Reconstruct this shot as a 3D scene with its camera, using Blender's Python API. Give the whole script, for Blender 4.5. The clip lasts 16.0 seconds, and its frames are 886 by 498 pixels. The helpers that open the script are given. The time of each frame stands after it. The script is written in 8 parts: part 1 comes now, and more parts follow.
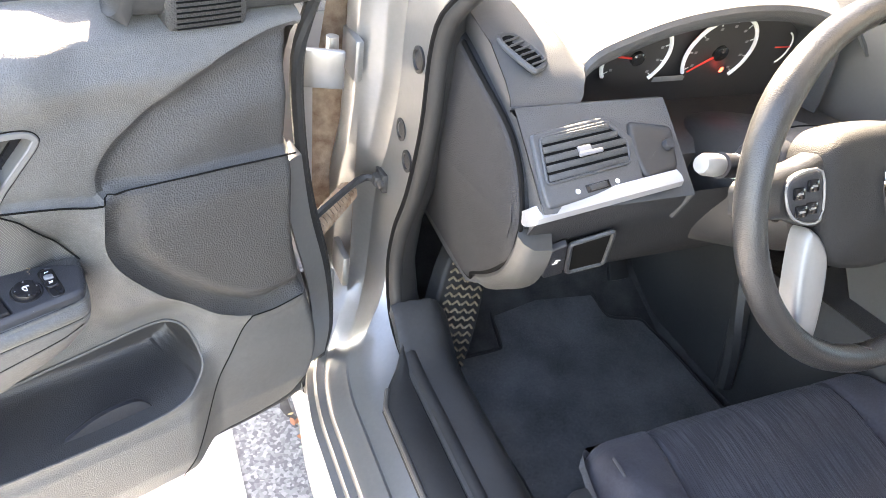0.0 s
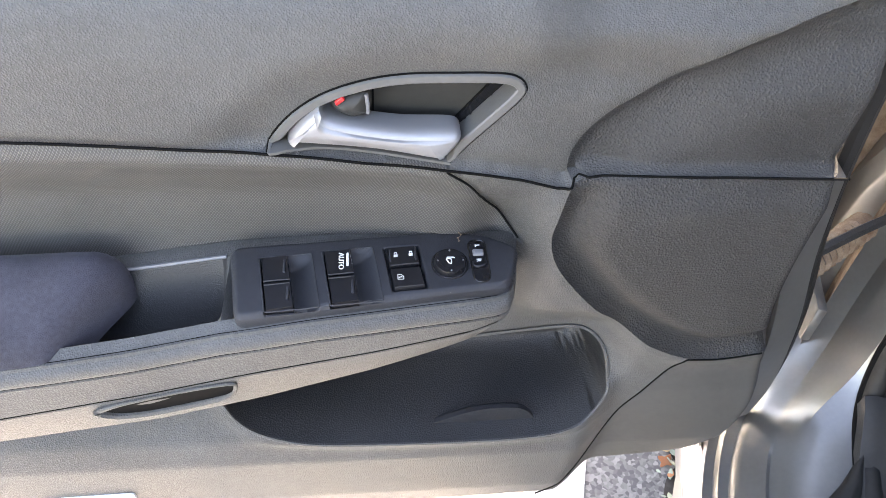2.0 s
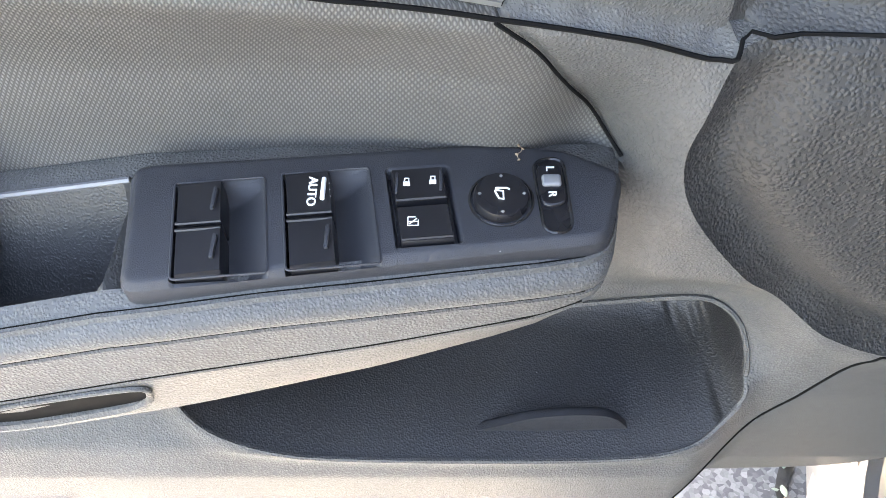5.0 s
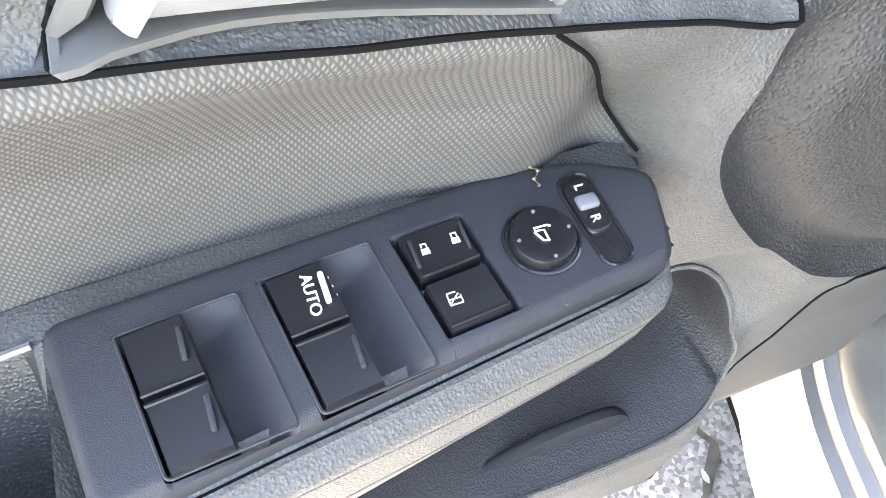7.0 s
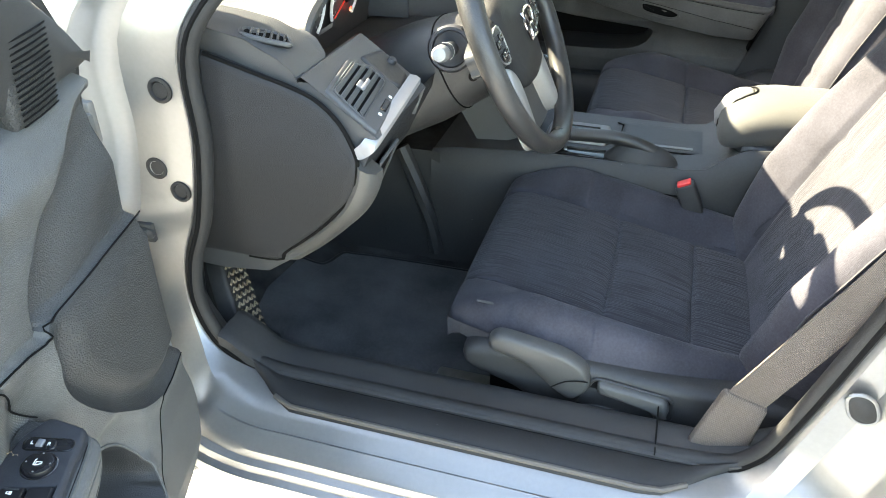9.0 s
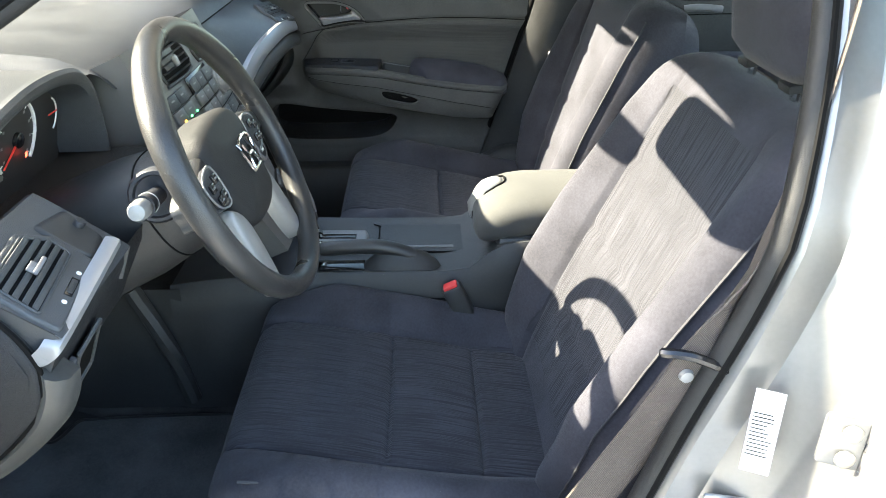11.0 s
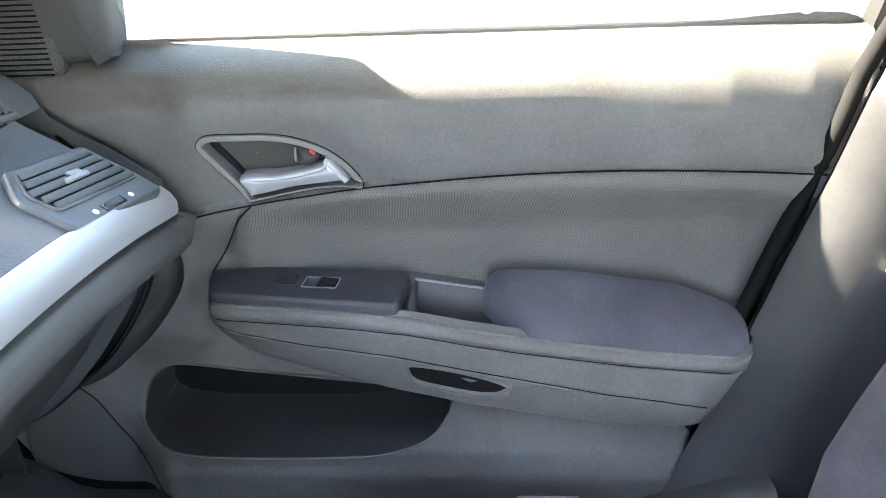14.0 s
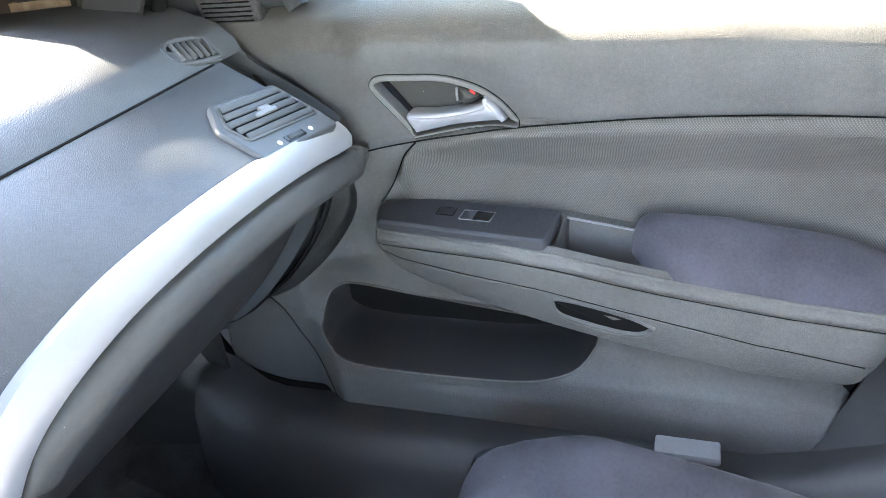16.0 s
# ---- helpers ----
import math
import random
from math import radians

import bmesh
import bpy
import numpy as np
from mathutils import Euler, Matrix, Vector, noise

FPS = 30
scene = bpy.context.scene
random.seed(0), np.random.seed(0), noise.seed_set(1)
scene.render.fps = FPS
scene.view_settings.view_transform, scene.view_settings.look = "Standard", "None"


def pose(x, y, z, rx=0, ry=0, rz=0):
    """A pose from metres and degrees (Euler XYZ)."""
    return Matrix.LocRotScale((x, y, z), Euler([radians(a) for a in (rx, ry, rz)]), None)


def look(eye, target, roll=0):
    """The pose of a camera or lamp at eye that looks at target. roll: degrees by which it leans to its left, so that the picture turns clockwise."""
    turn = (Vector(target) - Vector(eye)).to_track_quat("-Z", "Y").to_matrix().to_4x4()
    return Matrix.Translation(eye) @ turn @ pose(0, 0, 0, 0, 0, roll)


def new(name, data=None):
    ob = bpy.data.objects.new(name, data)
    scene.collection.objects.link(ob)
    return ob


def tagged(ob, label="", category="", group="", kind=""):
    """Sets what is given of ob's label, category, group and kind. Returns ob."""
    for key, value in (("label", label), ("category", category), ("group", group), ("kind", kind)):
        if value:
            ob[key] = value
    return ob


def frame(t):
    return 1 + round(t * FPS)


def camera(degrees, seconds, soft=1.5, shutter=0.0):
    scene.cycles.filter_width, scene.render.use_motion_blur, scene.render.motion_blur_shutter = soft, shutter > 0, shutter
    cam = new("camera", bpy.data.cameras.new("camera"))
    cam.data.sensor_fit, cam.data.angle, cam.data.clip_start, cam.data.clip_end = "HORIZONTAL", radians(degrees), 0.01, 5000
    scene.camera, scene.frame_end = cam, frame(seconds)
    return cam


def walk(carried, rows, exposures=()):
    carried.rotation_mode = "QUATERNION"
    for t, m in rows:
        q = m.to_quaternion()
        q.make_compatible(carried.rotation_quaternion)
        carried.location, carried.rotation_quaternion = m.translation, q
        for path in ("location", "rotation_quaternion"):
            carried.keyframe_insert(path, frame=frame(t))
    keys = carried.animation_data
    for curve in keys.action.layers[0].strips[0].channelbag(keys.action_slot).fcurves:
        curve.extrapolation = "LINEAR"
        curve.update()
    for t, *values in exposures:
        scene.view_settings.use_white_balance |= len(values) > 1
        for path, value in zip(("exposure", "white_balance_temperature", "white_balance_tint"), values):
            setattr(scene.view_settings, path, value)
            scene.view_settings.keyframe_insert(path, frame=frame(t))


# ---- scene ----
import functools

EXPOSURES = [(0.0, 4.65, 8300, 20), (1.0, 4.35, 8400, 21), (2.0, 4.0, 8500, 22), (3.0, 3.95, 8500, 20), (4.2, 4.25, 8400, 19), (6.5, 4.85, 8700, 18), (7.0, 5.0, 8800, 19), (7.5, 4.45, 8300, 16), (8.0, 4.25, 8000, 13), (8.5, 4.45, 7900, 11), (9.3, 3.95, 7900, 6), (10.2, 3.7, 7500, 5), (12.4, 4.25, 6900, 14), (13.0, 4.6, 6900, 14), (13.8, 5.4, 6900, 14), (14.5, 6.0, 6900, 14), (15.2, 6.15, 6900, 14), (16.0, 5.95, 6900, 14)]
cam = camera(61.61, 16.0, soft=0.8)
# seconds, eye x y z, yaw to the left from +y, pitch, roll; the car faces +y and x = 0 is its middle line
PATH = [
    (0.0, -1.0962, -0.5020, 1.2447, -27.88, -36.71, 9.13),
    (0.5, -1.1488, -0.4810, 1.2327, -20.78, -38.29, 9.92),
    (1.0, -1.2023, -0.4481, 1.2135, -15.24, -39.87, 9.16),
    (1.5, -1.1961, -0.3625, 1.1818, -6.46, -41.40, 7.40),
    (2.0, -1.1480, -0.2660, 1.1530, 8.47, -45.43, 4.22),
    (2.5, -1.1147, -0.2157, 1.1281, 19.19, -47.41, 1.30),
    (3.0, -1.0991, -0.1860, 1.1141, 22.72, -47.52, -0.12),
    (3.5, -1.1024, -0.1766, 1.1081, 23.36, -47.68, -0.70),
    (4.0, -1.1103, -0.1686, 1.0931, 22.85, -47.83, -1.31),
    (4.2, -1.1142, -0.1589, 1.0686, 22.65, -47.81, -1.97),
    (6.3, -1.2466, -0.0255, 0.9285, -0.51, -57.29, 8.42),
    (6.5, -1.2494, -0.0262, 0.9305, -1.76, -57.03, 8.39),
    (7.0, -1.2570, -0.0352, 0.9507, -8.78, -53.44, 4.43),
    (7.5, -1.2696, -0.0946, 1.0186, -27.48, -49.94, 4.72),
    (8.0, -1.3399, -0.1967, 1.0972, -44.47, -43.02, 2.21),
    (8.5, -1.4054, -0.2688, 1.1729, -59.45, -37.87, 0.84),
    (9.0, -1.4985, -0.3163, 1.2178, -73.05, -32.56, 0.01),
    (9.5, -1.5412, -0.3423, 1.2394, -80.23, -29.56, 0.78),
    (10.0, -1.5409, -0.3490, 1.2488, -84.70, -28.56, 0.67),
    (10.2, -1.5251, -0.3557, 1.2500, -86.61, -28.51, 0.53),
    (12.3, -0.7619, -0.3041, 1.2005, -94.90, -26.53, -0.20),
    (12.5, -0.6750, -0.3102, 1.1704, -94.21, -26.23, -1.47),
    (13.0, -0.4010, -0.3533, 1.0729, -92.73, -25.32, -4.60),
    (13.5, -0.0714, -0.3370, 1.1113, -88.98, -24.96, -2.33),
    (14.0, 0.0802, -0.3154, 1.1120, -86.04, -25.66, -2.42),
    (14.5, 0.1026, -0.3565, 1.0912, -83.77, -27.46, -0.91),
    (15.0, 0.0948, -0.3709, 1.1045, -79.95, -30.17, -3.69),
    (15.5, 0.0775, -0.3724, 1.1180, -75.22, -28.91, -6.13),
    (16.0, 0.0495, -0.3605, 1.1229, -69.43, -29.03, -6.96),
]


def aim(x, y, z, yaw, pitch, roll):
    return pose(x, y, z, 90 + pitch, 0, yaw) @ pose(0, 0, 0, 0, 0, roll)


walk(cam, [(t, aim(*row)) for t, *row in PATH], exposures=EXPOSURES)

# ---- world and sun ----
SUN_ELEVATION, SUN_FROM_LEFT = 31.5, -8.5  # the sun stands ahead of the car
world = bpy.data.worlds.new("sky")
scene.world = world
world.use_nodes = True
wn = world.node_tree.nodes
sky = wn.new("ShaderNodeTexSky")
sky.sky_type, sky.sun_disc = "NISHITA", False
sky.sun_elevation, sky.sun_rotation = radians(SUN_ELEVATION), radians(-SUN_FROM_LEFT)
world.node_tree.links.new(sky.outputs["Color"], wn["Background"].inputs["Color"])
wn["Background"].inputs["Strength"].default_value = 0.12
sun = new("sun", bpy.data.lights.new("sun", "SUN"))
sun.data.energy, sun.data.angle, sun.data.color = 3.5, radians(0.6), (1.0, 0.955, 0.82)
az, el = radians(SUN_FROM_LEFT), radians(SUN_ELEVATION)
SUN_AT = Vector((-math.sin(az) * math.cos(el), math.cos(az) * math.cos(el), math.sin(el)))
sun.matrix_world = look(SUN_AT * 20, (0, 0, 0))


# ---- materials ----
def material(name, base, rough=0.5, metal=0.0, tint=0.12, grain=0.0, grain_scale=900.0, blotch=9.0, coat=0.0, sheen=0.0, pattern="leather", spec=0.5, second=None, dust=0.0, specks=0.0):
    """A surface with broad and fine variation, and a fine relief of the given pattern."""
    m = bpy.data.materials.new(name)
    m.use_nodes = True
    nt = m.node_tree
    n, link = nt.nodes, nt.links.new
    bsdf = n["Principled BSDF"]
    bsdf.inputs["Metallic"].default_value = metal
    bsdf.inputs["Coat Weight"].default_value = coat
    bsdf.inputs["Sheen Weight"].default_value, bsdf.inputs["Sheen Roughness"].default_value = sheen, 0.45
    bsdf.inputs["Coat Roughness"].default_value = 0.08
    bsdf.inputs["Specular IOR Level"].default_value = spec
    co = n.new("ShaderNodeTexCoord")
    broad = n.new("ShaderNodeTexNoise")
    broad.inputs["Scale"].default_value, broad.inputs["Detail"].default_value = blotch, 5.0
    fine = n.new("ShaderNodeTexNoise")
    fine.inputs["Scale"].default_value, fine.inputs["Detail"].default_value = blotch * 22, 3.0
    for tex in (broad, fine):
        link(co.outputs["Object"], tex.inputs["Vector"])
    mixed = n.new("ShaderNodeMath")
    mixed.operation = "MULTIPLY_ADD"
    link(fine.outputs["Fac"], mixed.inputs[0])
    mixed.inputs[1].default_value = 0.4
    link(broad.outputs["Fac"], mixed.inputs[2])
    ramp = n.new("ShaderNodeMapRange")
    ramp.inputs["From Min"].default_value, ramp.inputs["From Max"].default_value = 0.45, 0.95
    link(mixed.outputs[0], ramp.inputs["Value"])
    mix = n.new("ShaderNodeMix")
    mix.data_type = "RGBA"
    light = second or tuple(min(1.0, c * (1 + 2 * tint) + dust) for c in base)
    mix.inputs["A"].default_value = (*[c * (1 - tint) for c in base], 1)
    mix.inputs["B"].default_value = (*light, 1)
    link(ramp.outputs["Result"], mix.inputs["Factor"])
    link(mix.outputs["Result"], bsdf.inputs["Base Color"])
    if specks:
        # sparse lint and dust specks
        crumbs, near, few, both, lint = n.new("ShaderNodeTexVoronoi"), n.new("ShaderNodeMath"), n.new("ShaderNodeMath"), n.new("ShaderNodeMath"), n.new("ShaderNodeMix")
        crumbs.inputs["Scale"].default_value = 75.0
        near.operation, near.inputs[1].default_value = "LESS_THAN", 0.035
        few.operation, few.inputs[1].default_value = "LESS_THAN", specks
        both.operation, lint.data_type = "MULTIPLY", "RGBA"
        link(co.outputs["Object"], crumbs.inputs["Vector"])
        link(crumbs.outputs["Distance"], near.inputs[0])
        link(crumbs.outputs["Color"], few.inputs[0])
        link(near.outputs[0], both.inputs[0])
        link(few.outputs[0], both.inputs[1])
        link(both.outputs[0], lint.inputs["Factor"])
        link(mix.outputs["Result"], lint.inputs["A"])
        lint.inputs["B"].default_value = (0.32, 0.31, 0.29, 1)
        link(lint.outputs["Result"], bsdf.inputs["Base Color"])
    shine = n.new("ShaderNodeMapRange")
    shine.inputs["From Min"].default_value, shine.inputs["From Max"].default_value = 0.3, 0.7
    shine.inputs["To Min"].default_value, shine.inputs["To Max"].default_value = max(0.02, rough - 0.07), min(1.0, rough + 0.07)
    link(broad.outputs["Fac"], shine.inputs["Value"])
    link(shine.outputs["Result"], bsdf.inputs["Roughness"])
    if grain:
        bump = n.new("ShaderNodeBump")
        bump.inputs["Strength"].default_value, bump.inputs["Distance"].default_value = min(1.0, grain), 0.0011
        if pattern == "leather":
            warp = n.new("ShaderNodeVectorMath")
            warp.operation = "MULTIPLY_ADD"
            wob = n.new("ShaderNodeTexNoise")
            wob.inputs["Scale"].default_value = grain_scale * 0.35
            link(co.outputs["Object"], wob.inputs["Vector"])
            link(wob.outputs["Color"], warp.inputs[0])
            warp.inputs[1].default_value = (0.0016, 0.0016, 0.0016)
            link(co.outputs["Object"], warp.inputs[2])
            tex = n.new("ShaderNodeTexVoronoi")
            tex.feature, tex.inputs["Scale"].default_value = "SMOOTH_F1", grain_scale * 0.55
            tex.inputs["Smoothness"].default_value = 0.35
            link(warp.outputs[0], tex.inputs["Vector"])
            crease = n.new("ShaderNodeMapRange")
            crease.inputs["From Min"].default_value, crease.inputs["From Max"].default_value = 0.62, 0.10
            link(tex.outputs["Distance"], crease.inputs["Value"])
            out = crease.outputs["Result"]
            hide, deep = n.new("ShaderNodeMix"), n.new("ShaderNodeMapRange")
            hide.data_type, deep.inputs["To Min"].default_value = "RGBA", 0.78
            link(out, deep.inputs["Value"])
            link(deep.outputs["Result"], hide.inputs["Factor"])
            hide.inputs["A"].default_value = (*[c * 0.25 for c in base], 1)
            link(bsdf.inputs["Base Color"].links[0].from_socket, hide.inputs["B"])
            link(hide.outputs["Result"], bsdf.inputs["Base Color"])
        elif pattern == "weave":
            way_p, way_q, pair = n.new("ShaderNodeVectorMath"), n.new("ShaderNodeVectorMath"), n.new("ShaderNodeCombineXYZ")
            for w, d in ((way_p, (1, 1, 0.8)), (way_q, (1, 1, -0.8))):
                w.operation = "DOT_PRODUCT"
                link(co.outputs["Object"], w.inputs[0])
                w.inputs[1].default_value = d
            link(way_p.outputs["Value"], pair.inputs[0])
            link(way_q.outputs["Value"], pair.inputs[1])
            wa, wb, out = n.new("ShaderNodeTexWave"), n.new("ShaderNodeTexWave"), n.new("ShaderNodeMath")
            wa.bands_direction, wb.bands_direction, out.operation = "X", "Y", "MULTIPLY"
            for w in (wa, wb):
                w.inputs["Scale"].default_value, w.inputs["Distortion"].default_value = grain_scale, 0.0
                link(pair.outputs[0], w.inputs["Vector"])
            link(wa.outputs["Fac"], out.inputs[0])
            link(wb.outputs["Fac"], out.inputs[1])
            out = out.outputs[0]
            thread, hole = n.new("ShaderNodeMix"), n.new("ShaderNodeMapRange")
            thread.data_type, hole.inputs["From Max"].default_value = "RGBA", 0.5
            hole.inputs["To Min"].default_value = 0.35
            link(out, hole.inputs["Value"])
            link(hole.outputs["Result"], thread.inputs["Factor"])
            thread.inputs["A"].default_value = (*[c * 0.25 for c in base], 1)
            link(mix.outputs["Result"], thread.inputs["B"])
            link(thread.outputs["Result"], bsdf.inputs["Base Color"])
        elif pattern == "rib":
            stretch = n.new("ShaderNodeMapping")
            stretch.inputs["Scale"].default_value = (1.6, 0.05, 0.05)
            link(co.outputs["Object"], stretch.inputs["Vector"])
            tex = n.new("ShaderNodeTexNoise")
            tex.inputs["Scale"].default_value, tex.inputs["Detail"].default_value = grain_scale * 0.3, 1.0
            link(stretch.outputs[0], tex.inputs["Vector"])
            out = tex.outputs["Fac"]
            rib, cord = n.new("ShaderNodeMix"), n.new("ShaderNodeMapRange")
            rib.data_type = "RGBA"
            cord.inputs["From Min"].default_value, cord.inputs["From Max"].default_value = 0.38, 0.62
            link(out, cord.inputs["Value"])
            out = cord.outputs["Result"]
            link(out, rib.inputs["Factor"])
            rib.inputs["A"].default_value = (*[c * 0.68 for c in base], 1)
            link(mix.outputs["Result"], rib.inputs["B"])
            link(rib.outputs["Result"], bsdf.inputs["Base Color"])
        elif pattern == "lines":
            way, tex = n.new("ShaderNodeVectorMath"), n.new("ShaderNodeMath")
            way.operation, tex.operation = "DOT_PRODUCT", "SINE"
            link(co.outputs["Object"], way.inputs[0])
            way.inputs[1].default_value = (0.75 * grain_scale, 1.0 * grain_scale, 0.0)
            link(way.outputs["Value"], tex.inputs[0])
            out = tex.outputs[0]
            rib, cord = n.new("ShaderNodeMix"), n.new("ShaderNodeMapRange")
            rib.data_type, cord.inputs["From Min"].default_value = "RGBA", -0.6
            link(out, cord.inputs["Value"])
            out = cord.outputs["Result"]
            link(out, rib.inputs["Factor"])
            rib.inputs["A"].default_value = (*[c * 0.62 for c in base], 1)
            link(mix.outputs["Result"], rib.inputs["B"])
            link(rib.outputs["Result"], bsdf.inputs["Base Color"])
        else:
            tex = n.new("ShaderNodeTexNoise")
            tex.inputs["Scale"].default_value, tex.inputs["Detail"].default_value = grain_scale, 4.0
            link(co.outputs["Object"], tex.inputs["Vector"])
            out = tex.outputs["Fac"]
        link(out, bump.inputs["Height"])
        link(bump.outputs["Normal"], bsdf.inputs["Normal"])
    return m


BLACK_TRIM = material("grained_black_plastic", (0.086, 0.085, 0.081), 0.54, spec=0.34, grain=0.42, grain_scale=1150, tint=0.18, dust=0.006, specks=0.14)
UPPER_TRIM = material("soft_black_upper_trim", (0.088, 0.087, 0.083), 0.58, spec=0.35, grain=0.45, grain_scale=1250, tint=0.12, dust=0.008, specks=0.12)
DASH_TRIM = material("charcoal_dash_plastic", (0.050, 0.053, 0.056), 0.47, grain=0.3, grain_scale=1300, tint=0.12, dust=0.006, specks=0.12)
DARK_PLASTIC = material("smooth_dark_plastic", (0.026, 0.026, 0.026), 0.48, grain=0.3, grain_scale=1600, pattern="noise", dust=0.006, specks=0.16, spec=0.38)
CAP_PLASTIC = material("dark_end_cap_plastic", (0.021, 0.022, 0.024), 0.6, spec=0.25, grain=0.6, grain_scale=1300, dust=0.004, specks=0.12)
# Black trim taken darker, for the shade inside map pocket and armrest cup
HOLLOW_SHADED = material("shaded_hollow_plastic", (0.024, 0.024, 0.025), 0.44, grain=0.3, grain_scale=1250, dust=0.004, specks=0.16)
CUP_PLASTIC = material("handle_cup_plastic", (0.034, 0.033, 0.030), 0.5, grain=0.15, grain_scale=1600, pattern="noise", specks=0.2, spec=0.3)
BEZEL_TRIM = material("smooth_bezel_plastic", (0.105, 0.103, 0.098), 0.45, grain=0.1, grain_scale=1600, pattern="noise")
GREY_TRIM = material("worn_grey_edge_plastic", (0.16, 0.16, 0.165), 0.4, grain=0.1, grain_scale=1600, pattern="noise")
LEVER_GREY = material("grey_black_lever_plastic", (0.050, 0.050, 0.048), 0.5, grain=0.25, grain_scale=1500, pattern="noise", specks=0.2)
AIRBAG_COVER = material("matt_airbag_cover", (0.022, 0.022, 0.022), 0.6, grain=0.4, grain_scale=1500, spec=0.25)
SWITCH_BLACK = material("satin_switch_plastic", (0.022, 0.023, 0.027), 0.46, grain=0.35, grain_scale=2200, pattern="noise", dust=0.006, specks=0.3, spec=0.4)
KEY_BLACK = material("smooth_key_plastic", (0.009, 0.009, 0.011), 0.30, grain=0.1, grain_scale=2500, pattern="noise", dust=0.003, specks=0.2, spec=0.4)
GLOSS_BLACK = material("gloss_black_plastic", (0.012, 0.012, 0.013), 0.15)
# Near-black for real joints, and for shade painted into hollows and openings
GAP_AND_SHADE = material("panel_gap_and_shade", (0.006, 0.006, 0.006), 0.9, spec=0.08)
INSERT_CLOTH = material("woven_door_cloth", (0.125, 0.121, 0.113), 0.60, grain=0.35, grain_scale=112, pattern="weave", tint=0.1, spec=0.35)
SPEAKER_CLOTH = material("speaker_cover_vinyl", (0.036, 0.036, 0.035), 0.58, grain=0.6, grain_scale=900, tint=0.2, spec=0.35, specks=0.14)
NET_PLASTIC = material("fine_ribbed_corner_plastic", (0.062, 0.062, 0.060), 0.6, grain=0.4, grain_scale=1300, pattern="noise", tint=0.15, spec=0.35)
# Upper trim's own black set darker, for how the corner faces the light
CORNER_SHADED = material("shaded_corner_trim", (0.044, 0.044, 0.043), 0.55, grain=0.5, grain_scale=900, tint=0.14, spec=0.38, specks=0.12)
PAD_CLOTH = material("dark_blue_grey_velour", (0.046, 0.045, 0.056), 0.9, grain=0.35, grain_scale=1500, pattern="noise", tint=0.3, blotch=14, spec=0.2, sheen=0.12, specks=0.2)
SEAT_CLOTH = material("blue_black_seat_velour", (0.040, 0.0395, 0.0475), 0.92, grain=0.5, grain_scale=1300, pattern="noise", tint=0.28, blotch=12, spec=0.15, sheen=0.10, specks=0.12)
SEAT_RIB = material("ribbed_seat_cloth", (0.0455, 0.0455, 0.053), 0.92, grain=0.6, grain_scale=900, pattern="rib", tint=0.22, blotch=14, spec=0.15, sheen=0.10)
SEAT_SIDE = material("seat_side_vinyl_cloth", (0.042, 0.042, 0.046), 0.8, grain=0.5, grain_scale=1500, pattern="noise", tint=0.15, spec=0.3)
CARPET = material("black_floor_carpet", (0.042, 0.042, 0.042), 0.98, grain=1.0, grain_scale=1400, pattern="noise", tint=0.4, blotch=18, spec=0.1, specks=0.25)
MAT_CLOTH = material("charcoal_mat_carpet", (0.074, 0.077, 0.080), 0.98, grain=1.0, grain_scale=1700, pattern="noise", tint=0.35, blotch=10, spec=0.1, sheen=0.12, specks=0.25)
RUBBER = material("black_rubber", (0.018, 0.018, 0.018), 0.55, spec=0.25, grain=0.3, grain_scale=1500, pattern="noise", dust=0.005, specks=0.25)
PAINT = material("silver_car_paint", (0.36, 0.355, 0.35), 0.30, metal=0.75, coat=0.5, tint=0.04, blotch=4)
JAMB_PAINT = material("silver_jamb_paint", (0.215, 0.213, 0.207), 0.36, metal=0.65, coat=0.3, tint=0.06, blotch=8)
SILVER = material("satin_silver_trim", (0.32, 0.32, 0.325), 0.40, metal=0.5, tint=0.03, grain=0.08, grain_scale=2500, pattern="noise")
GREY_SILVER = material("grey_silver_plastic", (0.24, 0.24, 0.235), 0.42, metal=0.3, tint=0.05)
STACK_GREY = material("grey_stack_plastic", (0.105, 0.105, 0.102), 0.48, grain=0.15, grain_scale=1600, pattern="noise", tint=0.05)
CHROME = material("chrome", (0.75, 0.75, 0.75), 0.10, metal=1.0, tint=0.02)
STEEL = material("zinc_steel", (0.45, 0.44, 0.42), 0.38, metal=0.9, tint=0.15, blotch=40)
WHEEL_LEATHER = material("worn_wheel_rubber", (0.024, 0.024, 0.024), 0.33, grain=0.22, grain_scale=1100, tint=0.12, blotch=16, dust=0.01)
HEADLINER = material("grey_headliner_cloth", (0.42, 0.40, 0.37), 0.95, grain=0.4, grain_scale=1500, pattern="noise", spec=0.1)
PILLAR_TRIM = material("beige_grey_pillar_plastic", (0.36, 0.34, 0.31), 0.6, grain=0.3)
CREAM_TRIM = material("grey_console_velour", (0.062, 0.062, 0.059), 0.9, grain=0.3, grain_scale=1500, pattern="noise", tint=0.1, blotch=14, spec=0.2, sheen=0.10)
BELT_WEB = material("taupe_belt_webbing", (0.15, 0.125, 0.108), 0.8, grain=0.8, grain_scale=160, pattern="weave", spec=0.3)
RED = material("red_plastic", (0.62, 0.03, 0.03), 0.4)
RED_GLOW = material("red_needle", (0.7, 0.05, 0.04), 0.4)
WHITE_INK = material("white_ink", (0.75, 0.75, 0.72), 0.6)
PAPER = material("white_sticker_paper", (0.80, 0.79, 0.76), 0.6)
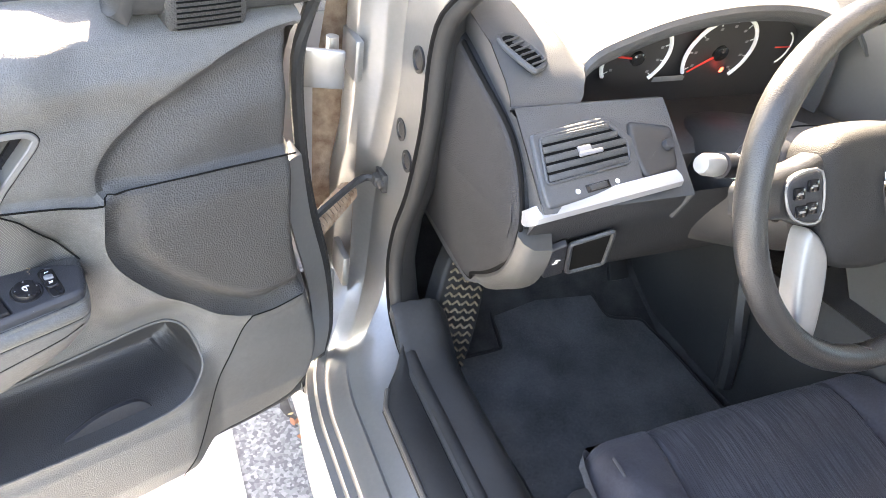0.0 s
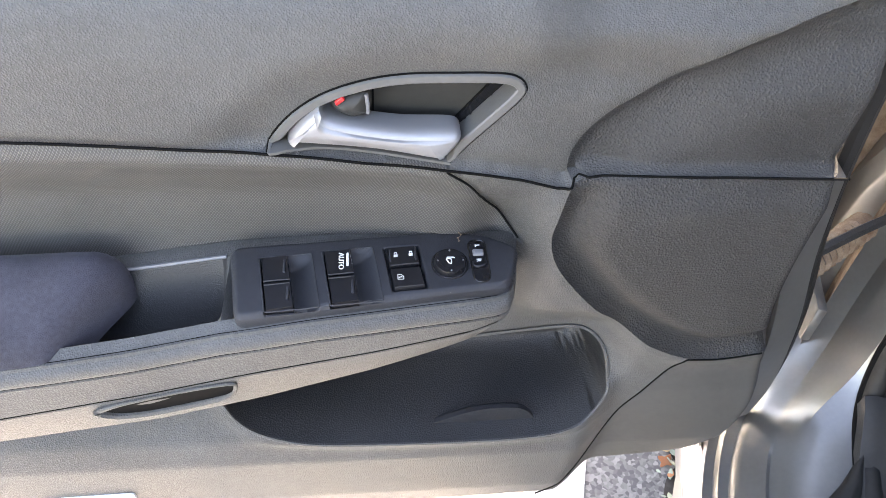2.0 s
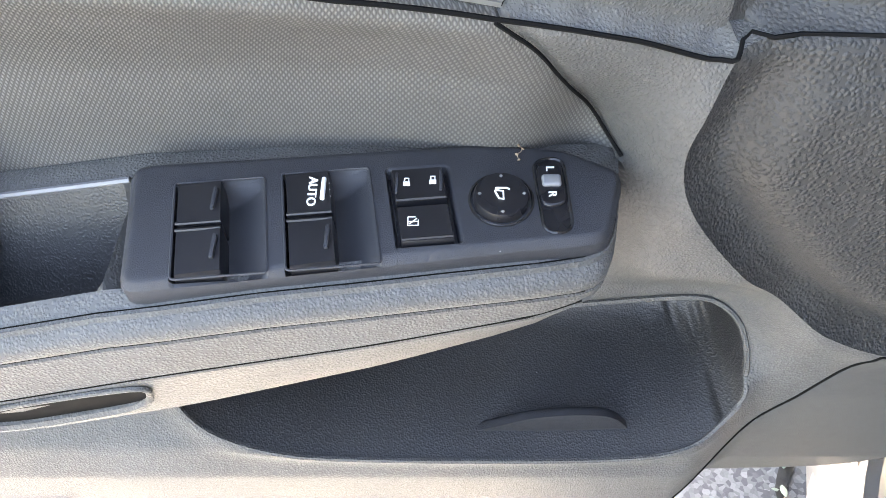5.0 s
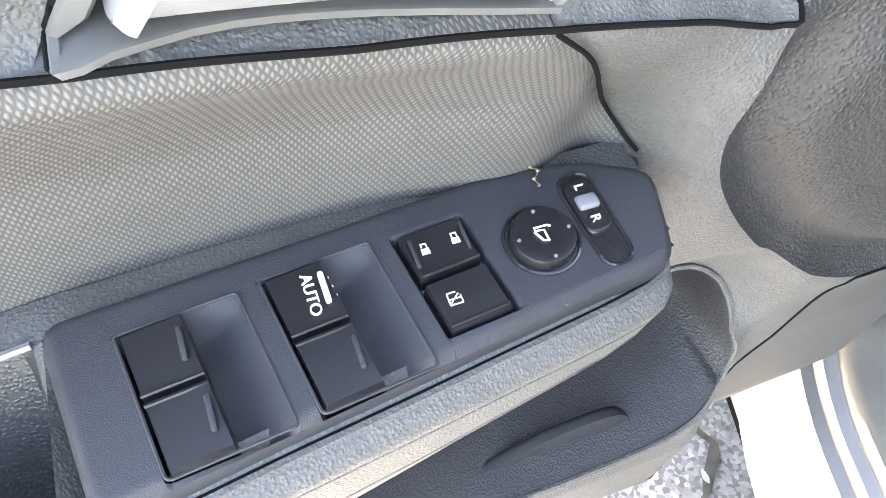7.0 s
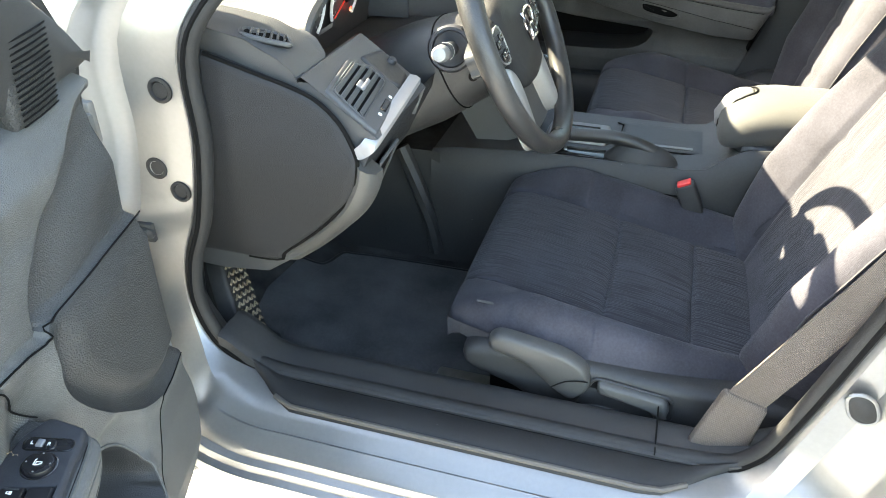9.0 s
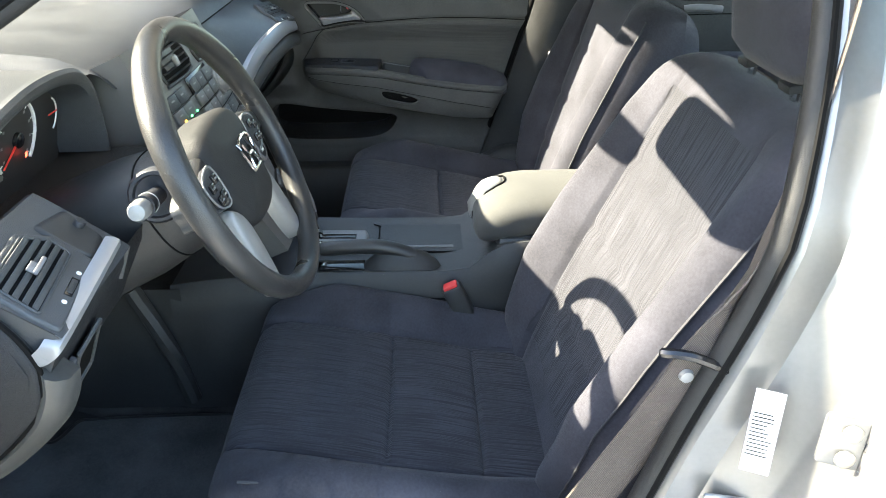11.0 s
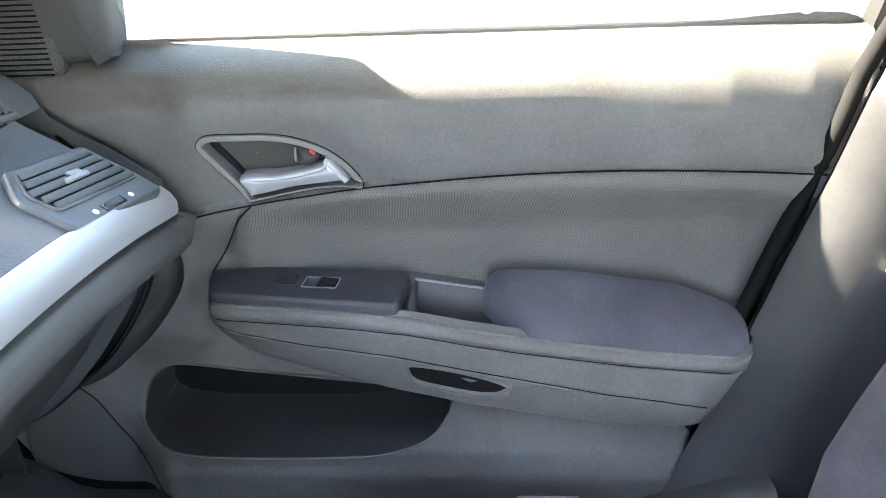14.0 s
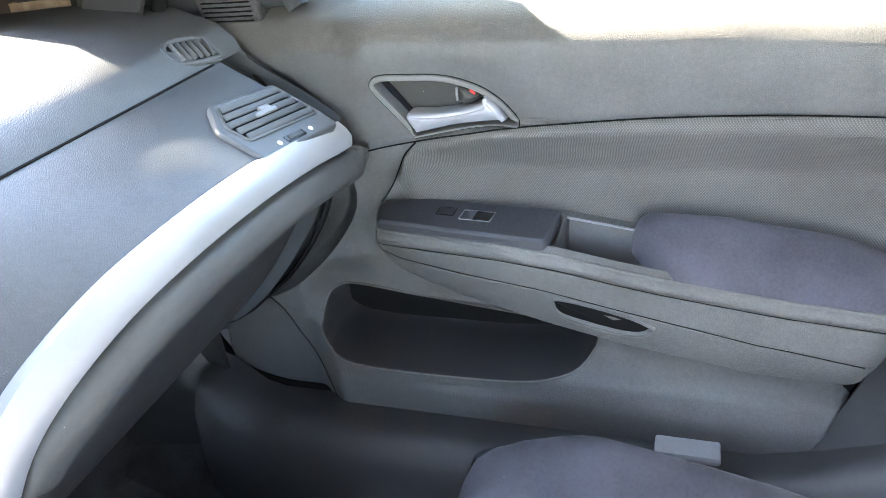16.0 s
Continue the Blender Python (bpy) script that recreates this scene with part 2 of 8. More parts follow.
YELLOW = material("yellow_sticker", (0.75, 0.60, 0.04), 0.6)
RUST = material("rusty_steel", (0.20, 0.10, 0.05), 0.85, tint=0.4, blotch=60, grain=0.6, grain_scale=500, pattern="noise", second=(0.32, 0.24, 0.17))
SILL_RUBBER = material("taupe_sill_rubber", (0.065, 0.058, 0.050), 0.6, grain=0.3, grain_scale=1500, pattern="noise", dust=0.01, specks=0.2)
SEALER = material("tan_seam_sealer", (0.22, 0.16, 0.10), 0.7, grain=0.6, grain_scale=300, pattern="noise")
GAUGE_FACE = material("gauge_face", (0.030, 0.028, 0.027), 0.5)
BLUE_WRAP = material("blue_plastic_wrap", (0.03, 0.22, 0.75), 0.3)
WHITE_WRAP = material("white_tissue_wrap", (0.80, 0.80, 0.82), 0.6)


def lamp_material(name, colour, strength):
    m = bpy.data.materials.new(name)
    m.use_nodes = True
    b = m.node_tree.nodes["Principled BSDF"]
    b.inputs["Base Color"].default_value = (*colour, 1)
    b.inputs["Emission Color"].default_value, b.inputs["Emission Strength"].default_value = (*colour, 1), strength
    return m


GREEN_LED = lamp_material("green_indicator", (0.05, 0.8, 0.2), 1.0)
ORANGE_LED = lamp_material("orange_indicator", (1.0, 0.35, 0.03), 1.0)
RED_LED = lamp_material("red_indicator", (1.0, 0.05, 0.03), 1.0)


def glass_material():
    m = bpy.data.materials.new("window_glass")
    m.use_nodes = True
    n, link = m.node_tree.nodes, m.node_tree.links.new
    n.remove(n["Principled BSDF"])
    clear, shine, mix, fres = n.new("ShaderNodeBsdfTransparent"), n.new("ShaderNodeBsdfGlossy"), n.new("ShaderNodeMixShader"), n.new("ShaderNodeFresnel")
    clear.inputs["Color"].default_value, shine.inputs["Roughness"].default_value = (0.72, 0.76, 0.74, 1), 0.02
    link(fres.outputs[0], mix.inputs[0])
    link(clear.outputs[0], mix.inputs[1])
    link(shine.outputs[0], mix.inputs[2])
    link(mix.outputs[0], n["Material Output"].inputs["Surface"])
    return m


GLASS = glass_material()
MIRROR = material("mirror_glass", (0.85, 0.87, 0.88), 0.02, metal=1.0, tint=0.0)


def asphalt_material():
    m = material("worn_asphalt", (0.11, 0.11, 0.108), 0.9, tint=0.25, grain=1.0, grain_scale=160, pattern="noise", blotch=1.5)
    nt = m.node_tree
    n, link = nt.nodes, nt.links.new
    co = n.new("ShaderNodeTexCoord")
    stones = n.new("ShaderNodeTexVoronoi")
    stones.inputs["Scale"].default_value = 150.0
    link(co.outputs["Object"], stones.inputs["Vector"])
    pick = n.new("ShaderNodeValToRGB")
    pick.color_ramp.elements[0].color, pick.color_ramp.elements[1].color = (0.07, 0.07, 0.073, 1), (0.30, 0.30, 0.29, 1)
    pick.color_ramp.elements[0].position, pick.color_ramp.elements[1].position = 0.25, 0.95
    link(stones.outputs["Color"], pick.inputs["Fac"])
    mix = n.new("ShaderNodeMix")
    mix.data_type, mix.inputs["Factor"].default_value = "RGBA", 0.7
    bsdf = n["Principled BSDF"]
    link(bsdf.inputs["Base Color"].links[0].from_socket, mix.inputs["A"])
    link(pick.outputs["Color"], mix.inputs["B"])
    link(mix.outputs["Result"], bsdf.inputs["Base Color"])
    return m


ASPHALT = asphalt_material()
STRIP_WHITE = material("rough_white_ground", (0.58, 0.57, 0.55), 0.85, tint=0.1, grain=0.8, grain_scale=150, pattern="noise")


# ---- building tools ----
def thing(name, at, label, category, group="", kind=""):
    ob = new(name)
    ob.location, ob.empty_display_size = at, 0.05
    return tagged(ob, label, category, group, kind)


def part(name, shape, mat, parent=None, label="", sharp=38, kind=""):
    """Links (points, faces) or a bmesh, given in world metres, as ONE mesh under a thing or a part."""
    mesh = bpy.data.meshes.new(name)
    if isinstance(shape, bmesh.types.BMesh):
        shape.to_mesh(mesh)
        shape.free()
    else:
        mesh.from_pydata([tuple(p) for p in shape[0]], [], shape[1])
    bm = bmesh.new()
    bm.from_mesh(mesh)
    bmesh.ops.recalc_face_normals(bm, faces=bm.faces)
    bm.to_mesh(mesh)
    bm.free()
    mesh.materials.append(mat)
    mesh.shade_smooth()
    mesh.set_sharp_from_angle(angle=radians(sharp))
    ob = new(name, mesh)
    if parent:
        ob.parent = parent
        ob.matrix_parent_inverse = Matrix.Translation(-parent.location)
    return tagged(ob, label, kind=kind)


def join(*shapes):
    pts, faces = [], []
    for p, f in shapes:
        faces += [tuple(i + len(pts) for i in face) for face in f]
        pts += [tuple(q) for q in p]
    return pts, faces


def loft(rings, closed=True, caps=True):
    k = len(rings[0])
    pts = [tuple(p) for r in rings for p in r]
    faces = []
    for a in range(len(rings) - 1):
        for b in range(k if closed else k - 1):
            c = (b + 1) % k
            faces.append((a * k + b, a * k + c, (a + 1) * k + c, (a + 1) * k + b))
    if caps and closed:
        faces += [tuple(range(k))[::-1], tuple(range((len(rings) - 1) * k, len(rings) * k))]
    return pts, faces


def curve(points, per=6, closed=False):
    """A smooth curve through the points."""
    p = [np.array(q, float) for q in points]
    n, out = len(p), []
    for i in range(n if closed else n - 1):
        a, b, c, d = (p[(i + k) % n] if closed else p[min(max(i + k, 0), n - 1)] for k in (-1, 0, 1, 2))
        for s in range(per):
            t = s / per
            out.append(0.5 * (2 * b + (c - a) * t + (2 * a - 5 * b + 4 * c - d) * t * t + (3 * b - a - 3 * c + d) * t**3))
    if not closed:
        out.append(p[-1])
    return out


def tube(path, radius, sides=8, closed=False, flat=1.0, up=(0.35, 0.2, 0.9)):
    """A round or flattened bar along a path; radius may be a number or one per point."""
    p = [Vector(q) for q in path]
    n, rings = len(p), []
    for i, q in enumerate(p):
        ahead = (p[(i + 1) % n] - p[i - 1]) if closed else (p[min(i + 1, n - 1)] - p[max(i - 1, 0)])
        side = ahead.cross(Vector(up))
        side = side.normalized() if side.length > 1e-6 else Vector((1, 0, 0))
        above = side.cross(ahead).normalized()
        r = radius[i] if isinstance(radius, (list, tuple)) else radius
        rings.append([q + side * r * math.cos(a) + above * r * flat * math.sin(a) for a in (2 * math.pi * k / sides for k in range(sides))])
    if closed:
        rings.append(rings[0])
        return loft(rings, caps=False)
    return loft(rings)


def block(size, m, bevel=0.003, segments=2):
    bm = bmesh.new()
    bmesh.ops.create_cube(bm, size=1.0)
    for v in bm.verts:
        v.co = Vector((v.co.x * size[0], v.co.y * size[1], v.co.z * size[2]))
    if bevel:
        bmesh.ops.bevel(bm, geom=list(bm.edges), offset=min(bevel, 0.45 * min(size)), segments=segments, affect="EDGES", profile=0.5)
    bm.transform(m)
    pts, faces = [v.co.copy() for v in bm.verts], None
    bm.verts.index_update()
    faces = [tuple(v.index for v in f.verts) for f in bm.faces]
    bm.free()
    return pts, faces


def lathe(profile, m, steps=28):
    """Turned about the local z axis: (radius, z) pairs."""
    rings = [[m @ Vector((r * math.cos(a), r * math.sin(a), z)) for a in (2 * math.pi * k / steps for k in range(steps))] for r, z in profile]
    return loft(rings)


def inset(loop, d):
    """A closed flat loop drawn in by d towards its inside."""
    p = np.array(loop)
    q, r = np.roll(p, 1, 0), np.roll(p, -1, 0)
    area = 0.5 * np.sum(p[:, 0] * r[:, 1] - r[:, 0] * p[:, 1])
    t = r - q
    t /= np.linalg.norm(t, axis=1)[:, None] + 1e-9
    return p + d * np.sign(area) * np.stack([-t[:, 1], t[:, 0]], 1)


def pillow(loop, place, height, edge, crown=0.0, skirt=0.0, fill=5, roll=4):
    """A padded or plate-like piece on a flat outline: place(a, b, c) gives the point at height c over (a, b)."""
    loop = np.array(loop, float)
    mid = loop.mean(0)
    _, _, axes = np.linalg.svd(loop - mid)
    long = (loop - mid) @ axes[0]
    wide = np.abs((loop - mid) @ axes[1]).max()
    reach = max(0.0, np.abs(long).max() - wide) * 0.9
    rings = []
    if skirt:
        rings.append([place(a, b, -skirt) for a, b in loop])
    for k in range(roll + 1):
        w = 0.5 * math.pi * k / roll
        ring = inset(loop, edge * (1 - math.cos(w)))
        rings.append([place(a, b, height * math.sin(w)) for a, b in ring])
    core = mid + np.clip(long, -reach, reach)[:, None] * axes[0]
    last = inset(loop, edge)
    last = last + 0.04 * (core - last)
    rings.append([place(a, b, height + crown * 0.08) for a, b in last])
    if not crown:
        return loft(rings) if skirt else (lambda s: (s[0], s[1] + [tuple(range(len(s[0]) - len(loop), len(s[0])))]))(loft(rings, caps=False))
    for k in range(1, fill + 1):
        f = k / fill
        rings.append([place(a, b, height + crown * (1 - (1 - f) ** 2)) for a, b in last * (1 - f) + core * f])
    return loft(rings, caps=False)


def rounded(corners, r, per=4):
    """A closed loop through corners, each rounded by about r."""
    c, out = [np.array(p, float) for p in corners], []
    for i, p in enumerate(c):
        a, d = c[i - 1] - p, c[(i + 1) % len(c)] - p
        ra, rd = min(r, 0.45 * np.linalg.norm(a)), min(r, 0.45 * np.linalg.norm(d))
        a, d = p + a / np.linalg.norm(a) * ra, p + d / np.linalg.norm(d) * rd
        out += [(1 - t) ** 2 * a + 2 * t * (1 - t) * p + t * t * d for t in np.linspace(0, 1, per + 1)]
    return out


def signed(points, loop):
    """Distance of flat points to a closed loop, negative inside, and the nearest point of the loop."""
    p, a = np.asarray(points, float), np.asarray(loop, float)
    b = np.roll(a, -1, 0)
    best, near, inside = np.full(len(p), 1e9), np.zeros((len(p), 2)), np.zeros(len(p), bool)
    for s, e in zip(a, b):
        d = e - s
        t = np.clip(((p - s) @ d) / (d @ d + 1e-12), 0, 1)[:, None]
        q = s + t * d
        dist = np.linalg.norm(p - q, axis=1)
        closer = dist < best
        best[closer], near[closer] = dist[closer], q[closer]
        crosses = ((s[1] > p[:, 1]) != (e[1] > p[:, 1])) & (p[:, 0] < (e[0] - s[0]) * (p[:, 1] - s[1]) / (e[1] - s[1] + 1e-12) + s[0])
        inside ^= crosses
    return np.where(inside, -best, best), near


def step(a, b, x):
    t = np.clip((x - a) / (b - a), 0, 1)
    return t * t * (3 - 2 * t)


def lettering(text, size, m, mat, parent, name="lettering", depth=0.0004):
    data = bpy.data.curves.new(name, "FONT")
    data.body, data.size, data.align_x, data.align_y, data.extrude = text, size, "CENTER", "CENTER", depth
    ob = bpy.data.objects.new(name, data)
    mesh = bpy.data.meshes.new_from_object(ob)
    bpy.data.objects.remove(ob)
    mesh.transform(m)
    pts, faces = [v.co.copy() for v in mesh.vertices], [tuple(p.vertices) for p in mesh.polygons]
    return part(name, (pts, faces), mat, parent)


def framed(origin, x, y):
    """A placing matrix from an origin, the way of x and roughly that of y."""
    x = Vector(x).normalized()
    z = x.cross(Vector(y)).normalized()
    return Matrix.Translation(origin) @ Matrix((x, z.cross(x), z)).transposed().to_4x4()

# ---- ground ----
def ground_sheet():
    xs = [-400, -60, -12, -4, 4, 12, 60, 400]
    pts = [(x, y, 0.0) for y in xs for x in xs]
    k = len(xs)
    faces = [(j * k + i, j * k + i + 1, (j + 1) * k + i + 1, (j + 1) * k + i) for j in range(k - 1) for i in range(k - 1)]
    return tagged(part("ground", (pts, faces), ASPHALT), "worn grey asphalt of a parking place", "asphalt", kind="structure")


ground_sheet()


def ground_crack():
    rnd = random.Random(4)
    pts, faces = [], []
    for i in range(60):
        y = 0.95 - i * 0.022
        x = -0.845 + 0.012 * math.sin(i * 0.9) + 0.02 * math.sin(i * 0.31) + rnd.uniform(-0.006, 0.006) + 0.012 * (i > 28)
        w = rnd.uniform(0.004, 0.012)
        pts += [(x - w, y, 0.004), (x + w, y, 0.004)]
        if i:
            k = len(pts)
            faces.append((k - 4, k - 3, k - 1, k - 2))
    crack = part("crack", (pts, faces), material("dark_crack_dirt", (0.035, 0.032, 0.028), 0.95, tint=0.5, blotch=60))
    tagged(crack, "dark weathered crack across the asphalt", "crack", kind="structure")
    leaf_mats = [material("dry_leaf", (0.28, 0.11, 0.05), 0.8), material("grey_green_leaf", (0.25, 0.30, 0.24), 0.8), material("tan_leaf", (0.42, 0.30, 0.16), 0.8)]
    for i in range(26):
        k = rnd.choice([12, 14, 20, 21, 22, 23, 24, 25, 26, 27, 28, 31, 33, 36])
        y, x, s = 0.95 - k * 0.022, -0.845 + rnd.uniform(-0.015, 0.018), rnd.uniform(0.004, 0.010)
        m = pose(x, y, 0.008, rnd.uniform(-30, 30), rnd.uniform(-30, 30), rnd.uniform(0, 360))
        leaf = curve([(-s * 1.5, 0), (-s * 0.3, s * 0.7), (s * 1.4, 0), (-s * 0.2, -s * 0.6)], 3, True)
        shape = pillow(leaf, lambda a, b, c: m @ Vector((a, b, c + 6 * a * a)), 0.0006, 0.001, fill=2, roll=1)
        tagged(part("leaf", shape, leaf_mats[i % 3]), "small dry leaf lying in the asphalt crack", "leaf", "leaves in the crack")


ground_crack()

# ---- doors: u runs back from the hinge, n inwards from the hinge line, z up ----
HINGE_X, HINGE_Y, OPEN = 0.861, 0.313, radians(74.0)


def driver_place(u, n, z):
    c, s = math.cos(OPEN), math.sin(OPEN)
    return Vector((-HINGE_X + c * n - s * u, HINGE_Y - s * n - c * u, z))


def passenger_place(u, n, z):
    return Vector((HINGE_X - n, HINGE_Y - u, z))


BASE_Z = [0.29, 0.33, 0.42, 0.50, 0.53, 0.56, 0.60, 0.66, 0.72, 0.75, 0.79, 0.822, 0.84, 0.88, 0.92, 0.940, 0.950, 0.958, 0.965, 0.971, 0.976, 0.980, 0.983]
BASE_N = [0.070, 0.090, 0.114, 0.120, 0.113, 0.088, 0.052, 0.056, 0.062, 0.068, 0.073, 0.087, 0.092, 0.0945, 0.0935, 0.0895, 0.0855, 0.079, 0.070, 0.058, 0.044, 0.028, 0.012]
FRONT_Z = [0.29, 0.38, 0.45, 0.55, 0.65, 0.80, 0.88, 0.93, 0.96, 0.981]
FRONT_N = [0.050, 0.068, 0.085, 0.088, 0.082, 0.084, 0.088, 0.080, 0.058, 0.012]
DOOR_LOOP = curve([(0.08, 0.984), (0.083, 0.90), (0.086, 0.79), (0.083, 0.69), (0.055, 0.58), (0.042, 0.50), (0.060, 0.43), (0.105, 0.390), (0.256, 0.368), (0.49, 0.343), (0.66, 0.316), (0.74, 0.312), (0.795, 0.345), (0.83, 0.45), (0.863, 0.541), (0.897, 0.60), (0.937, 0.70), (0.963, 0.78), (0.987, 0.86), (1.0, 0.984), (0.80, 0.986), (0.50, 0.986), (0.25, 0.986)], 5, True)
POCKET = curve([(0.217, 0.572), (0.228, 0.606), (0.262, 0.614), (0.35, 0.602), (0.45, 0.594), (0.52, 0.589), (0.578, 0.582), (0.574, 0.560), (0.545, 0.540), (0.48, 0.529), (0.34, 0.526), (0.26, 0.532), (0.225, 0.548)], 5, True)
BEZEL = curve([(0.5034, 0.8493), (0.4950, 0.8643), (0.4801, 0.8800), (0.4605, 0.8923), (0.4365, 0.9007), (0.4137, 0.9041), (0.3857, 0.9044), (0.3581, 0.9044), (0.3455, 0.9021), (0.3386, 0.8955), (0.3395, 0.8871), (0.3547, 0.8682), (0.3714, 0.8478), (0.3825, 0.8338), (0.3879, 0.8329), (0.4340, 0.8421), (0.4657, 0.8466), (0.4913, 0.8483)], 3, True)
RIM_CURVE = [(0.2945, 0.8125), (0.2996, 0.7812), (0.3005, 0.7552), (0.2908, 0.7283), (0.2613, 0.689), (0.2262, 0.6529), (0.1909, 0.6249), (0.1517, 0.6060), (0.12, 0.603), (0.075, 0.612)]
SPEAKER = [np.array(p) for p in ((0.085, 0.8190), (0.20, 0.8205), (0.282, 0.8175))] + curve(RIM_CURVE, 5) + [np.array((0.088, 0.68)), np.array((0.094, 0.75))]
SPEAKER_RIM = curve(RIM_CURVE, 5) + [np.array(p) for p in ((-0.3, 0.60), (-0.3, 1.3), (0.29, 1.3))]
ARC = [(0.2972, 0.8165), (0.2955, 0.840), (0.278, 0.868), (0.2455, 0.893), (0.2135, 0.9145), (0.18, 0.930), (0.154, 0.9395), (0.111, 0.951), (0.075, 0.956)]
SPEAKER_TOP = curve(ARC, 5) + [np.array(p) for p in ((0.080, 0.90), (0.085, 0.8190), (0.20, 0.8205), (0.282, 0.8175))]
ARC_EDGE = curve(ARC, 5) + [np.array(p) for p in ((-0.3, 0.96), (-0.3, 0.60), (0.30, 0.60))]
BROW = curve([(0.560, 0.840), (0.540, 0.870), (0.5178, 0.892), (0.478, 0.9152), (0.4118, 0.9305), (0.3714, 0.933), (0.3069, 0.929), (0.24, 0.923), (0.2135, 0.9165), (0.18, 0.932), (0.10, 0.953)], 4) + [np.array(p) for p in ((-0.3, 0.96), (-0.3, 0.70), (0.56, 0.70))]
INSERT = curve([(0.385, 0.829), (0.44, 0.839), (0.50, 0.8475), (0.58, 0.855), (0.66, 0.860), (0.76, 0.862), (0.866, 0.859), (0.975, 0.853), (0.955, 0.75), (0.93, 0.66), (0.80, 0.672), (0.60, 0.690), (0.40, 0.700), (0.322, 0.722), (0.328, 0.748), (0.352, 0.786)], 4, True)

HOLLOW = curve([(0.33, 0.806), (0.42, 0.822), (0.489, 0.834), (0.601, 0.843), (0.709, 0.844), (0.813, 0.841), (0.895, 0.834), (0.928, 0.822), (0.934, 0.80), (0.928, 0.765), (0.918, 0.73), (0.900, 0.69), (0.80, 0.67), (0.60, 0.67), (0.36, 0.67)], 4, True)
NET_ZONE = curve([(0.150, 0.604), (0.172, 0.565), (0.198, 0.515), (0.232, 0.445), (0.262, 0.368)], 6) + [(0.20, 0.28), (0.0, 0.28), (0.0, 0.620), (0.075, 0.612), (0.12, 0.603)]
UPPER_ZONE = [(-0.1, 0.818), (0.085, 0.8190), (0.20, 0.8205), (0.282, 0.8175), (0.300, 0.8105), (0.34, 0.821), (0.385, 0.8305), (0.44, 0.840), (0.50, 0.8485), (0.58, 0.856), (0.66, 0.861), (0.76, 0.863), (0.866, 0.860), (1.1, 0.847), (1.1, 1.2), (-0.1, 1.2)]
RAMP_EDGE = [(0.3308, 0.9174), (0.4179, 0.8047), (0.25, 0.80), (0.25, 0.93)]
PLATE_SEAM = [(0.4345, 0.8785), (0.4342, 0.844), (0.3904, 0.8403), (0.3583, 0.8818)]


def seam_height(u):
    return np.interp(u, [0.20, 0.282, 0.300, 0.34, 0.385, 0.44, 0.50, 0.58, 0.66, 0.76, 0.866, 1.1], [0.8205, 0.8175, 0.8105, 0.821, 0.8305, 0.840, 0.8485, 0.856, 0.861, 0.863, 0.860, 0.847])


def trim_depth(u, z):
    u, z = np.asarray(u, float), np.asarray(z, float)
    # towards the rear the shoulder rolls over lower down
    lift = np.interp(u, [0.45, 0.705, 0.855, 0.933, 0.982], [0.0, 0.004, 0.016, 0.044, 0.085])
    fold = 0.946 - lift
    n = np.interp(z + lift * np.where(z > fold, np.clip((0.983 - z) / (0.983 - fold), 0, 1), step(fold - 0.07, fold, z)), BASE_Z, BASE_N)
    f = np.interp(z, FRONT_Z, FRONT_N)
    high = step(0.62, 0.68, z)
    w = step(0.345, 0.285, u) * high + step(0.25, 0.19, u) * (1 - high)
    n = n * (1 - w) + f * w
    pts = np.stack([u.ravel(), z.ravel()], 1)
    above = step(-0.0015, 0.0040, z - seam_height(u))
    # the valley between the crest round the speaker and the armrest's nose
    n = n - 0.014 * np.exp(-(((u - 0.338) / 0.024) ** 2)) * step(0.60, 0.66, z) * step(0.80, 0.76, z)
    # the hollow round the handle under a soft brow, and the corner sunk below it
    brow = signed(pts, BROW)[0].reshape(u.shape)
    arc = signed(pts, ARC_EDGE)[0].reshape(u.shape)
    n = n - 0.011 * step(0.006, -0.034, brow) * above
    n = n - (0.010 - 0.012 * step(-0.012, -0.07, arc)) * step(0.004, -0.012, arc) * above
    # the speaker: a crest, a sunk collar, a domed face
    rim = signed(pts, SPEAKER_RIM)[0].reshape(u.shape)
    n = n + np.interp(rim, [-0.09, -0.040, -0.031, -0.024, -0.018, -0.013, -0.004, 0.0, 0.005, 0.016, 0.032, 0.05], [0.012, 0.009, 0.005, -0.002, -0.006, -0.006, 0.0, 0.006, 0.006, 0.003, 0.001, 0.0]) * (1 - above) * step(0.575, 0.605, z) * (0.25 + 0.75 * step(0.001, 0.030, seam_height(u) - z))
    # the broad hollow of the cloth insert
    n = n - 0.008 * step(0.845, 0.80, z) * step(0.70, 0.75, z) * step(0.36, 0.44, u) * step(0.96, 0.88, u)
    n = n - 0.0035 * step(0.003, -0.010, signed(pts, HOLLOW)[0].reshape(u.shape)) * step(0.36, 0.46, u)
    return n


def depth_at(a, b):
    return float(trim_depth(np.array([a]), np.array([b]))[0])


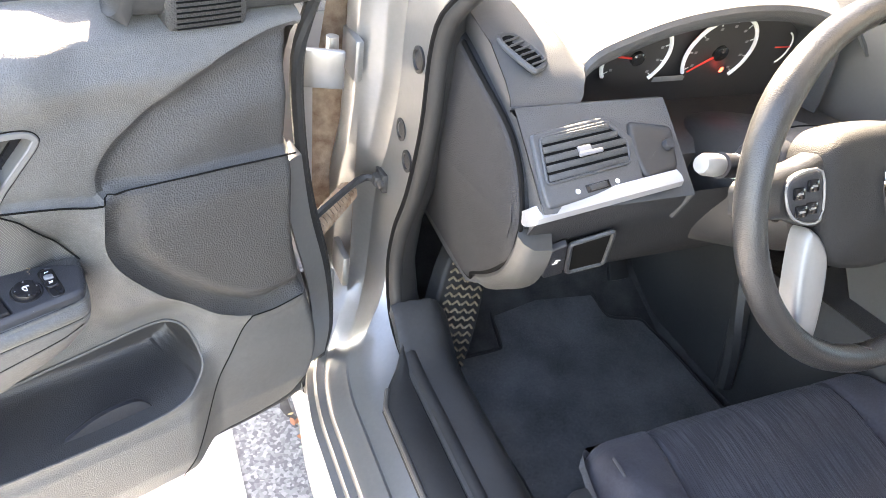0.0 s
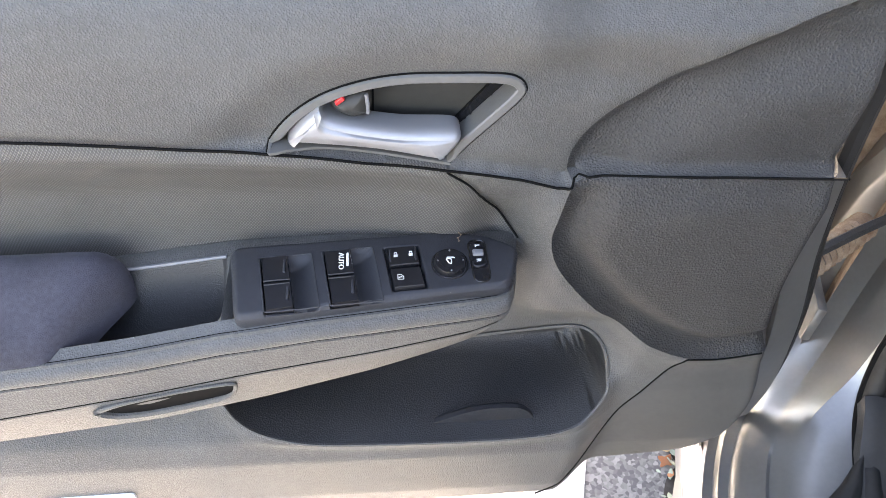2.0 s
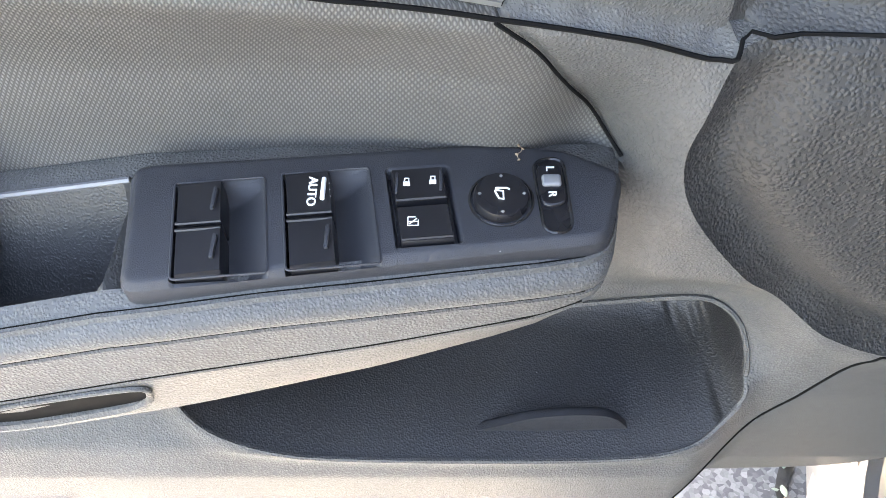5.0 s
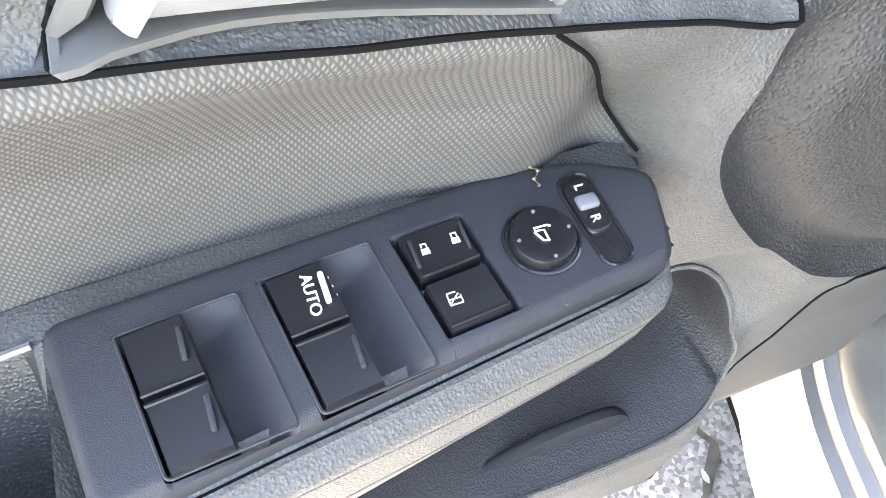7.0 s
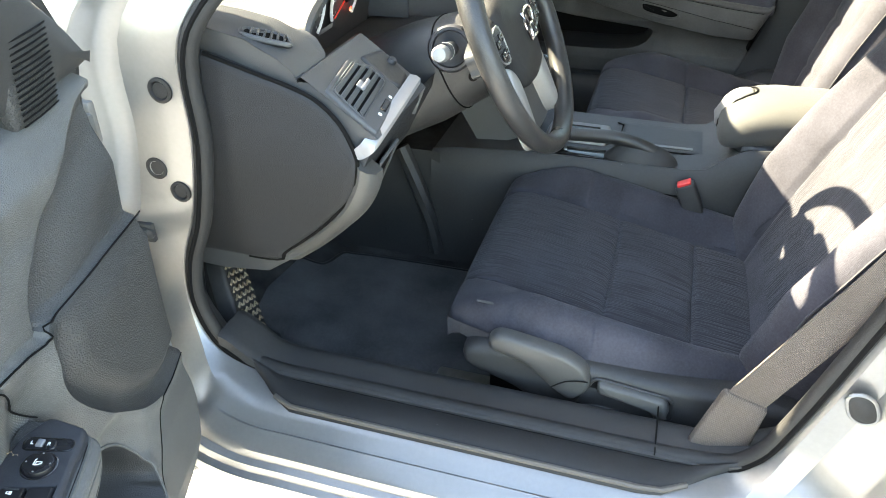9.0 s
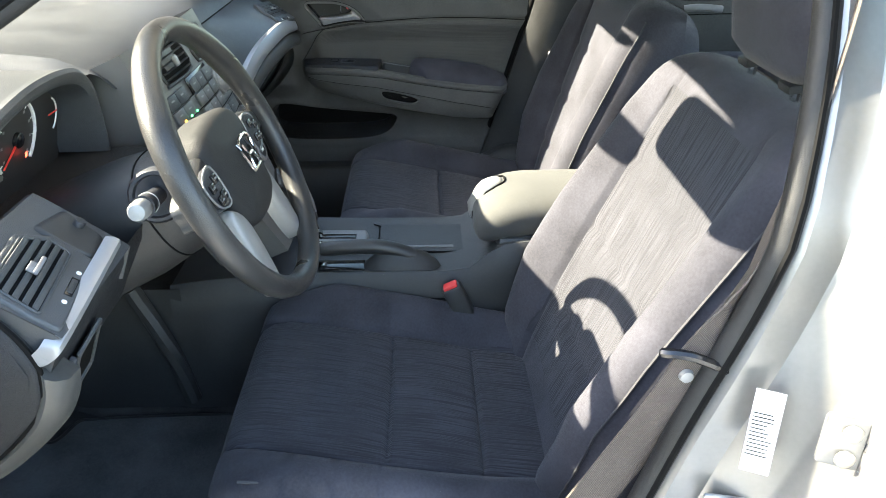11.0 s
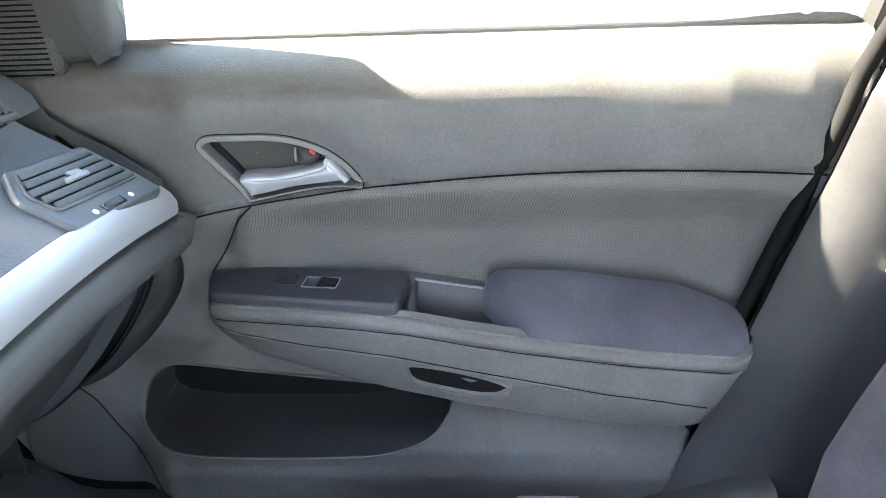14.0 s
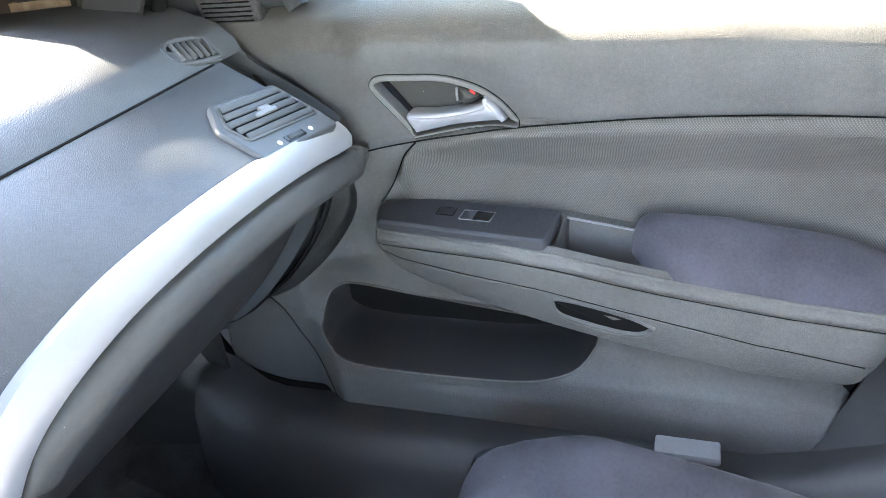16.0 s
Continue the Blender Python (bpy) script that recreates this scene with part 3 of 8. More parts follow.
@functools.lru_cache(1)
def trim_relief():
    """The moulded inner trim as one relief: its points, its triangles and the panel of each."""
    h = 0.004
    us, zs = np.arange(0.03, 1.004, h), np.arange(0.295, 0.992, h)
    U, Z = np.meshgrid(us, zs)
    pts = np.stack([U.ravel(), Z.ravel()], 1)
    moved = np.zeros(len(pts), bool)
    for loop in (DOOR_LOOP, POCKET, BEZEL, SPEAKER, SPEAKER_TOP, INSERT, UPPER_ZONE, NET_ZONE, RAMP_EDGE):
        d, near = signed(pts, loop)
        snap = (np.abs(d) < 0.62 * h) & ~moved
        if loop is RAMP_EDGE:
            snap &= signed(pts, BEZEL)[0] < -0.002
        pts[snap] = near[snap]
        moved |= snap
    u, z = pts.T
    out, _ = signed(pts, DOOR_LOOP)
    n = trim_depth(u, z)
    n = n - 0.035 * np.clip(1 + out / 0.018, 0, 1) ** 2 * (z < 0.95)
    pk, _ = signed(pts, POCKET)
    n = np.where(pk < -0.0005, np.maximum(n - 0.085 * step(0.0, 0.016, -pk), 0.012), n)
    n = n + 0.006 * np.exp(-((np.clip(pk, 0, 1) / 0.010) ** 2)) * (pk >= -0.0005) * (z < 0.572)
    # the cup behind the lever: a flat floor and a ramp towards the hinge
    bz, _ = signed(pts, BEZEL)
    along = np.array((0.3904 - 0.3583, 0.8403 - 0.8818))
    along = along / np.linalg.norm(along)
    ramp = (pts - np.array((0.3583, 0.8818))) @ np.array((along[1], -along[0]))
    floor = np.clip(0.060 + 1.1 * np.clip(ramp, 0, 1), 0, 0.086)
    n = np.where(bz < -0.001, n + (floor - n) * step(0.0, 0.007, -bz), n)
    ins, _ = signed(pts, INSERT)
    n = n - 0.003 * np.exp(-((ins / 0.004) ** 2)) * (z > 0.74)
    k = len(us)
    i = np.arange(len(us) - 1)
    quads = np.concatenate([np.stack([j * k + i, j * k + i + 1, (j + 1) * k + i + 1, (j + 1) * k + i], 1) for j in range(len(zs) - 1)])
    on = moved[quads]
    other = on[:, 1] & on[:, 3] & ~(on[:, 0] & on[:, 2])
    quads = np.concatenate([np.where(other[:, None], quads[:, [0, 1, 3]], quads[:, [0, 1, 2]]), np.where(other[:, None], quads[:, [1, 2, 3]], quads[:, [0, 2, 3]])])
    mid = pts[quads].mean(1)
    good = signed(mid, DOOR_LOOP)[0] < 0.0
    region = np.full(len(quads), 0)
    region[signed(mid, UPPER_ZONE)[0] < 0] = 1
    region[signed(mid, NET_ZONE)[0] < 0] = 7
    region[signed(mid, INSERT)[0] < 0] = 2
    region[signed(mid, SPEAKER)[0] < 0] = 3
    region[signed(mid, SPEAKER_TOP)[0] < 0] = 4
    region[signed(mid, BEZEL)[0] < 0] = 5
    region[(region == 5) & ((mid - np.array((0.3583, 0.8818))) @ np.array((along[1], -along[0])) > 0)] = 8
    region[signed(mid, POCKET)[0] < 0] = 6
    return u, n, z, quads[good], region[good]


def door_trim(place, owner):
    """The relief, cut into its panels."""
    u, n, z, quads, region = trim_relief()
    world_pts = [place(a, b, c) for a, b, c in zip(u, n, z)]
    names = (("lower_trim", BLACK_TRIM), ("upper_trim", UPPER_TRIM), ("cloth_insert", INSERT_CLOTH), ("speaker_cover", SPEAKER_CLOTH), ("corner_cover", CORNER_SHADED), ("handle_cup", CUP_PLASTIC), ("map_pocket", HOLLOW_SHADED), ("corner_net", NET_PLASTIC), ("cup_ramp", GLOSS_BLACK))
    for r, (name, mat) in enumerate(names):
        some = quads[region == r]
        used = np.unique(some)
        index = {int(v): i for i, v in enumerate(used)}
        part(name, ([world_pts[v] for v in used], [tuple(index[int(v)] for v in q) for q in some]), mat, owner, sharp=75)


def shelf_top(u):
    return float(np.interp(u, [0.32, 0.40, 0.48, 0.545, 0.61, 0.66, 0.77, 0.893, 0.93], [0.738, 0.738, 0.737, 0.733, 0.7225, 0.7145, 0.7005, 0.691, 0.690]))


def armrest_line(u):
    """Edge of the shelf, upper and lower seam and underside of the armrest at u."""
    edge = float(np.interp(u, [0.335, 0.363, 0.434, 0.53, 0.61, 0.75, 0.93], [0.110, 0.115, 0.124, 0.135, 0.141, 0.145, 0.146]))
    seam = float(np.interp(u, [0.3225, 0.335, 0.363, 0.434, 0.53, 0.61, 0.75, 0.93], [0.722, 0.7100, 0.701, 0.692, 0.684, 0.670, 0.643, 0.622]))
    low = float(np.interp(u, [0.3225, 0.335, 0.363, 0.434, 0.53, 0.61, 0.75, 0.93], [0.716, 0.694, 0.6735, 0.653, 0.633, 0.618, 0.597, 0.592]))
    return edge, seam, low


def armrest_front(u, z):
    """How far the armrest's front stands out at u, z, below its upper seam."""
    edge, seam, low = armrest_line(u)
    return float(np.interp(z, [low, (seam + low) / 2, seam, shelf_top(u) - 0.02], [edge - 0.002, edge + 0.006, edge + 0.011, edge + 0.012]))


def armrest(place, owner):
    us = [0.3225, 0.324, 0.326, 0.329, 0.333, 0.338, 0.345, 0.36, 0.38] + list(np.arange(0.40, 0.545, 0.02)) + [0.5455, 0.548, 0.551, 0.556, 0.565] + list(np.arange(0.575, 0.68, 0.008)) + list(np.arange(0.69, 0.84, 0.03)) + [0.85, 0.865, 0.88, 0.890, 0.898, 0.904, 0.908]
    rings = []
    for u in us:
        top = shelf_top(u)
        edge, seam, low = armrest_line(u)
        full = float(np.interp(u, [0.3225, 0.324, 0.326, 0.329, 0.333, 0.340], [0.25, 0.48, 0.64, 0.80, 0.93, 1.0])) * float(np.interp(u, [0.86, 0.88, 0.890, 0.898, 0.904, 0.908], [1.0, 0.99, 0.965, 0.91, 0.80, 0.55]))
        deep = 0.052 * float(step(0.546, 0.553, u)) + 0.022 * float(step(0.342, 0.354, u) * step(0.545, 0.534, u))
        sec = [(0.05, low + 0.03), (0.056, top + 0.003), (0.066, top + 0.004), (0.074, top + 0.002), (0.082, top - 0.30 * deep), (0.090, top - 0.75 * deep), (0.100, top - deep), (edge - 0.010, top - deep), (edge - 0.007, top - 0.6 * deep), (edge - 0.004, top - 0.002), (edge, top - 0.0035), (edge + 0.0052, top - 0.0062), (edge + 0.0058, top - 0.0048), (edge + 0.0078, top - 0.0048), (edge + 0.0086, top - 0.0075), (edge + 0.0122, top - 0.0095), (edge + 0.0142, top - 0.0130), (edge + 0.0142, top - 0.0170), (edge + 0.0125, top - 0.0205), (edge + 0.0108, top - 0.0218), (edge + 0.0126, top - 0.0232), (edge + 0.0118, seam + 0.002), (edge + 0.0102, seam), (edge + 0.0112, seam - 0.002), (edge + 0.006, (seam + low) / 2), (edge + 0.0005, low + 0.003), (edge - 0.003, low), (edge - 0.012, low + 0.003), (0.085, low + 0.018)]
        # the rear end slants forwards below, along the door's edge
        slope = float(step(0.74, 0.908, u))
        rings.append([place(u - slope * float(np.interp(z, [0.59, 0.626, 0.68, 0.70], [0.050, 0.037, 0.012, 0.004])), 0.05 + (n - 0.05) * full, z) for n, z in sec])
    pts, faces = loft(rings)
    k = len(rings[0])
    inner = lambda f: len(f) == 4 and 3 <= min(i % k for i in f) and max(i % k for i in f) <= 9 and 0.546 < us[min(i // k for i in f)] < 0.72
    # the cup's faces are split off only to colour their shade
    for name, mat, want in (("armrest_body", BLACK_TRIM, False), ("shaded_cup", HOLLOW_SHADED, True)):
        some = [f for f in faces if inner(f) == want]
        used = sorted({i for f in some for i in f})
        index = {v: i for i, v in enumerate(used)}
        part(name, ([pts[i] for i in used], [tuple(index[i] for i in f) for f in some]), mat, owner, sharp=33)
    for name, out, drop, r in (("ledge_line", 0.0050, 0.0062, 0.0009), ("upper_line", 0.0112, 0.0218, 0.0007), ("lower_line", 0.0106, None, 0.0007)):
        line = []
        for u in np.arange(0.342, 0.884, 0.012):
            edge, seam, low = armrest_line(u)
            z = seam if drop is None else shelf_top(u) - drop
            line.append(place(u - float(step(0.74, 0.908, u)) * float(np.interp(z, [0.59, 0.626, 0.68, 0.70], [0.050, 0.037, 0.012, 0.004])), edge + out, z))
        part(name, tube(line, r, 6), GAP_AND_SHADE, owner)
    along, across = place(1, 0, 0) - place(0, 0, 0), place(0, 1, 0) - place(0, 0, 0)
    part("cup_screw_cover", block((0.024, 0.017, 0.006), framed(place(0.583, 0.112, shelf_top(0.58) - 0.0505), along, across), 0.004), CUP_PLASTIC, owner)
    part("cup_lip", tube([place(u, 0.073, shelf_top(u) + 0.0030) for u in np.linspace(0.548, 0.635, 12)], 0.0016, 6), GREY_TRIM, owner)
    # velour pad: a padded field between a slanting front and a rounded rear end
    rows = []
    for i in range(29):
        t = 0.5 - 0.5 * math.cos(math.pi * i / 28)
        row = []
        for j in range(21):
            q = 0.5 - 0.5 * math.cos(math.pi * j / 20)
            b = 0.066 + 0.088 * q
            front = 0.612 + 0.044 * float(step(0.05, 0.95, q)) + 0.016 * (1 - q) ** 6 + 0.014 * q**8
            rear = 0.904 - 0.014 * q - 0.022 * (2 * q - 1) ** 4
            a = front + (rear - front) * t
            rise = (1 - abs(2 * t - 1) ** 22) ** 0.5 * (1 - abs(2 * q - 1) ** 7) ** 0.5
            foot = shelf_top(a) - 0.018 - 0.012 * float(step(0.10, 0.152, b))
            crown = float(np.interp(a, [0.60, 0.64, 0.713, 0.823, 0.875, 0.905], [0.744, 0.752, 0.750, 0.733, 0.712, 0.700]))
            crown += (shelf_top(a) + 0.008 - crown) * float(step(0.085, 0.160, b))
            row.append(place(a, b, foot + (crown - foot) * rise))
        rows.append(row)
    part("armrest_pad", loft(rows, closed=False), PAD_CLOTH, owner, "dark blue-grey velour armrest pad", sharp=80)
    # the pull pocket under the armrest, with a lip that bulges out below it
    grip = curve([(0.645, 0.6535), (0.60, 0.668), (0.549, 0.6745), (0.5435, 0.665), (0.553, 0.651), (0.59, 0.642), (0.622, 0.638), (0.640, 0.6415)], 4, True)
    # a near-black sheet paints the pocket's inner shade; it hardly sinks in
    recess = part("pull_shade", pillow(grip, lambda a, b, c: place(a, armrest_front(a, b) + 0.0022 - c, b), 0.0012, 0.004), GAP_AND_SHADE, owner)
    part("recess_rim", tube([place(a, armrest_front(a, b) + 0.0015, b) for a, b in grip], [0.0016 + 0.0022 * float(step(0.664, 0.646, b)) for a, b in grip], 8, True), BLACK_TRIM, recess)


def door_handle(place, owner):
    def band(loop, amount):
        low = np.array([0.832 + 0.1405 * (a - 0.3823) + 0.006 for a, b in loop])
        thin = np.where(loop[:, 1] < low, 0.42, 1.0)[:, None]
        return loop + (inset(loop, amount) - loop) * thin

    loop = np.array(BEZEL)
    rest = np.array([depth_at(a, b) for a, b in loop])
    rest = np.maximum(np.minimum(rest, 0.0905), 0.0815)
    rings = [[place(a, n + up, b) for (a, b), n in zip(band(loop, d), rest)] for d, up in ((0.0, -0.003), (0.0004, 0.0015), (0.0014, 0.0026), (0.0058, 0.0026), (0.0068, 0.0014), (0.0072, -0.016))]
    part("handle_bezel", loft(rings, caps=False), BEZEL_TRIM, owner)
    part("bezel_gap", tube([place(a, n + 0.0004, b) for (a, b), n in zip(loop, rest)], 0.0008, 6, True), GAP_AND_SHADE, owner)
    lever = curve([(0.4893, 0.8574), (0.4824, 0.8682), (0.4734, 0.8779), (0.4674, 0.8824), (0.4646, 0.8750), (0.4545, 0.8712), (0.4381, 0.8674), (0.4140, 0.8641), (0.3851, 0.8634), (0.3779, 0.8596), (0.3781, 0.8544), (0.3863, 0.8426), (0.3922, 0.8408), (0.4330, 0.8495), (0.4766, 0.8543), (0.4885, 0.8550)], 4, True)
    part("door_lever", pillow(lever, lambda a, b, c: place(a, 0.082 + c, b), 0.010, 0.0050, 0.0022, 0.012, roll=6), SILVER, owner, "satin silver pull lever")
    wedge = rounded([(0.4645, 0.8819), (0.4557, 0.8885), (0.4365, 0.8935), (0.4348, 0.8724), (0.4485, 0.8684), (0.4594, 0.8739)], 0.004)
    knob = part("lock_knob", pillow(wedge, lambda a, b, c: place(a, 0.064 + c, b), 0.020, 0.004, 0.003, 0.004), CUP_PLASTIC, owner)
    part("knob_rib", tube([place(0.4385, 0.0862, 0.8905), place(0.4378, 0.0870, 0.884), place(0.4378, 0.0862, 0.8765)], 0.0013, 8), GREY_TRIM, knob)
    mark = rounded([(0.4586, 0.8848), (0.4533, 0.8893), (0.4515, 0.8863), (0.4573, 0.8816)], 0.001)
    part("red_mark", pillow(mark, lambda a, b, c: place(a, 0.0855 + c, b), 0.0016, 0.0008, fill=2), RED, knob)
    part("cup_seam", tube([place(a, 0.0607, b) for a, b in PLATE_SEAM], 0.0008, 6), GAP_AND_SHADE, owner)


def door_shell(place, owner, open_door):
    """Steel edges, the outer skin, the window sash and the corner pod."""
    loop = np.array(DOOR_LOOP)
    outer = inset(loop, -0.012)
    keep = [(max(0.012, a), min(b, 0.980)) for a, b in outer]
    loop = [(a, min(b, 0.978)) for a, b in loop]
    rings = [[place(a, n, min(b, cap)) for a, b in (keep if n < 0.03 else loop)] for n, cap in ((0.045, 0.945), (0.022, 0.962), (0.005, 0.972), (-0.02, 0.976))]
    # shut, the shell's steel is coloured near-black like the shaded gap round it
    part("steel_shell", loft(rings, caps=False), JAMB_PAINT if open_door else GAP_AND_SHADE, owner)
    loop = np.array(loop)
    grow = [(a, min(b, 0.980)) for a, b in inset(loop, -0.022)]
    skin = [[place(a, n, b) for a, b in lp] for lp, n in ((grow, -0.022), (grow, -0.030), (inset(loop, -0.016), -0.040))]
    mid = inset(loop, 0.25)
    core = np.array([(np.clip(a, 0.3, 0.75), np.clip(b, 0.6, 0.75)) for a, b in loop])
    skin += [[place(a, -0.055, b) for a, b in (loop + (core - loop) * 0.35)], [place(a, -0.066, b) for a, b in core]]
    part("outer_skin", loft(skin, caps=False), PAINT, owner)
    # front edge flange, pale, and its black seal
    edge = [(0.066, 0.79), (0.052, 0.70), (0.028, 0.60), (0.016, 0.50), (0.022, 0.44)]
    part("front_flange", loft([[place(a - 0.004, 0.052, b), place(a + 0.028, 0.062, b), place(a + 0.028, 0.056, b), place(a - 0.008, 0.015, b)] for a, b in curve(edge, 5)]), JAMB_PAINT, owner)
    seal = curve([(0.030, 0.98), (0.055, 0.90), (0.050, 0.79), (0.036, 0.70), (0.012, 0.60), (0.0, 0.50), (0.006, 0.43), (0.05, 0.36), (0.25, 0.338), (0.5, 0.31), (0.8, 0.278)], 5)
    part("door_seal", tube([place(a, 0.028, b) for a, b in seal], 0.008, 8), RUBBER, owner)
    # window sash: up the screen pillar, over and down the rear
    frame_line = [(0.02, 0.98), (0.12, 1.06), (0.26, 1.16), (0.42, 1.25), (0.60, 1.315), (0.80, 1.345), (0.97, 1.345), (1.005, 1.20), (1.01, 0.98)]
    sash = curve([(a, 0.004 + 0.45 * (b - 0.98), b) for a, b in frame_line], 5)
    part("window_frame", tube([place(*p) for p in sash], 0.017, 8), DARK_PLASTIC, owner)
    part("belt_seal", tube([place(a, 0.000, 0.9815) for a in np.linspace(0.20, 1.0, 20)], 0.005, 6), RUBBER, owner)
    corner = curve([(0.045, 0.965), (0.235, 0.972), (0.252, 0.985), (0.258, 1.05), (0.245, 1.132), (0.15, 1.070), (0.06, 1.0)], 5, True)
    pod = part("corner_pod", pillow(corner, lambda a, b, c: place(a, 0.030 + 0.15 * (b - 0.97) + c, b), 0.024, 0.014, 0.006, 0.03), DARK_PLASTIC, owner)
    net = curve([(0.128, 0.962), (0.142, 0.955), (0.196, 0.957), (0.208, 0.968), (0.207, 1.03), (0.19, 1.045), (0.14, 1.03), (0.127, 1.01)], 4, True)
    grille = part("tweeter_grille", pillow(net, lambda a, b, c: place(a, 0.052 + 0.10 * (b - 0.97) + c, b), 0.007, 0.006, 0.003, 0.02), SPEAKER_CLOTH, pod)
    for k in range(15):
        b = 0.963 + k * 0.0052
        part("grille_slot", tube([place(0.137 + 0.007 * t, 0.0625 + 0.10 * (b - 0.97) + 0.0012 * math.sin(t / 9 * math.pi), b) for t in range(10)], 0.0009, 4), GAP_AND_SHADE, grille)
    if open_door:
        divider = rounded([(0.440, 0.490), (0.411, 0.519), (0.381, 0.530), (0.350, 0.547), (0.324, 0.552), (0.297, 0.550), (0.282, 0.527), (0.278, 0.490)], 0.012)
        part("pocket_divider", pillow(divider, lambda a, b, c: place(a, 0.098 - c, b), 0.004, 0.002, 0.0, 0.003), SWITCH_BLACK, owner, "dark soft divider standing in the pocket")
        refl = rounded([(0.762, 0.444), (0.675, 0.449), (0.675, 0.437), (0.757, 0.424)], 0.004)
        part("door_reflector", pillow(refl, lambda a, b, c: place(a, float(trim_depth(np.array([a]), np.array([b]))[0]) + c, b), 0.003, 0.002, 0.0, 0.004), WHITE_WRAP, owner, "pale clear door reflector")


def door_seams(place, owner):
    def run(name, points, r=0.0009):
        line = curve(points, 6)
        part(name, tube([place(a, float(trim_depth(np.array([a]), np.array([b]))[0]) + 0.0002, b) for a, b in line], r, 6), GAP_AND_SHADE, owner)

    run("upper_seam", [(0.09, 0.8185), (0.20, 0.8202), (0.282, 0.8172), (0.300, 0.8100), (0.34, 0.8205), (0.385, 0.830), (0.44, 0.8395), (0.50, 0.848), (0.58, 0.8555), (0.66, 0.8605), (0.76, 0.8625), (0.866, 0.8595), (0.982, 0.853)], 0.0010)
    run("insert_seam", [(0.385, 0.829), (0.368, 0.812), (0.352, 0.786), (0.332, 0.755), (0.322, 0.742)])
    run("lower_seam", [(0.150, 0.604), (0.172, 0.565), (0.198, 0.515), (0.232, 0.445), (0.262, 0.375)])
    run("front_seam", [(0.150, 0.604), (0.12, 0.603), (0.080, 0.610)])
    part("pocket_edge", tube([place(a, 0.0015 + float(trim_depth(np.array([a]), np.array([b]))[0]) + 0.005 * (b < 0.572), b) for a, b in POCKET], 0.0018, 6, True), BLACK_TRIM, owner)


def on_shelf(place):
    """Placing on the armrest's top: u, n and the height over it."""
    return lambda a, b, c=0.0: place(a, b, 0.7415 - 0.10 * (b - 0.08) + c)


def shelf_frame(place, a, b, c, flip=False):
    top = on_shelf(place)
    o = top(a, b, c)
    along, across = top(a - 0.01, b, c) - o, top(a, b - 0.01, c) - o
    if along.cross(across).z < 0:
        along = -along
    return framed(o, across if flip else along, along if flip else across)


PANEL = [(0.3235, 0.0795), (0.3335, 0.1135), (0.345, 0.1165), (0.363, 0.1178), (0.43, 0.1262), (0.535, 0.1385), (0.5435, 0.0735), (0.444, 0.066), (0.386, 0.0615), (0.3515, 0.0645), (0.332, 0.0735)]


def slant(p, q):
    """The switches' own slanting grid on the shelf."""
    return p - 0.15 * (q - 0.083), q + 0.09 * (p - 0.455)


def unslant(a, b):
    k = 1 + 0.15 * 0.09
    b = b + 0.09 * 0.455
    a = a - 0.15 * 0.083
    p = (a + 0.15 * b) / k
    return p, b - 0.09 * p


def switch_plate(place, owner, outline, wells, hollows):
    """The panel's top with its sunk wells; hollows also rise in a scoop towards one side."""
    top = on_shelf(place)
    loop = np.array([unslant(a, b) for a, b in rounded(outline, 0.008)])
    ps = np.concatenate([np.arange(0.310, 0.556, 0.0016)] + [np.array([e - 0.0006, e, e + 0.0006]) for w in wells + hollows for e in w[:2]])
    qs = np.concatenate([np.arange(0.050, 0.146, 0.0016)] + [np.array([e - 0.0006, e, e + 0.0006]) for w in wells + hollows for e in w[2:4]])

    def thin(v):
        v, out = np.sort(v), []
        for x in v:
            if not out or x - out[-1] > 0.00045:
                out.append(x)
        return np.array(out)

    ps, qs = thin(ps), thin(qs)
    Pm, Qm = np.meshgrid(ps, qs)
    pts = np.stack([Pm.ravel(), Qm.ravel()], 1)
    d, near = signed(pts, loop)
    snap = np.abs(d) < 0.0010
    pts[snap] = near[snap]
    d[snap] = 0.0
    p, q = pts.T
    c = 0.005 - 0.0035 * np.clip(1 + d / 0.0035, 0, 1) ** 2
    for p0, p1, q0, q1, deep in wells:
        c = c - deep * step(-0.0002, 0.0005, p - p0) * step(-0.0002, 0.0005, p1 - p) * step(-0.0002, 0.0005, q - q0) * step(-0.0002, 0.0005, q1 - q)
    for p0, p1, q0, q1, deep in hollows:
        s = np.clip((p - p0) / (0.50 * (p1 - p0)), 0, 1)
        scoop = (0.0008 + (deep - 0.0008) * np.sin(0.5 * np.pi * s)) * step(-0.0003, 0.0006, p - p0) * step(-0.0003, 0.0004, p1 - p)
        c = c - scoop * (0.25 * step(-0.0003, 0.0005, q - q0) + 0.75 * step(0.0, 0.007, q - q0)) * step(-0.0003, 0.0012, q1 - q)
    k = len(ps)
    i = np.arange(k - 1)
    quads = np.concatenate([np.stack([j * k + i, j * k + i + 1, (j + 1) * k + i + 1, (j + 1) * k + i], 1) for j in range(len(qs) - 1)])
    quads = quads[signed(pts[quads].mean(1), loop)[0] < 0]
    used = np.unique(quads)
    index = {int(v): n for n, v in enumerate(used)}
    face = ([top(*slant(p[v], q[v]), c[v]) for v in used], [tuple(index[int(v)] for v in f) for f in quads])
    edge = loft([[top(*slant(a, b), h) for a, b in lp] for lp, h in ((loop, 0.0015), (inset(loop, -0.0004), 0.0002), (inset(loop, -0.0004), -0.012))], caps=False)
    return part("switch_panel", join(face, edge), SWITCH_BLACK, owner, "satin black window switch panel", sharp=60)


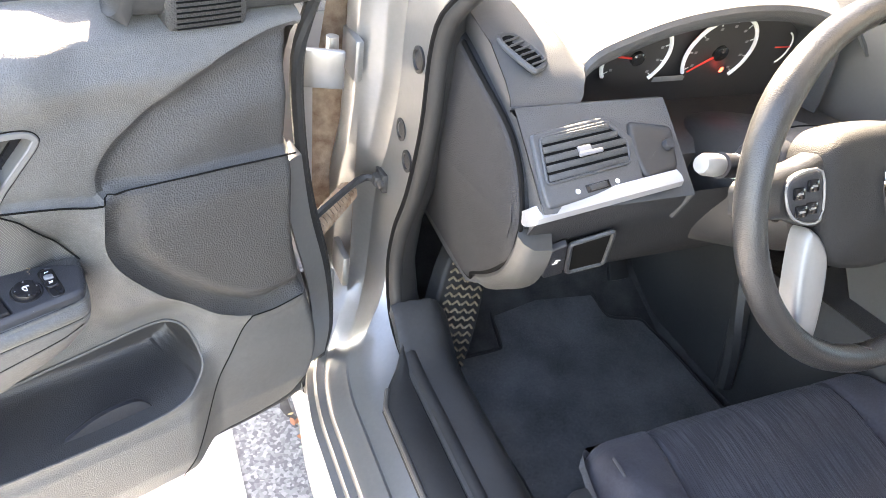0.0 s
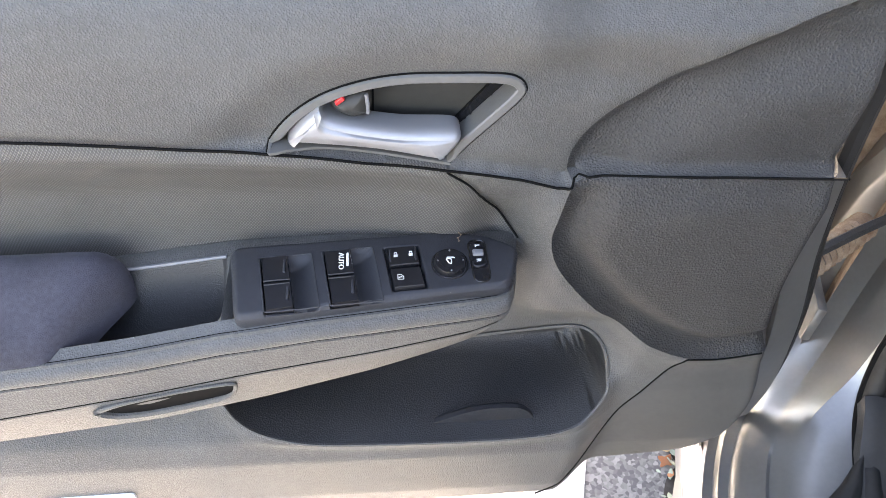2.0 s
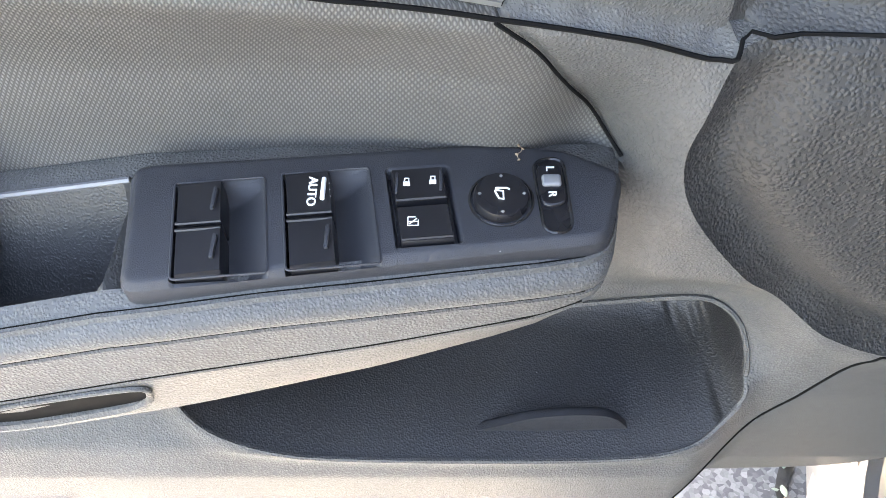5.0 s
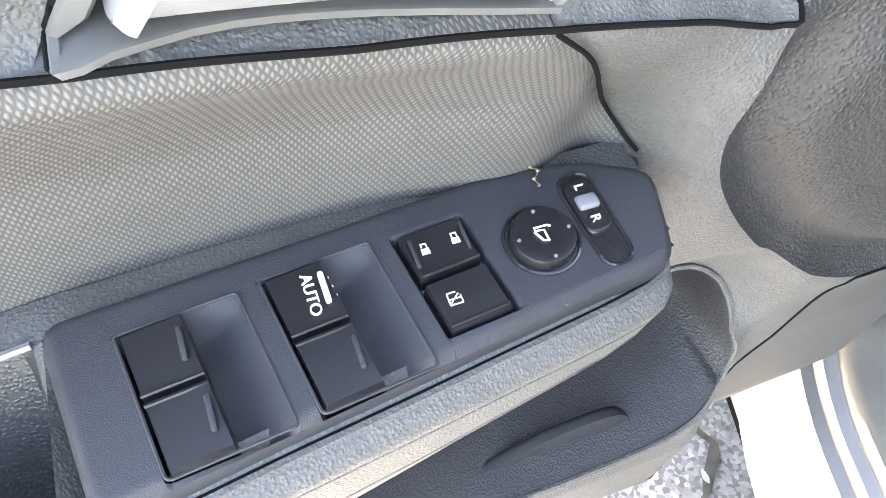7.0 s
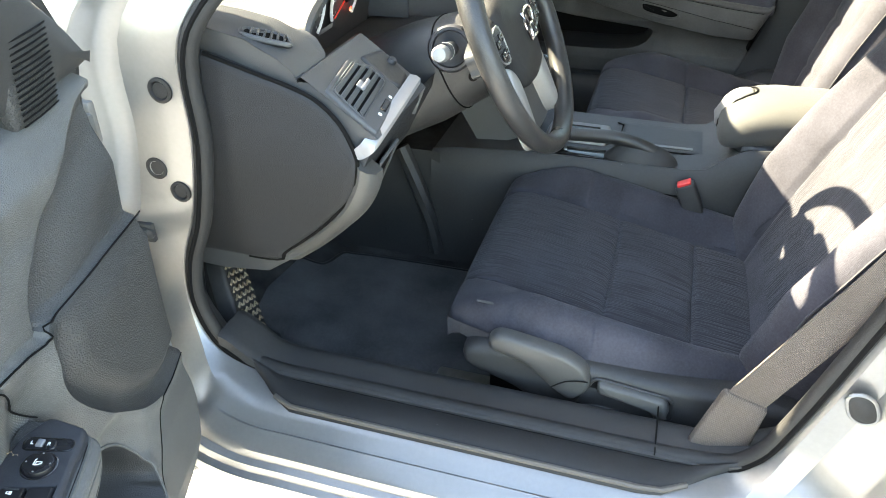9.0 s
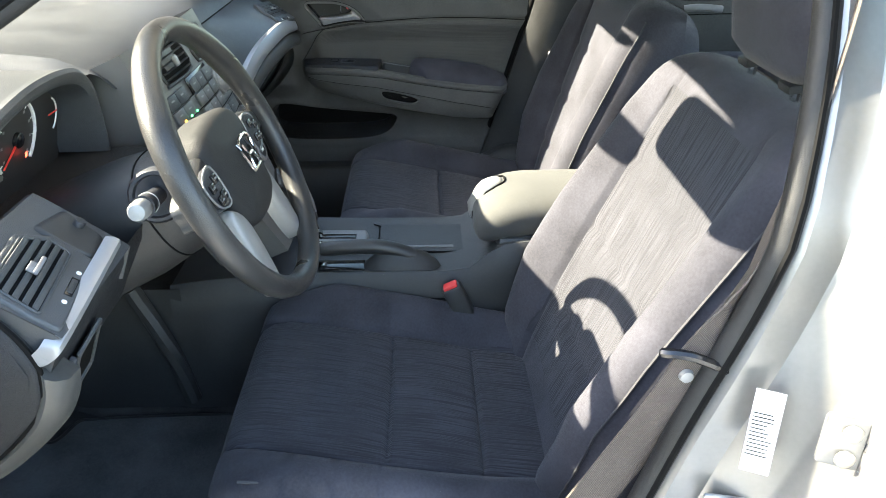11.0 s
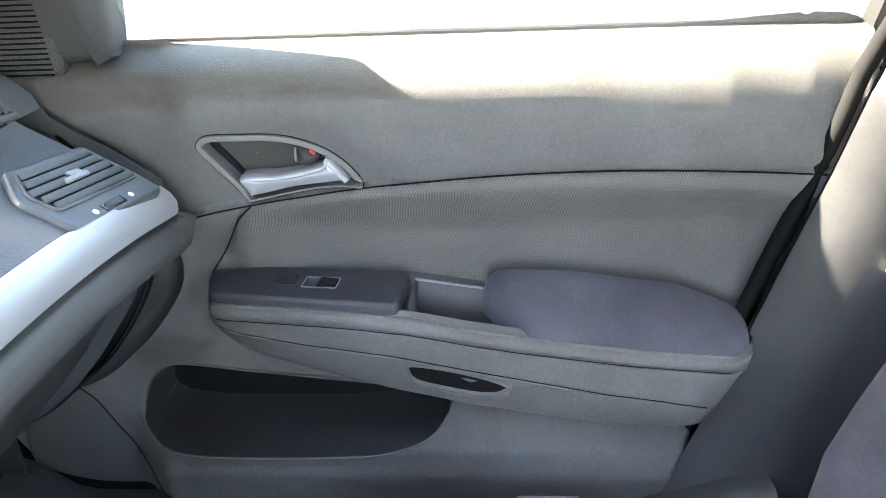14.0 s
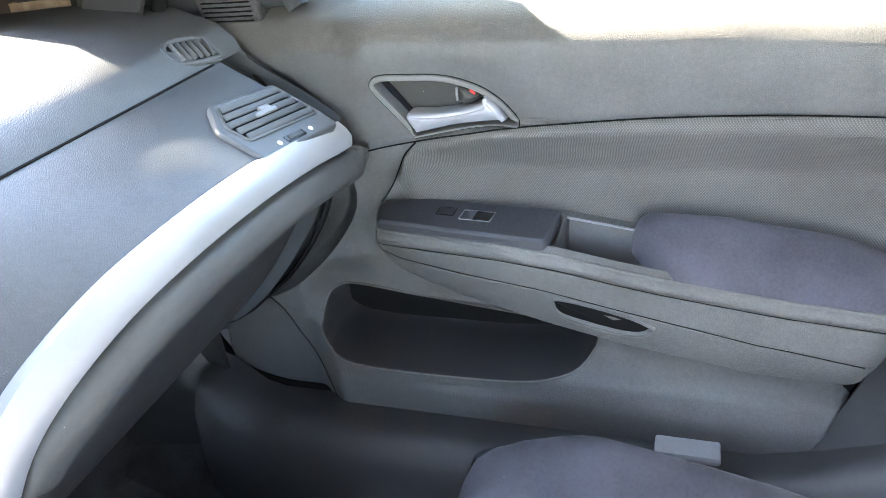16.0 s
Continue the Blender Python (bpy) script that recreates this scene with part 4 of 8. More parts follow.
def rocker_key(name, place, panel, p0, p1, q0, q1, base, height, tilt=0.0, dish=0.0):
    """A switch key in the slanting grid; tilt lifts its far side, dish hollows its top."""
    top = on_shelf(place)
    loop = rounded([(p0, q0), (p1, q0), (p1, q1), (p0, q1)], 0.0012, 3)
    mid, half = (p0 + p1) / 2, (p1 - p0) / 2

    def at(a, b, c):
        lift = (tilt * (a - mid) / half + dish * ((a - mid) / half) ** 2) * (c > 0.5 * height)
        return top(*slant(a, b), base + c + lift)

    return part(name, pillow(loop, at, height, 0.0009, 0.0, fill=3, roll=3), KEY_BLACK, panel)


def key_frame(place, p, q, c):
    return shelf_frame(place, *slant(p, q), c)


def driver_switches(place, owner):
    top = on_shelf(place)
    banks = ((0.482, 0.521, 0.0795, 0.1285), (0.4360, 0.4745, 0.0785, 0.1285))
    panel = switch_plate(place, owner, PANEL, [(0.4022, 0.4287, 0.0810, 0.1215, 0.0055)], [(*b, 0.0115) for b in banks])
    for n, (p0, p1, q0, q1) in enumerate(banks):
        part("well_edge", tube([top(*slant(a, b), 0.0050) for a, b in rounded([(p0, q0), (p1, q0), (p1, q1), (p0, q1)], 0.002)], 0.0006, 6, True), SWITCH_BLACK, panel)
        half = (q0 + q1) / 2
        for k, (b0, b1) in enumerate(((q0 + 0.0010, half - 0.0008), (half + 0.0008, q1 - 0.0008))):
            sw = rocker_key("window_switch", place, panel, p1 - 0.0212, p1 - 0.0010, b0, b1, -0.009, 0.0148, -0.0006, 0.0006)
            white = k == 0 and n == 1
            mid = (b0 + b1) / 2
            part("finger_bar", block((0.0020, 0.0120, 0.0022), key_frame(place, p1 - 0.0178, mid - 0.0005, 0.0076), 0.0008), WHITE_INK if white else SWITCH_BLACK, sw)
            part("split_lip", tube([top(*slant(a, b1 - 0.0009 if k == 0 else b0 + 0.0009), 0.0063) for a in np.linspace(p1 - 0.0205, p1 - 0.0015, 6)], 0.0008, 6), KEY_BLACK, sw)
            if white:
                lettering("AUTO", 0.0056, key_frame(place, p1 - 0.0128, mid, 0.0070) @ pose(0, 0, 0, 0, 0, -90), WHITE_INK, sw)
                for j in range(3):
                    part("white_symbol", block((0.0006, 0.0006, 0.0003), key_frame(place, p1 - 0.0204, mid - 0.004 + 0.0035 * j, 0.0066), 0), WHITE_INK, sw)
    for k, (b0, b1) in enumerate(((0.0822, 0.1000), (0.1016, 0.1208))):
        sw = rocker_key("lock_switch", place, panel, 0.4040, 0.4272, b0, b1, -0.003, 0.0094 - 0.0008 * k, 0.0, 0.0008)
        mid = (b0 + b1) / 2
        if k == 0:
            for a in (0.4060, 0.4250):
                part("finger_bar", block((0.0014, 0.0115, 0.0016), key_frame(place, a, mid, 0.0080), 0.0006), SWITCH_BLACK, sw)
        part("split_lip", tube([top(*slant(a, b1 - 0.0010 if k == 0 else b1 - 0.0022), 0.0068 - 0.0008 * k) for a in np.linspace(0.4048, 0.4264, 6)], 0.0009, 6), KEY_BLACK, sw)
        for du in ((-0.0062, 0.0052) if k == 0 else (0.0050,)):
            m = key_frame(place, 0.4155 + du, mid - 0.0008, 0.0075 - 0.0008 * k)
            if k == 0:
                shut = 1 if du < 0 else -1
                part("white_symbol", join(block((0.0030, 0.0024, 0.0003), m @ pose(0, -0.0010, 0), 0.0003), block((0.0022, 0.0006, 0.0003), m @ pose(0, 0.0020, 0), 0.0002), block((0.0005, 0.0024, 0.0003), m @ pose(0.0009, 0.0010, 0), 0.0001), block((0.0005, 0.0016 + 0.0008 * (shut > 0), 0.0003), m @ pose(-0.0009, 0.0014 - 0.0004 * (shut > 0), 0), 0.0001)), WHITE_INK, sw)
            else:
                frame_bits = [block((0.0005, 0.0044, 0.0003), m @ pose(-0.0022, 0, 0), 0.0001), block((0.0005, 0.0030, 0.0003), m @ pose(0.0022, -0.0007, 0), 0.0001), block((0.0046, 0.0005, 0.0003), m @ pose(0, -0.0022, 0), 0.0001), block((0.0032, 0.0005, 0.0003), m @ pose(-0.0006, 0.0022, 0), 0.0001), block((0.0040, 0.0005, 0.0003), m @ pose(0, -0.0002, 0), 0.0001), block((0.0044, 0.0005, 0.0003), m @ pose(0, 0, 0, 0, 0, 42), 0.0001)]
                part("white_symbol", join(*frame_bits), WHITE_INK, sw)
    m = shelf_frame(place, 0.3787, 0.0945, 0.0)
    knob = part("mirror_knob", lathe([(0.0122, 0.003), (0.0122, 0.0078), (0.0114, 0.0094), (0.0104, 0.0096), (0.004, 0.0090), (0.0005, 0.0089)], m, 40), KEY_BLACK, panel, "round mirror adjusting knob")
    part("knob_ring", lathe([(0.0146, 0.0035), (0.0142, 0.0056), (0.0134, 0.0058), (0.0126, 0.0040), (0.0124, 0.0030)], m, 40), GLOSS_BLACK, panel)
    for k in range(4):
        part("knob_arrow", block((0.0012, 0.0012, 0.0004), m @ pose(0.0095 * math.cos(k * math.pi / 2), 0.0095 * math.sin(k * math.pi / 2), 0.0096, 0, 0, 45), 0), GREY_SILVER, knob)
    sym = [(-0.0034, 0.0022), (-0.0022, 0.0030), (0.0026, 0.0030), (0.0026, 0.0018), (-0.0006, 0.0014), (-0.0006, -0.0030), (0.0012, -0.0026), (0.0030, 0.0014)]
    part("white_symbol", tube([m @ Vector((-x, y, 0.0096)) for x, y in sym], 0.00045, 5), WHITE_INK, knob)
    slot = rounded([(0.3640, 0.0734), (0.3505, 0.0718), (0.3490, 0.1115), (0.3612, 0.1128)], 0.0060)
    sl = part("mirror_selector", pillow(slot, lambda a, b, c: top(a, b, 0.0052 + 0 * c), 0.0, 0.002), KEY_BLACK, panel)
    part("selector_rim", tube([top(a, b, 0.0052) for a, b in slot], 0.0008, 6, True), GLOSS_BLACK, sl)
    slide = rounded([(0.3630, 0.0760), (0.3512, 0.0746), (0.3500, 0.0985), (0.3620, 0.0998)], 0.0055)
    part("selector_slide", pillow(slide, lambda a, b, c: top(a, b, 0.0052 + c), 0.0014, 0.0012), KEY_BLACK, sl)
    part("selector_grip", block((0.0085, 0.0062, 0.0030), shelf_frame(place, 0.3566, 0.0862, 0.0068), 0.0014, 3), GREY_TRIM, sl)
    for text, b in (("L", 0.0795), ("R", 0.0935)):
        lettering(text, 0.0052, shelf_frame(place, 0.3568, b, 0.0068) @ pose(0, 0, 0, 0, 0, -90), WHITE_INK, sl)
    rnd = random.Random(3)
    fluff = curve([top(0.3695 + rnd.uniform(-0.0014, 0.0014), 0.0625 + 0.0017 * k, 0.0060 + rnd.uniform(0, 0.0012)) for k in range(8)], 3)
    tagged(part("dust_fluff", tube(fluff, [0.0002 + 0.0007 * (k % 5 == 0) for k in range(len(fluff))], 5), SEALER), "tiny pale fluff of dirt on the door switch panel", "dirt")


def passenger_switches(place, owner):
    top = on_shelf(place)
    lock, window = (0.404, 0.425, 0.086, 0.101), (0.434, 0.471, 0.087, 0.106)
    panel = switch_plate(place, owner, PANEL, [(*lock, 0.004)], [(*window, 0.008)])
    for p0, p1, q0, q1 in (lock, window):
        part("well_edge", tube([top(*slant(a, b), 0.0052) for a, b in rounded([(p0, q0), (p1, q0), (p1, q1), (p0, q1)], 0.0015)], 0.0007, 6, True), GREY_TRIM if p0 > 0.42 else GLOSS_BLACK, panel)
    rocker_key("window_switch", place, panel, window[1] - 0.021, window[1] - 0.001, window[2] + 0.001, window[3] - 0.001, -0.006, 0.0116, -0.0006, 0.0008)
    sw = rocker_key("lock_switch", place, panel, lock[0] + 0.001, lock[1] - 0.001, lock[2] + 0.001, lock[3] - 0.001, -0.002, 0.0078, 0.0, 0.0008)
    for du in (-0.005, 0.005):
        part("white_symbol", block((0.0040, 0.0034, 0.0004), key_frame(place, (lock[0] + lock[1]) / 2 + du, 0.0925, 0.0062), 0.0004), WHITE_INK, sw)


def front_door(name, place, label, driver):
    at = place(0.0, 0.0, 0.31)
    door = thing(name, at, label, "car door", kind="")
    door_trim(place, door)
    armrest(place, door)
    door_handle(place, door)
    door_shell(place, door, driver)
    door_seams(place, door)
    if not driver:
        # near-black sheet added so no light shows past the trim's edge
        back = rounded([(0.02, 0.30), (1.04, 0.30), (1.06, 0.975), (0.02, 0.975)], 0.03)
        part("door_backing", pillow(back, lambda a, b, c: place(a, 0.012 + c, b), 0.006, 0.004, 0.0, 0.006), GAP_AND_SHADE, door)
    (driver_switches if driver else passenger_switches)(place, door)
    return door


front_door("driver_door", driver_place, "open silver car door with black moulded inner trim and lowered window", True)
p_door = front_door("passenger_door", passenger_place, "closed car door with black moulded trim and cloth insert", False)
pane = [(a, 0.002 + 0.45 * (b - 0.98), b) for a, b in ((0.20, 0.98), (1.0, 0.98), (1.0, 1.20), (0.97, 1.335), (0.80, 1.335), (0.60, 1.305), (0.42, 1.24), (0.26, 1.15))]
glass = part("window_pane", ([passenger_place(*p) for p in pane] + [passenger_place(a, n - 0.004, b) for a, n, b in pane], [tuple(range(8)), tuple(range(15, 7, -1))] + [(i, (i + 1) % 8, 8 + (i + 1) % 8, 8 + i) for i in range(8)]), GLASS, p_door)
glass.visible_shadow = False

# ---- body shell ----
OPENING = curve([(-0.44, 0.452), (-0.20, 0.450), (0.08, 0.450), (0.19, 0.453), (0.262, 0.485), (0.292, 0.555), (0.285, 0.63), (0.255, 0.71), (0.234, 0.82), (0.232, 0.93), (0.19, 1.01), (0.10, 1.075), (0.0, 1.14), (-0.15, 1.235), (-0.32, 1.305), (-0.50, 1.345), (-0.62, 1.345), (-0.675, 1.26), (-0.682, 1.106), (-0.646, 0.912), (-0.597, 0.753), (-0.541, 0.56), (-0.505, 0.478)], 5, True)
JAMB_SECTIONS = {  # way out from the opening, and x
    "front": [(0, 0.742), (0.010, 0.752), (0.014, 0.756), (0.03, 0.7565), (0.05, 0.757), (0.075, 0.758), (0.092, 0.759), (0.096, 0.762), (0.110, 0.774), (0.113, 0.779), (0.124, 0.806), (0.127, 0.809), (0.15, 0.815), (0.20, 0.80)],
    "sill": [(0.0, 0.760), (0.004, 0.800), (0.010, 0.822), (0.014, 0.829), (0.0245, 0.845), (0.0225, 0.849), (0.0265, 0.855), (0.036, 0.872), (0.040, 0.876), (0.052, 0.879), (0.055, 0.889), (0.066, 0.892), (0.069, 0.902), (0.20, 0.905)],
    "rear": [(0, 0.750), (0.008, 0.759), (0.012, 0.762), (0.03, 0.763), (0.045, 0.764), (0.049, 0.767), (0.072, 0.782), (0.076, 0.785), (0.090, 0.795), (0.093, 0.800), (0.104, 0.830), (0.108, 0.835), (0.118, 0.850), (0.20, 0.840)],
    "top": [(0, 0.752), (0.006, 0.760), (0.010, 0.765), (0.018, 0.768), (0.03, 0.772), (0.034, 0.776), (0.05, 0.785), (0.053, 0.789), (0.06, 0.80), (0.063, 0.804), (0.07, 0.812), (0.074, 0.8135), (0.08, 0.815), (0.09, 0.80)],
}


def side_x(x, z):
    return x - 0.42 * max(0.0, z - 0.96)


def jamb_ring(side):
    loop = np.array(OPENING)
    q, r = np.roll(loop, 1, 0), np.roll(loop, -1, 0)
    t = (r - q) / (np.linalg.norm(r - q, axis=1)[:, None])
    out = np.stack([t[:, 1], -t[:, 0]], 1)
    mid = loop.mean(0)
    out *= np.sign(((loop - mid) * out).sum(1))[:, None]
    rings = []
    for k in range(14):
        ring = []
        for (y, z), (oy, oz) in zip(loop, out):
            w = {"sill": max(0.0, -oz) ** 2, "front": max(0.0, oy) ** 2 * float(step(1.05, 0.95, z)), "rear": max(0.0, -oy) ** 2, "top": 0.0}
            w["top"] = max(0.0, 1 - sum(w.values()))
            total = sum(w.values())
            d = sum(w[s] * JAMB_SECTIONS[s][k][0] for s in w) / total
            x = sum(w[s] * JAMB_SECTIONS[s][k][1] for s in w) / total
            yy, zz = y + oy * d, z + oz * d
            ring.append((side * side_x(x, zz), yy, zz))
        rings.append(ring)
    return rings


for side, where in ((-1, "left"), (1, "right")):
    ring = jamb_ring(side)
    body = part("door_opening_" + where, loft(ring, caps=False), JAMB_PAINT if side < 0 else RUBBER, sharp=30)
    tagged(body, "silver painted steel round the front door opening" if side < 0 else "black sealed gap round the closed front door", "car body", kind="structure")
    if side < 0:
        strip_rows = []
        for y in np.linspace(0.215, -0.49, 24):
            wide = float(step(0.225, 0.12, y) * step(-0.50, -0.38, y))
            up = 0.020 * float(step(0.15, 0.225, y)) + 0.018 * float(step(-0.42, -0.50, y))
            strip_rows.append([(-0.758 - (x - 0.758) * wide, y, z + up) for x, z in ((0.760, 0.449), (0.772, 0.4545), (0.790, 0.4555), (0.806, 0.4535), (0.815, 0.4485), (0.819, 0.441), (0.812, 0.436))])
        part("sill_strip", loft(strip_rows, closed=False), RUBBER, body, "black rubber strip along the sill", sharp=60)
        part("strip_lip", tube([row[4] for row in strip_rows[2:-2]], 0.0040, 8), SILL_RUBBER, body, "taupe rubber lip of the sill strip")
    seal_path = [(side * (side_x(0.752 if side < 0 else 0.776, z)), y, z) for y, z in OPENING]
    # right strip goes near-black instead of rubber, painting the shade it lies in
    lip = part("weatherstrip", tube([(x - side * 0.002, y, z) for x, y, z in seal_path], 0.0125 if side < 0 else 0.008, 10, True, up=(1, 0, 0)), RUBBER if side < 0 else GAP_AND_SHADE, body, "black rubber weatherstrip")
    part("seal_groove", tube([(x + side * 0.010, y, z) for x, y, z in seal_path], 0.0035, 6, True, up=(1, 0, 0)), GAP_AND_SHADE, body)


def mirror_part(name, shape, mat, label, category):
    """The same piece of the shell on both sides."""
    for side, where in ((1, "left"), (-1, "right")):
        pts = [(side * p[0], p[1], p[2]) for p in shape[0]]
        tagged(part(name + "_" + where, (pts, shape[1]), mat), label, category, kind="structure")


def plate(loop, thick):
    """A flat loop of world points, thickened along x."""
    k = len(loop)
    pts = [tuple(p) for p in loop] + [(p[0] + thick, p[1], p[2]) for p in loop]
    return pts, [tuple(range(k)), tuple(range(2 * k - 1, k - 1, -1))] + [(i, (i + 1) % k, k + (i + 1) % k, k + i) for i in range(k)]


# fender and hinge pocket ahead of the opening, bonnet, rocker, rear door and quarter
fender = []
for z in (0.12, 0.30, 0.60, 0.80, 0.92, 0.965, 0.985):
    bulge = float(np.interp(z, [0.12, 0.5, 0.8, 0.92, 0.965, 0.985], [0.845, 0.90, 0.905, 0.89, 0.86, 0.80]))
    fender.append([(-bulge + 0.05, 0.395, z), (-bulge, 0.385, z), (-bulge, 0.42, z), (-bulge - 0.004, 0.8, z), (-bulge + 0.01, 1.3, z), (-bulge + 0.10, 1.6, z)])
mirror_part("fender", loft(fender, closed=False), PAINT, "silver painted front fender", "car body")
pocket = [[(-0.80, 0.36, z), (-0.775, 0.43, z), (-0.86, 0.44, z)] for z in (0.12, 0.5, 0.8, 1.0)]
mirror_part("hinge_pocket", loft(pocket, closed=False), RUST, "rust-stained steel behind the door hinges", "car body")
bonnet = [[(x, y, 0.985 - 0.06 * (x / 0.8) ** 2 * 0.4 - 0.10 * max(0, y - 0.65) - 0.05 * max(0, y - 1.2)) for x in np.linspace(-0.80, 0.80, 15)] for y in np.linspace(0.62, 1.6, 8)]
tagged(part("bonnet", loft(bonnet, closed=False), PAINT), "silver painted car bonnet", "car body", kind="structure")
rocker = [[(-0.895, y, 0.37), (-0.905, y, 0.33), (-0.89, y, 0.24), (-0.85, y, 0.18), (-0.70, y, 0.17)] for y in (-1.7, -0.7, 0.1, 0.40)]
mirror_part("rocker", loft(rocker, closed=False), PAINT, "silver painted rocker panel below the doors", "car body")
skin = []
for z in (0.26, 0.40, 0.60, 0.80, 0.90, 0.97, 0.985):
    b = float(np.interp(z, [0.26, 0.5, 0.8, 0.90, 0.97, 0.985], [0.885, 0.915, 0.915, 0.90, 0.87, 0.835]))
    lead = float(np.interp(z, [0.26, 0.5, 0.8, 1.0], [-0.685, -0.700, -0.712, -0.712]))
    skin.append([(-b + 0.055, lead + 0.010, z), (-b + 0.012, lead + 0.012, z), (-b, lead, z), (-b - 0.002, lead - 0.06, z), (-b, -1.2, z), (-b + 0.02, -1.7, z), (-b + 0.06, -2.1, z)])
mirror_part("rear_door_skin", loft(skin, closed=False), PAINT, "silver painted closed rear door", "car door")
mirror_part("rear_belt_trim", tube([(-0.845, y, 0.985) for y in np.linspace(-0.72, -1.7, 12)], 0.010, 8), CHROME, "bright trim strip along the rear window", "trim")
mirror_part("rear_sash", tube([(-side_x(0.845, z), -0.725 - 0.0 * z, z) for z in np.linspace(0.985, 1.33, 8)], 0.018, 8), DARK_PLASTIC, "black rear window frame", "trim")
pane_loop = [(-0.835, -0.74, 0.985), (-0.835, -1.65, 0.985), (-side_x(0.835, 1.33), -1.45, 1.33), (-side_x(0.835, 1.33), -0.74, 1.33)]
mirror_part("rear_window", plate(pane_loop, 0.004), GLASS, "tinted rear side window", "window")
roof_pts = lambda drop, wide: [[(x * wide, y, 1.405 - drop - 0.05 * (x / 0.6) ** 2 - 0.09 * (max(0, -0.35 - y) * 0 + max(0, y + 0.35) * 1.1) - 0.06 * max(0, -1.2 - y)) for x in np.linspace(-0.62, 0.62, 13)] for y in np.linspace(-0.12, -1.75, 12)]
tagged(part("roof", loft(roof_pts(0.0, 1.0), closed=False), PAINT), "silver painted car roof", "car body", kind="structure")
tagged(part("headliner", loft(roof_pts(0.035, 1.0), closed=False), HEADLINER), "pale grey cloth headliner", "headliner", kind="structure")
pillar = curve([(-0.715, 0.55, 0.985), (-0.70, 0.30, 1.10), (-0.655, 0.06, 1.215), (-0.60, -0.14, 1.325), (-0.57, -0.30, 1.36)], 5)
mirror_part("screen_pillar", tube(pillar, 0.040, 10, flat=0.7), PAINT, "silver windscreen pillar", "car body")
inner_pillar = [(x + 0.035, y - 0.012, z - 0.028) for x, y, z in pillar]
mirror_part("pillar_trim", tube(inner_pillar, 0.034, 10, flat=0.7), PILLAR_TRIM, "pale grey-beige windscreen pillar trim", "trim")
# Added on the right only, to keep a streak of sun off the armrest
sash_line = curve([(0.862, 0.330, 0.965), (0.826, 0.200, 1.058), (0.780, 0.058, 1.160), (0.740, -0.105, 1.252), (0.708, -0.29, 1.318)], 5)
web = [[(-x, y, z), ((sx - x) / 2, (y + sy) / 2 + 0.02, (z + sz) / 2 + 0.012), (sx, sy, sz)] for (x, y, z), (sx, sy, sz) in zip(pillar, sash_line)]
tagged(part("sun_block_web", loft(web, closed=False), RUBBER), "black web added between windscreen pillar and door frame to block sun", "trim", kind="structure")
screen = [[(x * w, y - 0.05 * (x / 0.65) ** 2, z) for x in np.linspace(-0.66, 0.66, 9)] for w, y, z in ((1.0, 0.64, 0.985), (0.95, 0.36, 1.125), (0.90, 0.08, 1.255), (0.86, -0.13, 1.345))]
wind = tagged(part("windscreen", loft(screen, closed=False), GLASS), "clear curved windscreen", "window", kind="structure")
back = [[(x, y, z) for x in np.linspace(-0.6, 0.6, 5)] for y, z in ((-1.75, 1.34), (-2.25, 1.02))]
backlight = tagged(part("rear_screen", loft(back, closed=False), GLASS), "curved rear window", "window", kind="structure")
for ob in scene.objects:
    if ob.name.startswith(("windscreen", "rear_screen", "rear_window")):
        ob.visible_shadow = False
boot = [[(x, y, z) for x in np.linspace(-0.85, 0.85, 7)] for y, z in ((-2.1, 1.0), (-2.35, 1.0), (-2.7, 0.95), (-2.72, 0.3))]
tagged(part("boot_lid", loft(boot, closed=False), PAINT), "silver painted boot lid", "car body", kind="structure")

under = [[(x, y, z) for x in (-0.86, -0.5, 0.0, 0.5, 0.86)] for y, z in ((-2.7, 0.25), (-1.8, 0.18), (0.4, 0.17), (1.5, 0.20), (1.75, 0.28), (1.80, 0.60), (1.62, 0.86))]
tagged(part("underbody", loft(under, closed=False), GAP_AND_SHADE), "dark car underbody and nose", "car body", kind="structure")

# ---- cabin floor and lower walls ----
floor_rings = []
for y, z in ((-2.0, 0.30), (-1.1, 0.28), (-0.5, 0.275), (0.0, 0.27), (0.28, 0.275), (0.42, 0.33), (0.60, 0.50), (0.66, 0.95)):
    floor_rings.append([(-0.74, y, z + 0.17 if y < 0.4 else z + 0.05), (-0.69, y, z + 0.10 if y < 0.4 else z + 0.03), (-0.655, y, z + 0.004), (-0.40, y, z), (-0.17, y, z + 0.002), (-0.135, y, z + 0.05), (-0.12, y, z + 0.20), (0.12, y, z + 0.20), (0.135, y, z + 0.05), (0.17, y, z + 0.002), (0.40, y, z), (0.655, y, z + 0.004), (0.69, y, z + 0.10 if y < 0.4 else z + 0.03), (0.74, y, z + 0.17 if y < 0.4 else z + 0.05)])
tagged(part("floor", loft(floor_rings, closed=False), CARPET), "black carpeted car floor with centre tunnel", "floor", kind="structure")
KICK = [(0.27, 0.185), (0.445, 0.190), (0.470, 0.235), (0.487, 0.258), (0.52, 0.276), (0.555, 0.288), (0.63, 0.281), (0.71, 0.251), (0.82, 0.230), (0.97, 0.228)]
kick = [[(-0.745, y - 0.006, z), (-0.730, y + 0.004, z), (-0.712, y + 0.022, z), (-0.702, y + 0.05, z), (-0.695, 0.62, z)] for z, y in KICK]
mirror_part("kick_panel", loft(kick, closed=False), DARK_PLASTIC, "black plastic kick panel in the footwell", "trim")

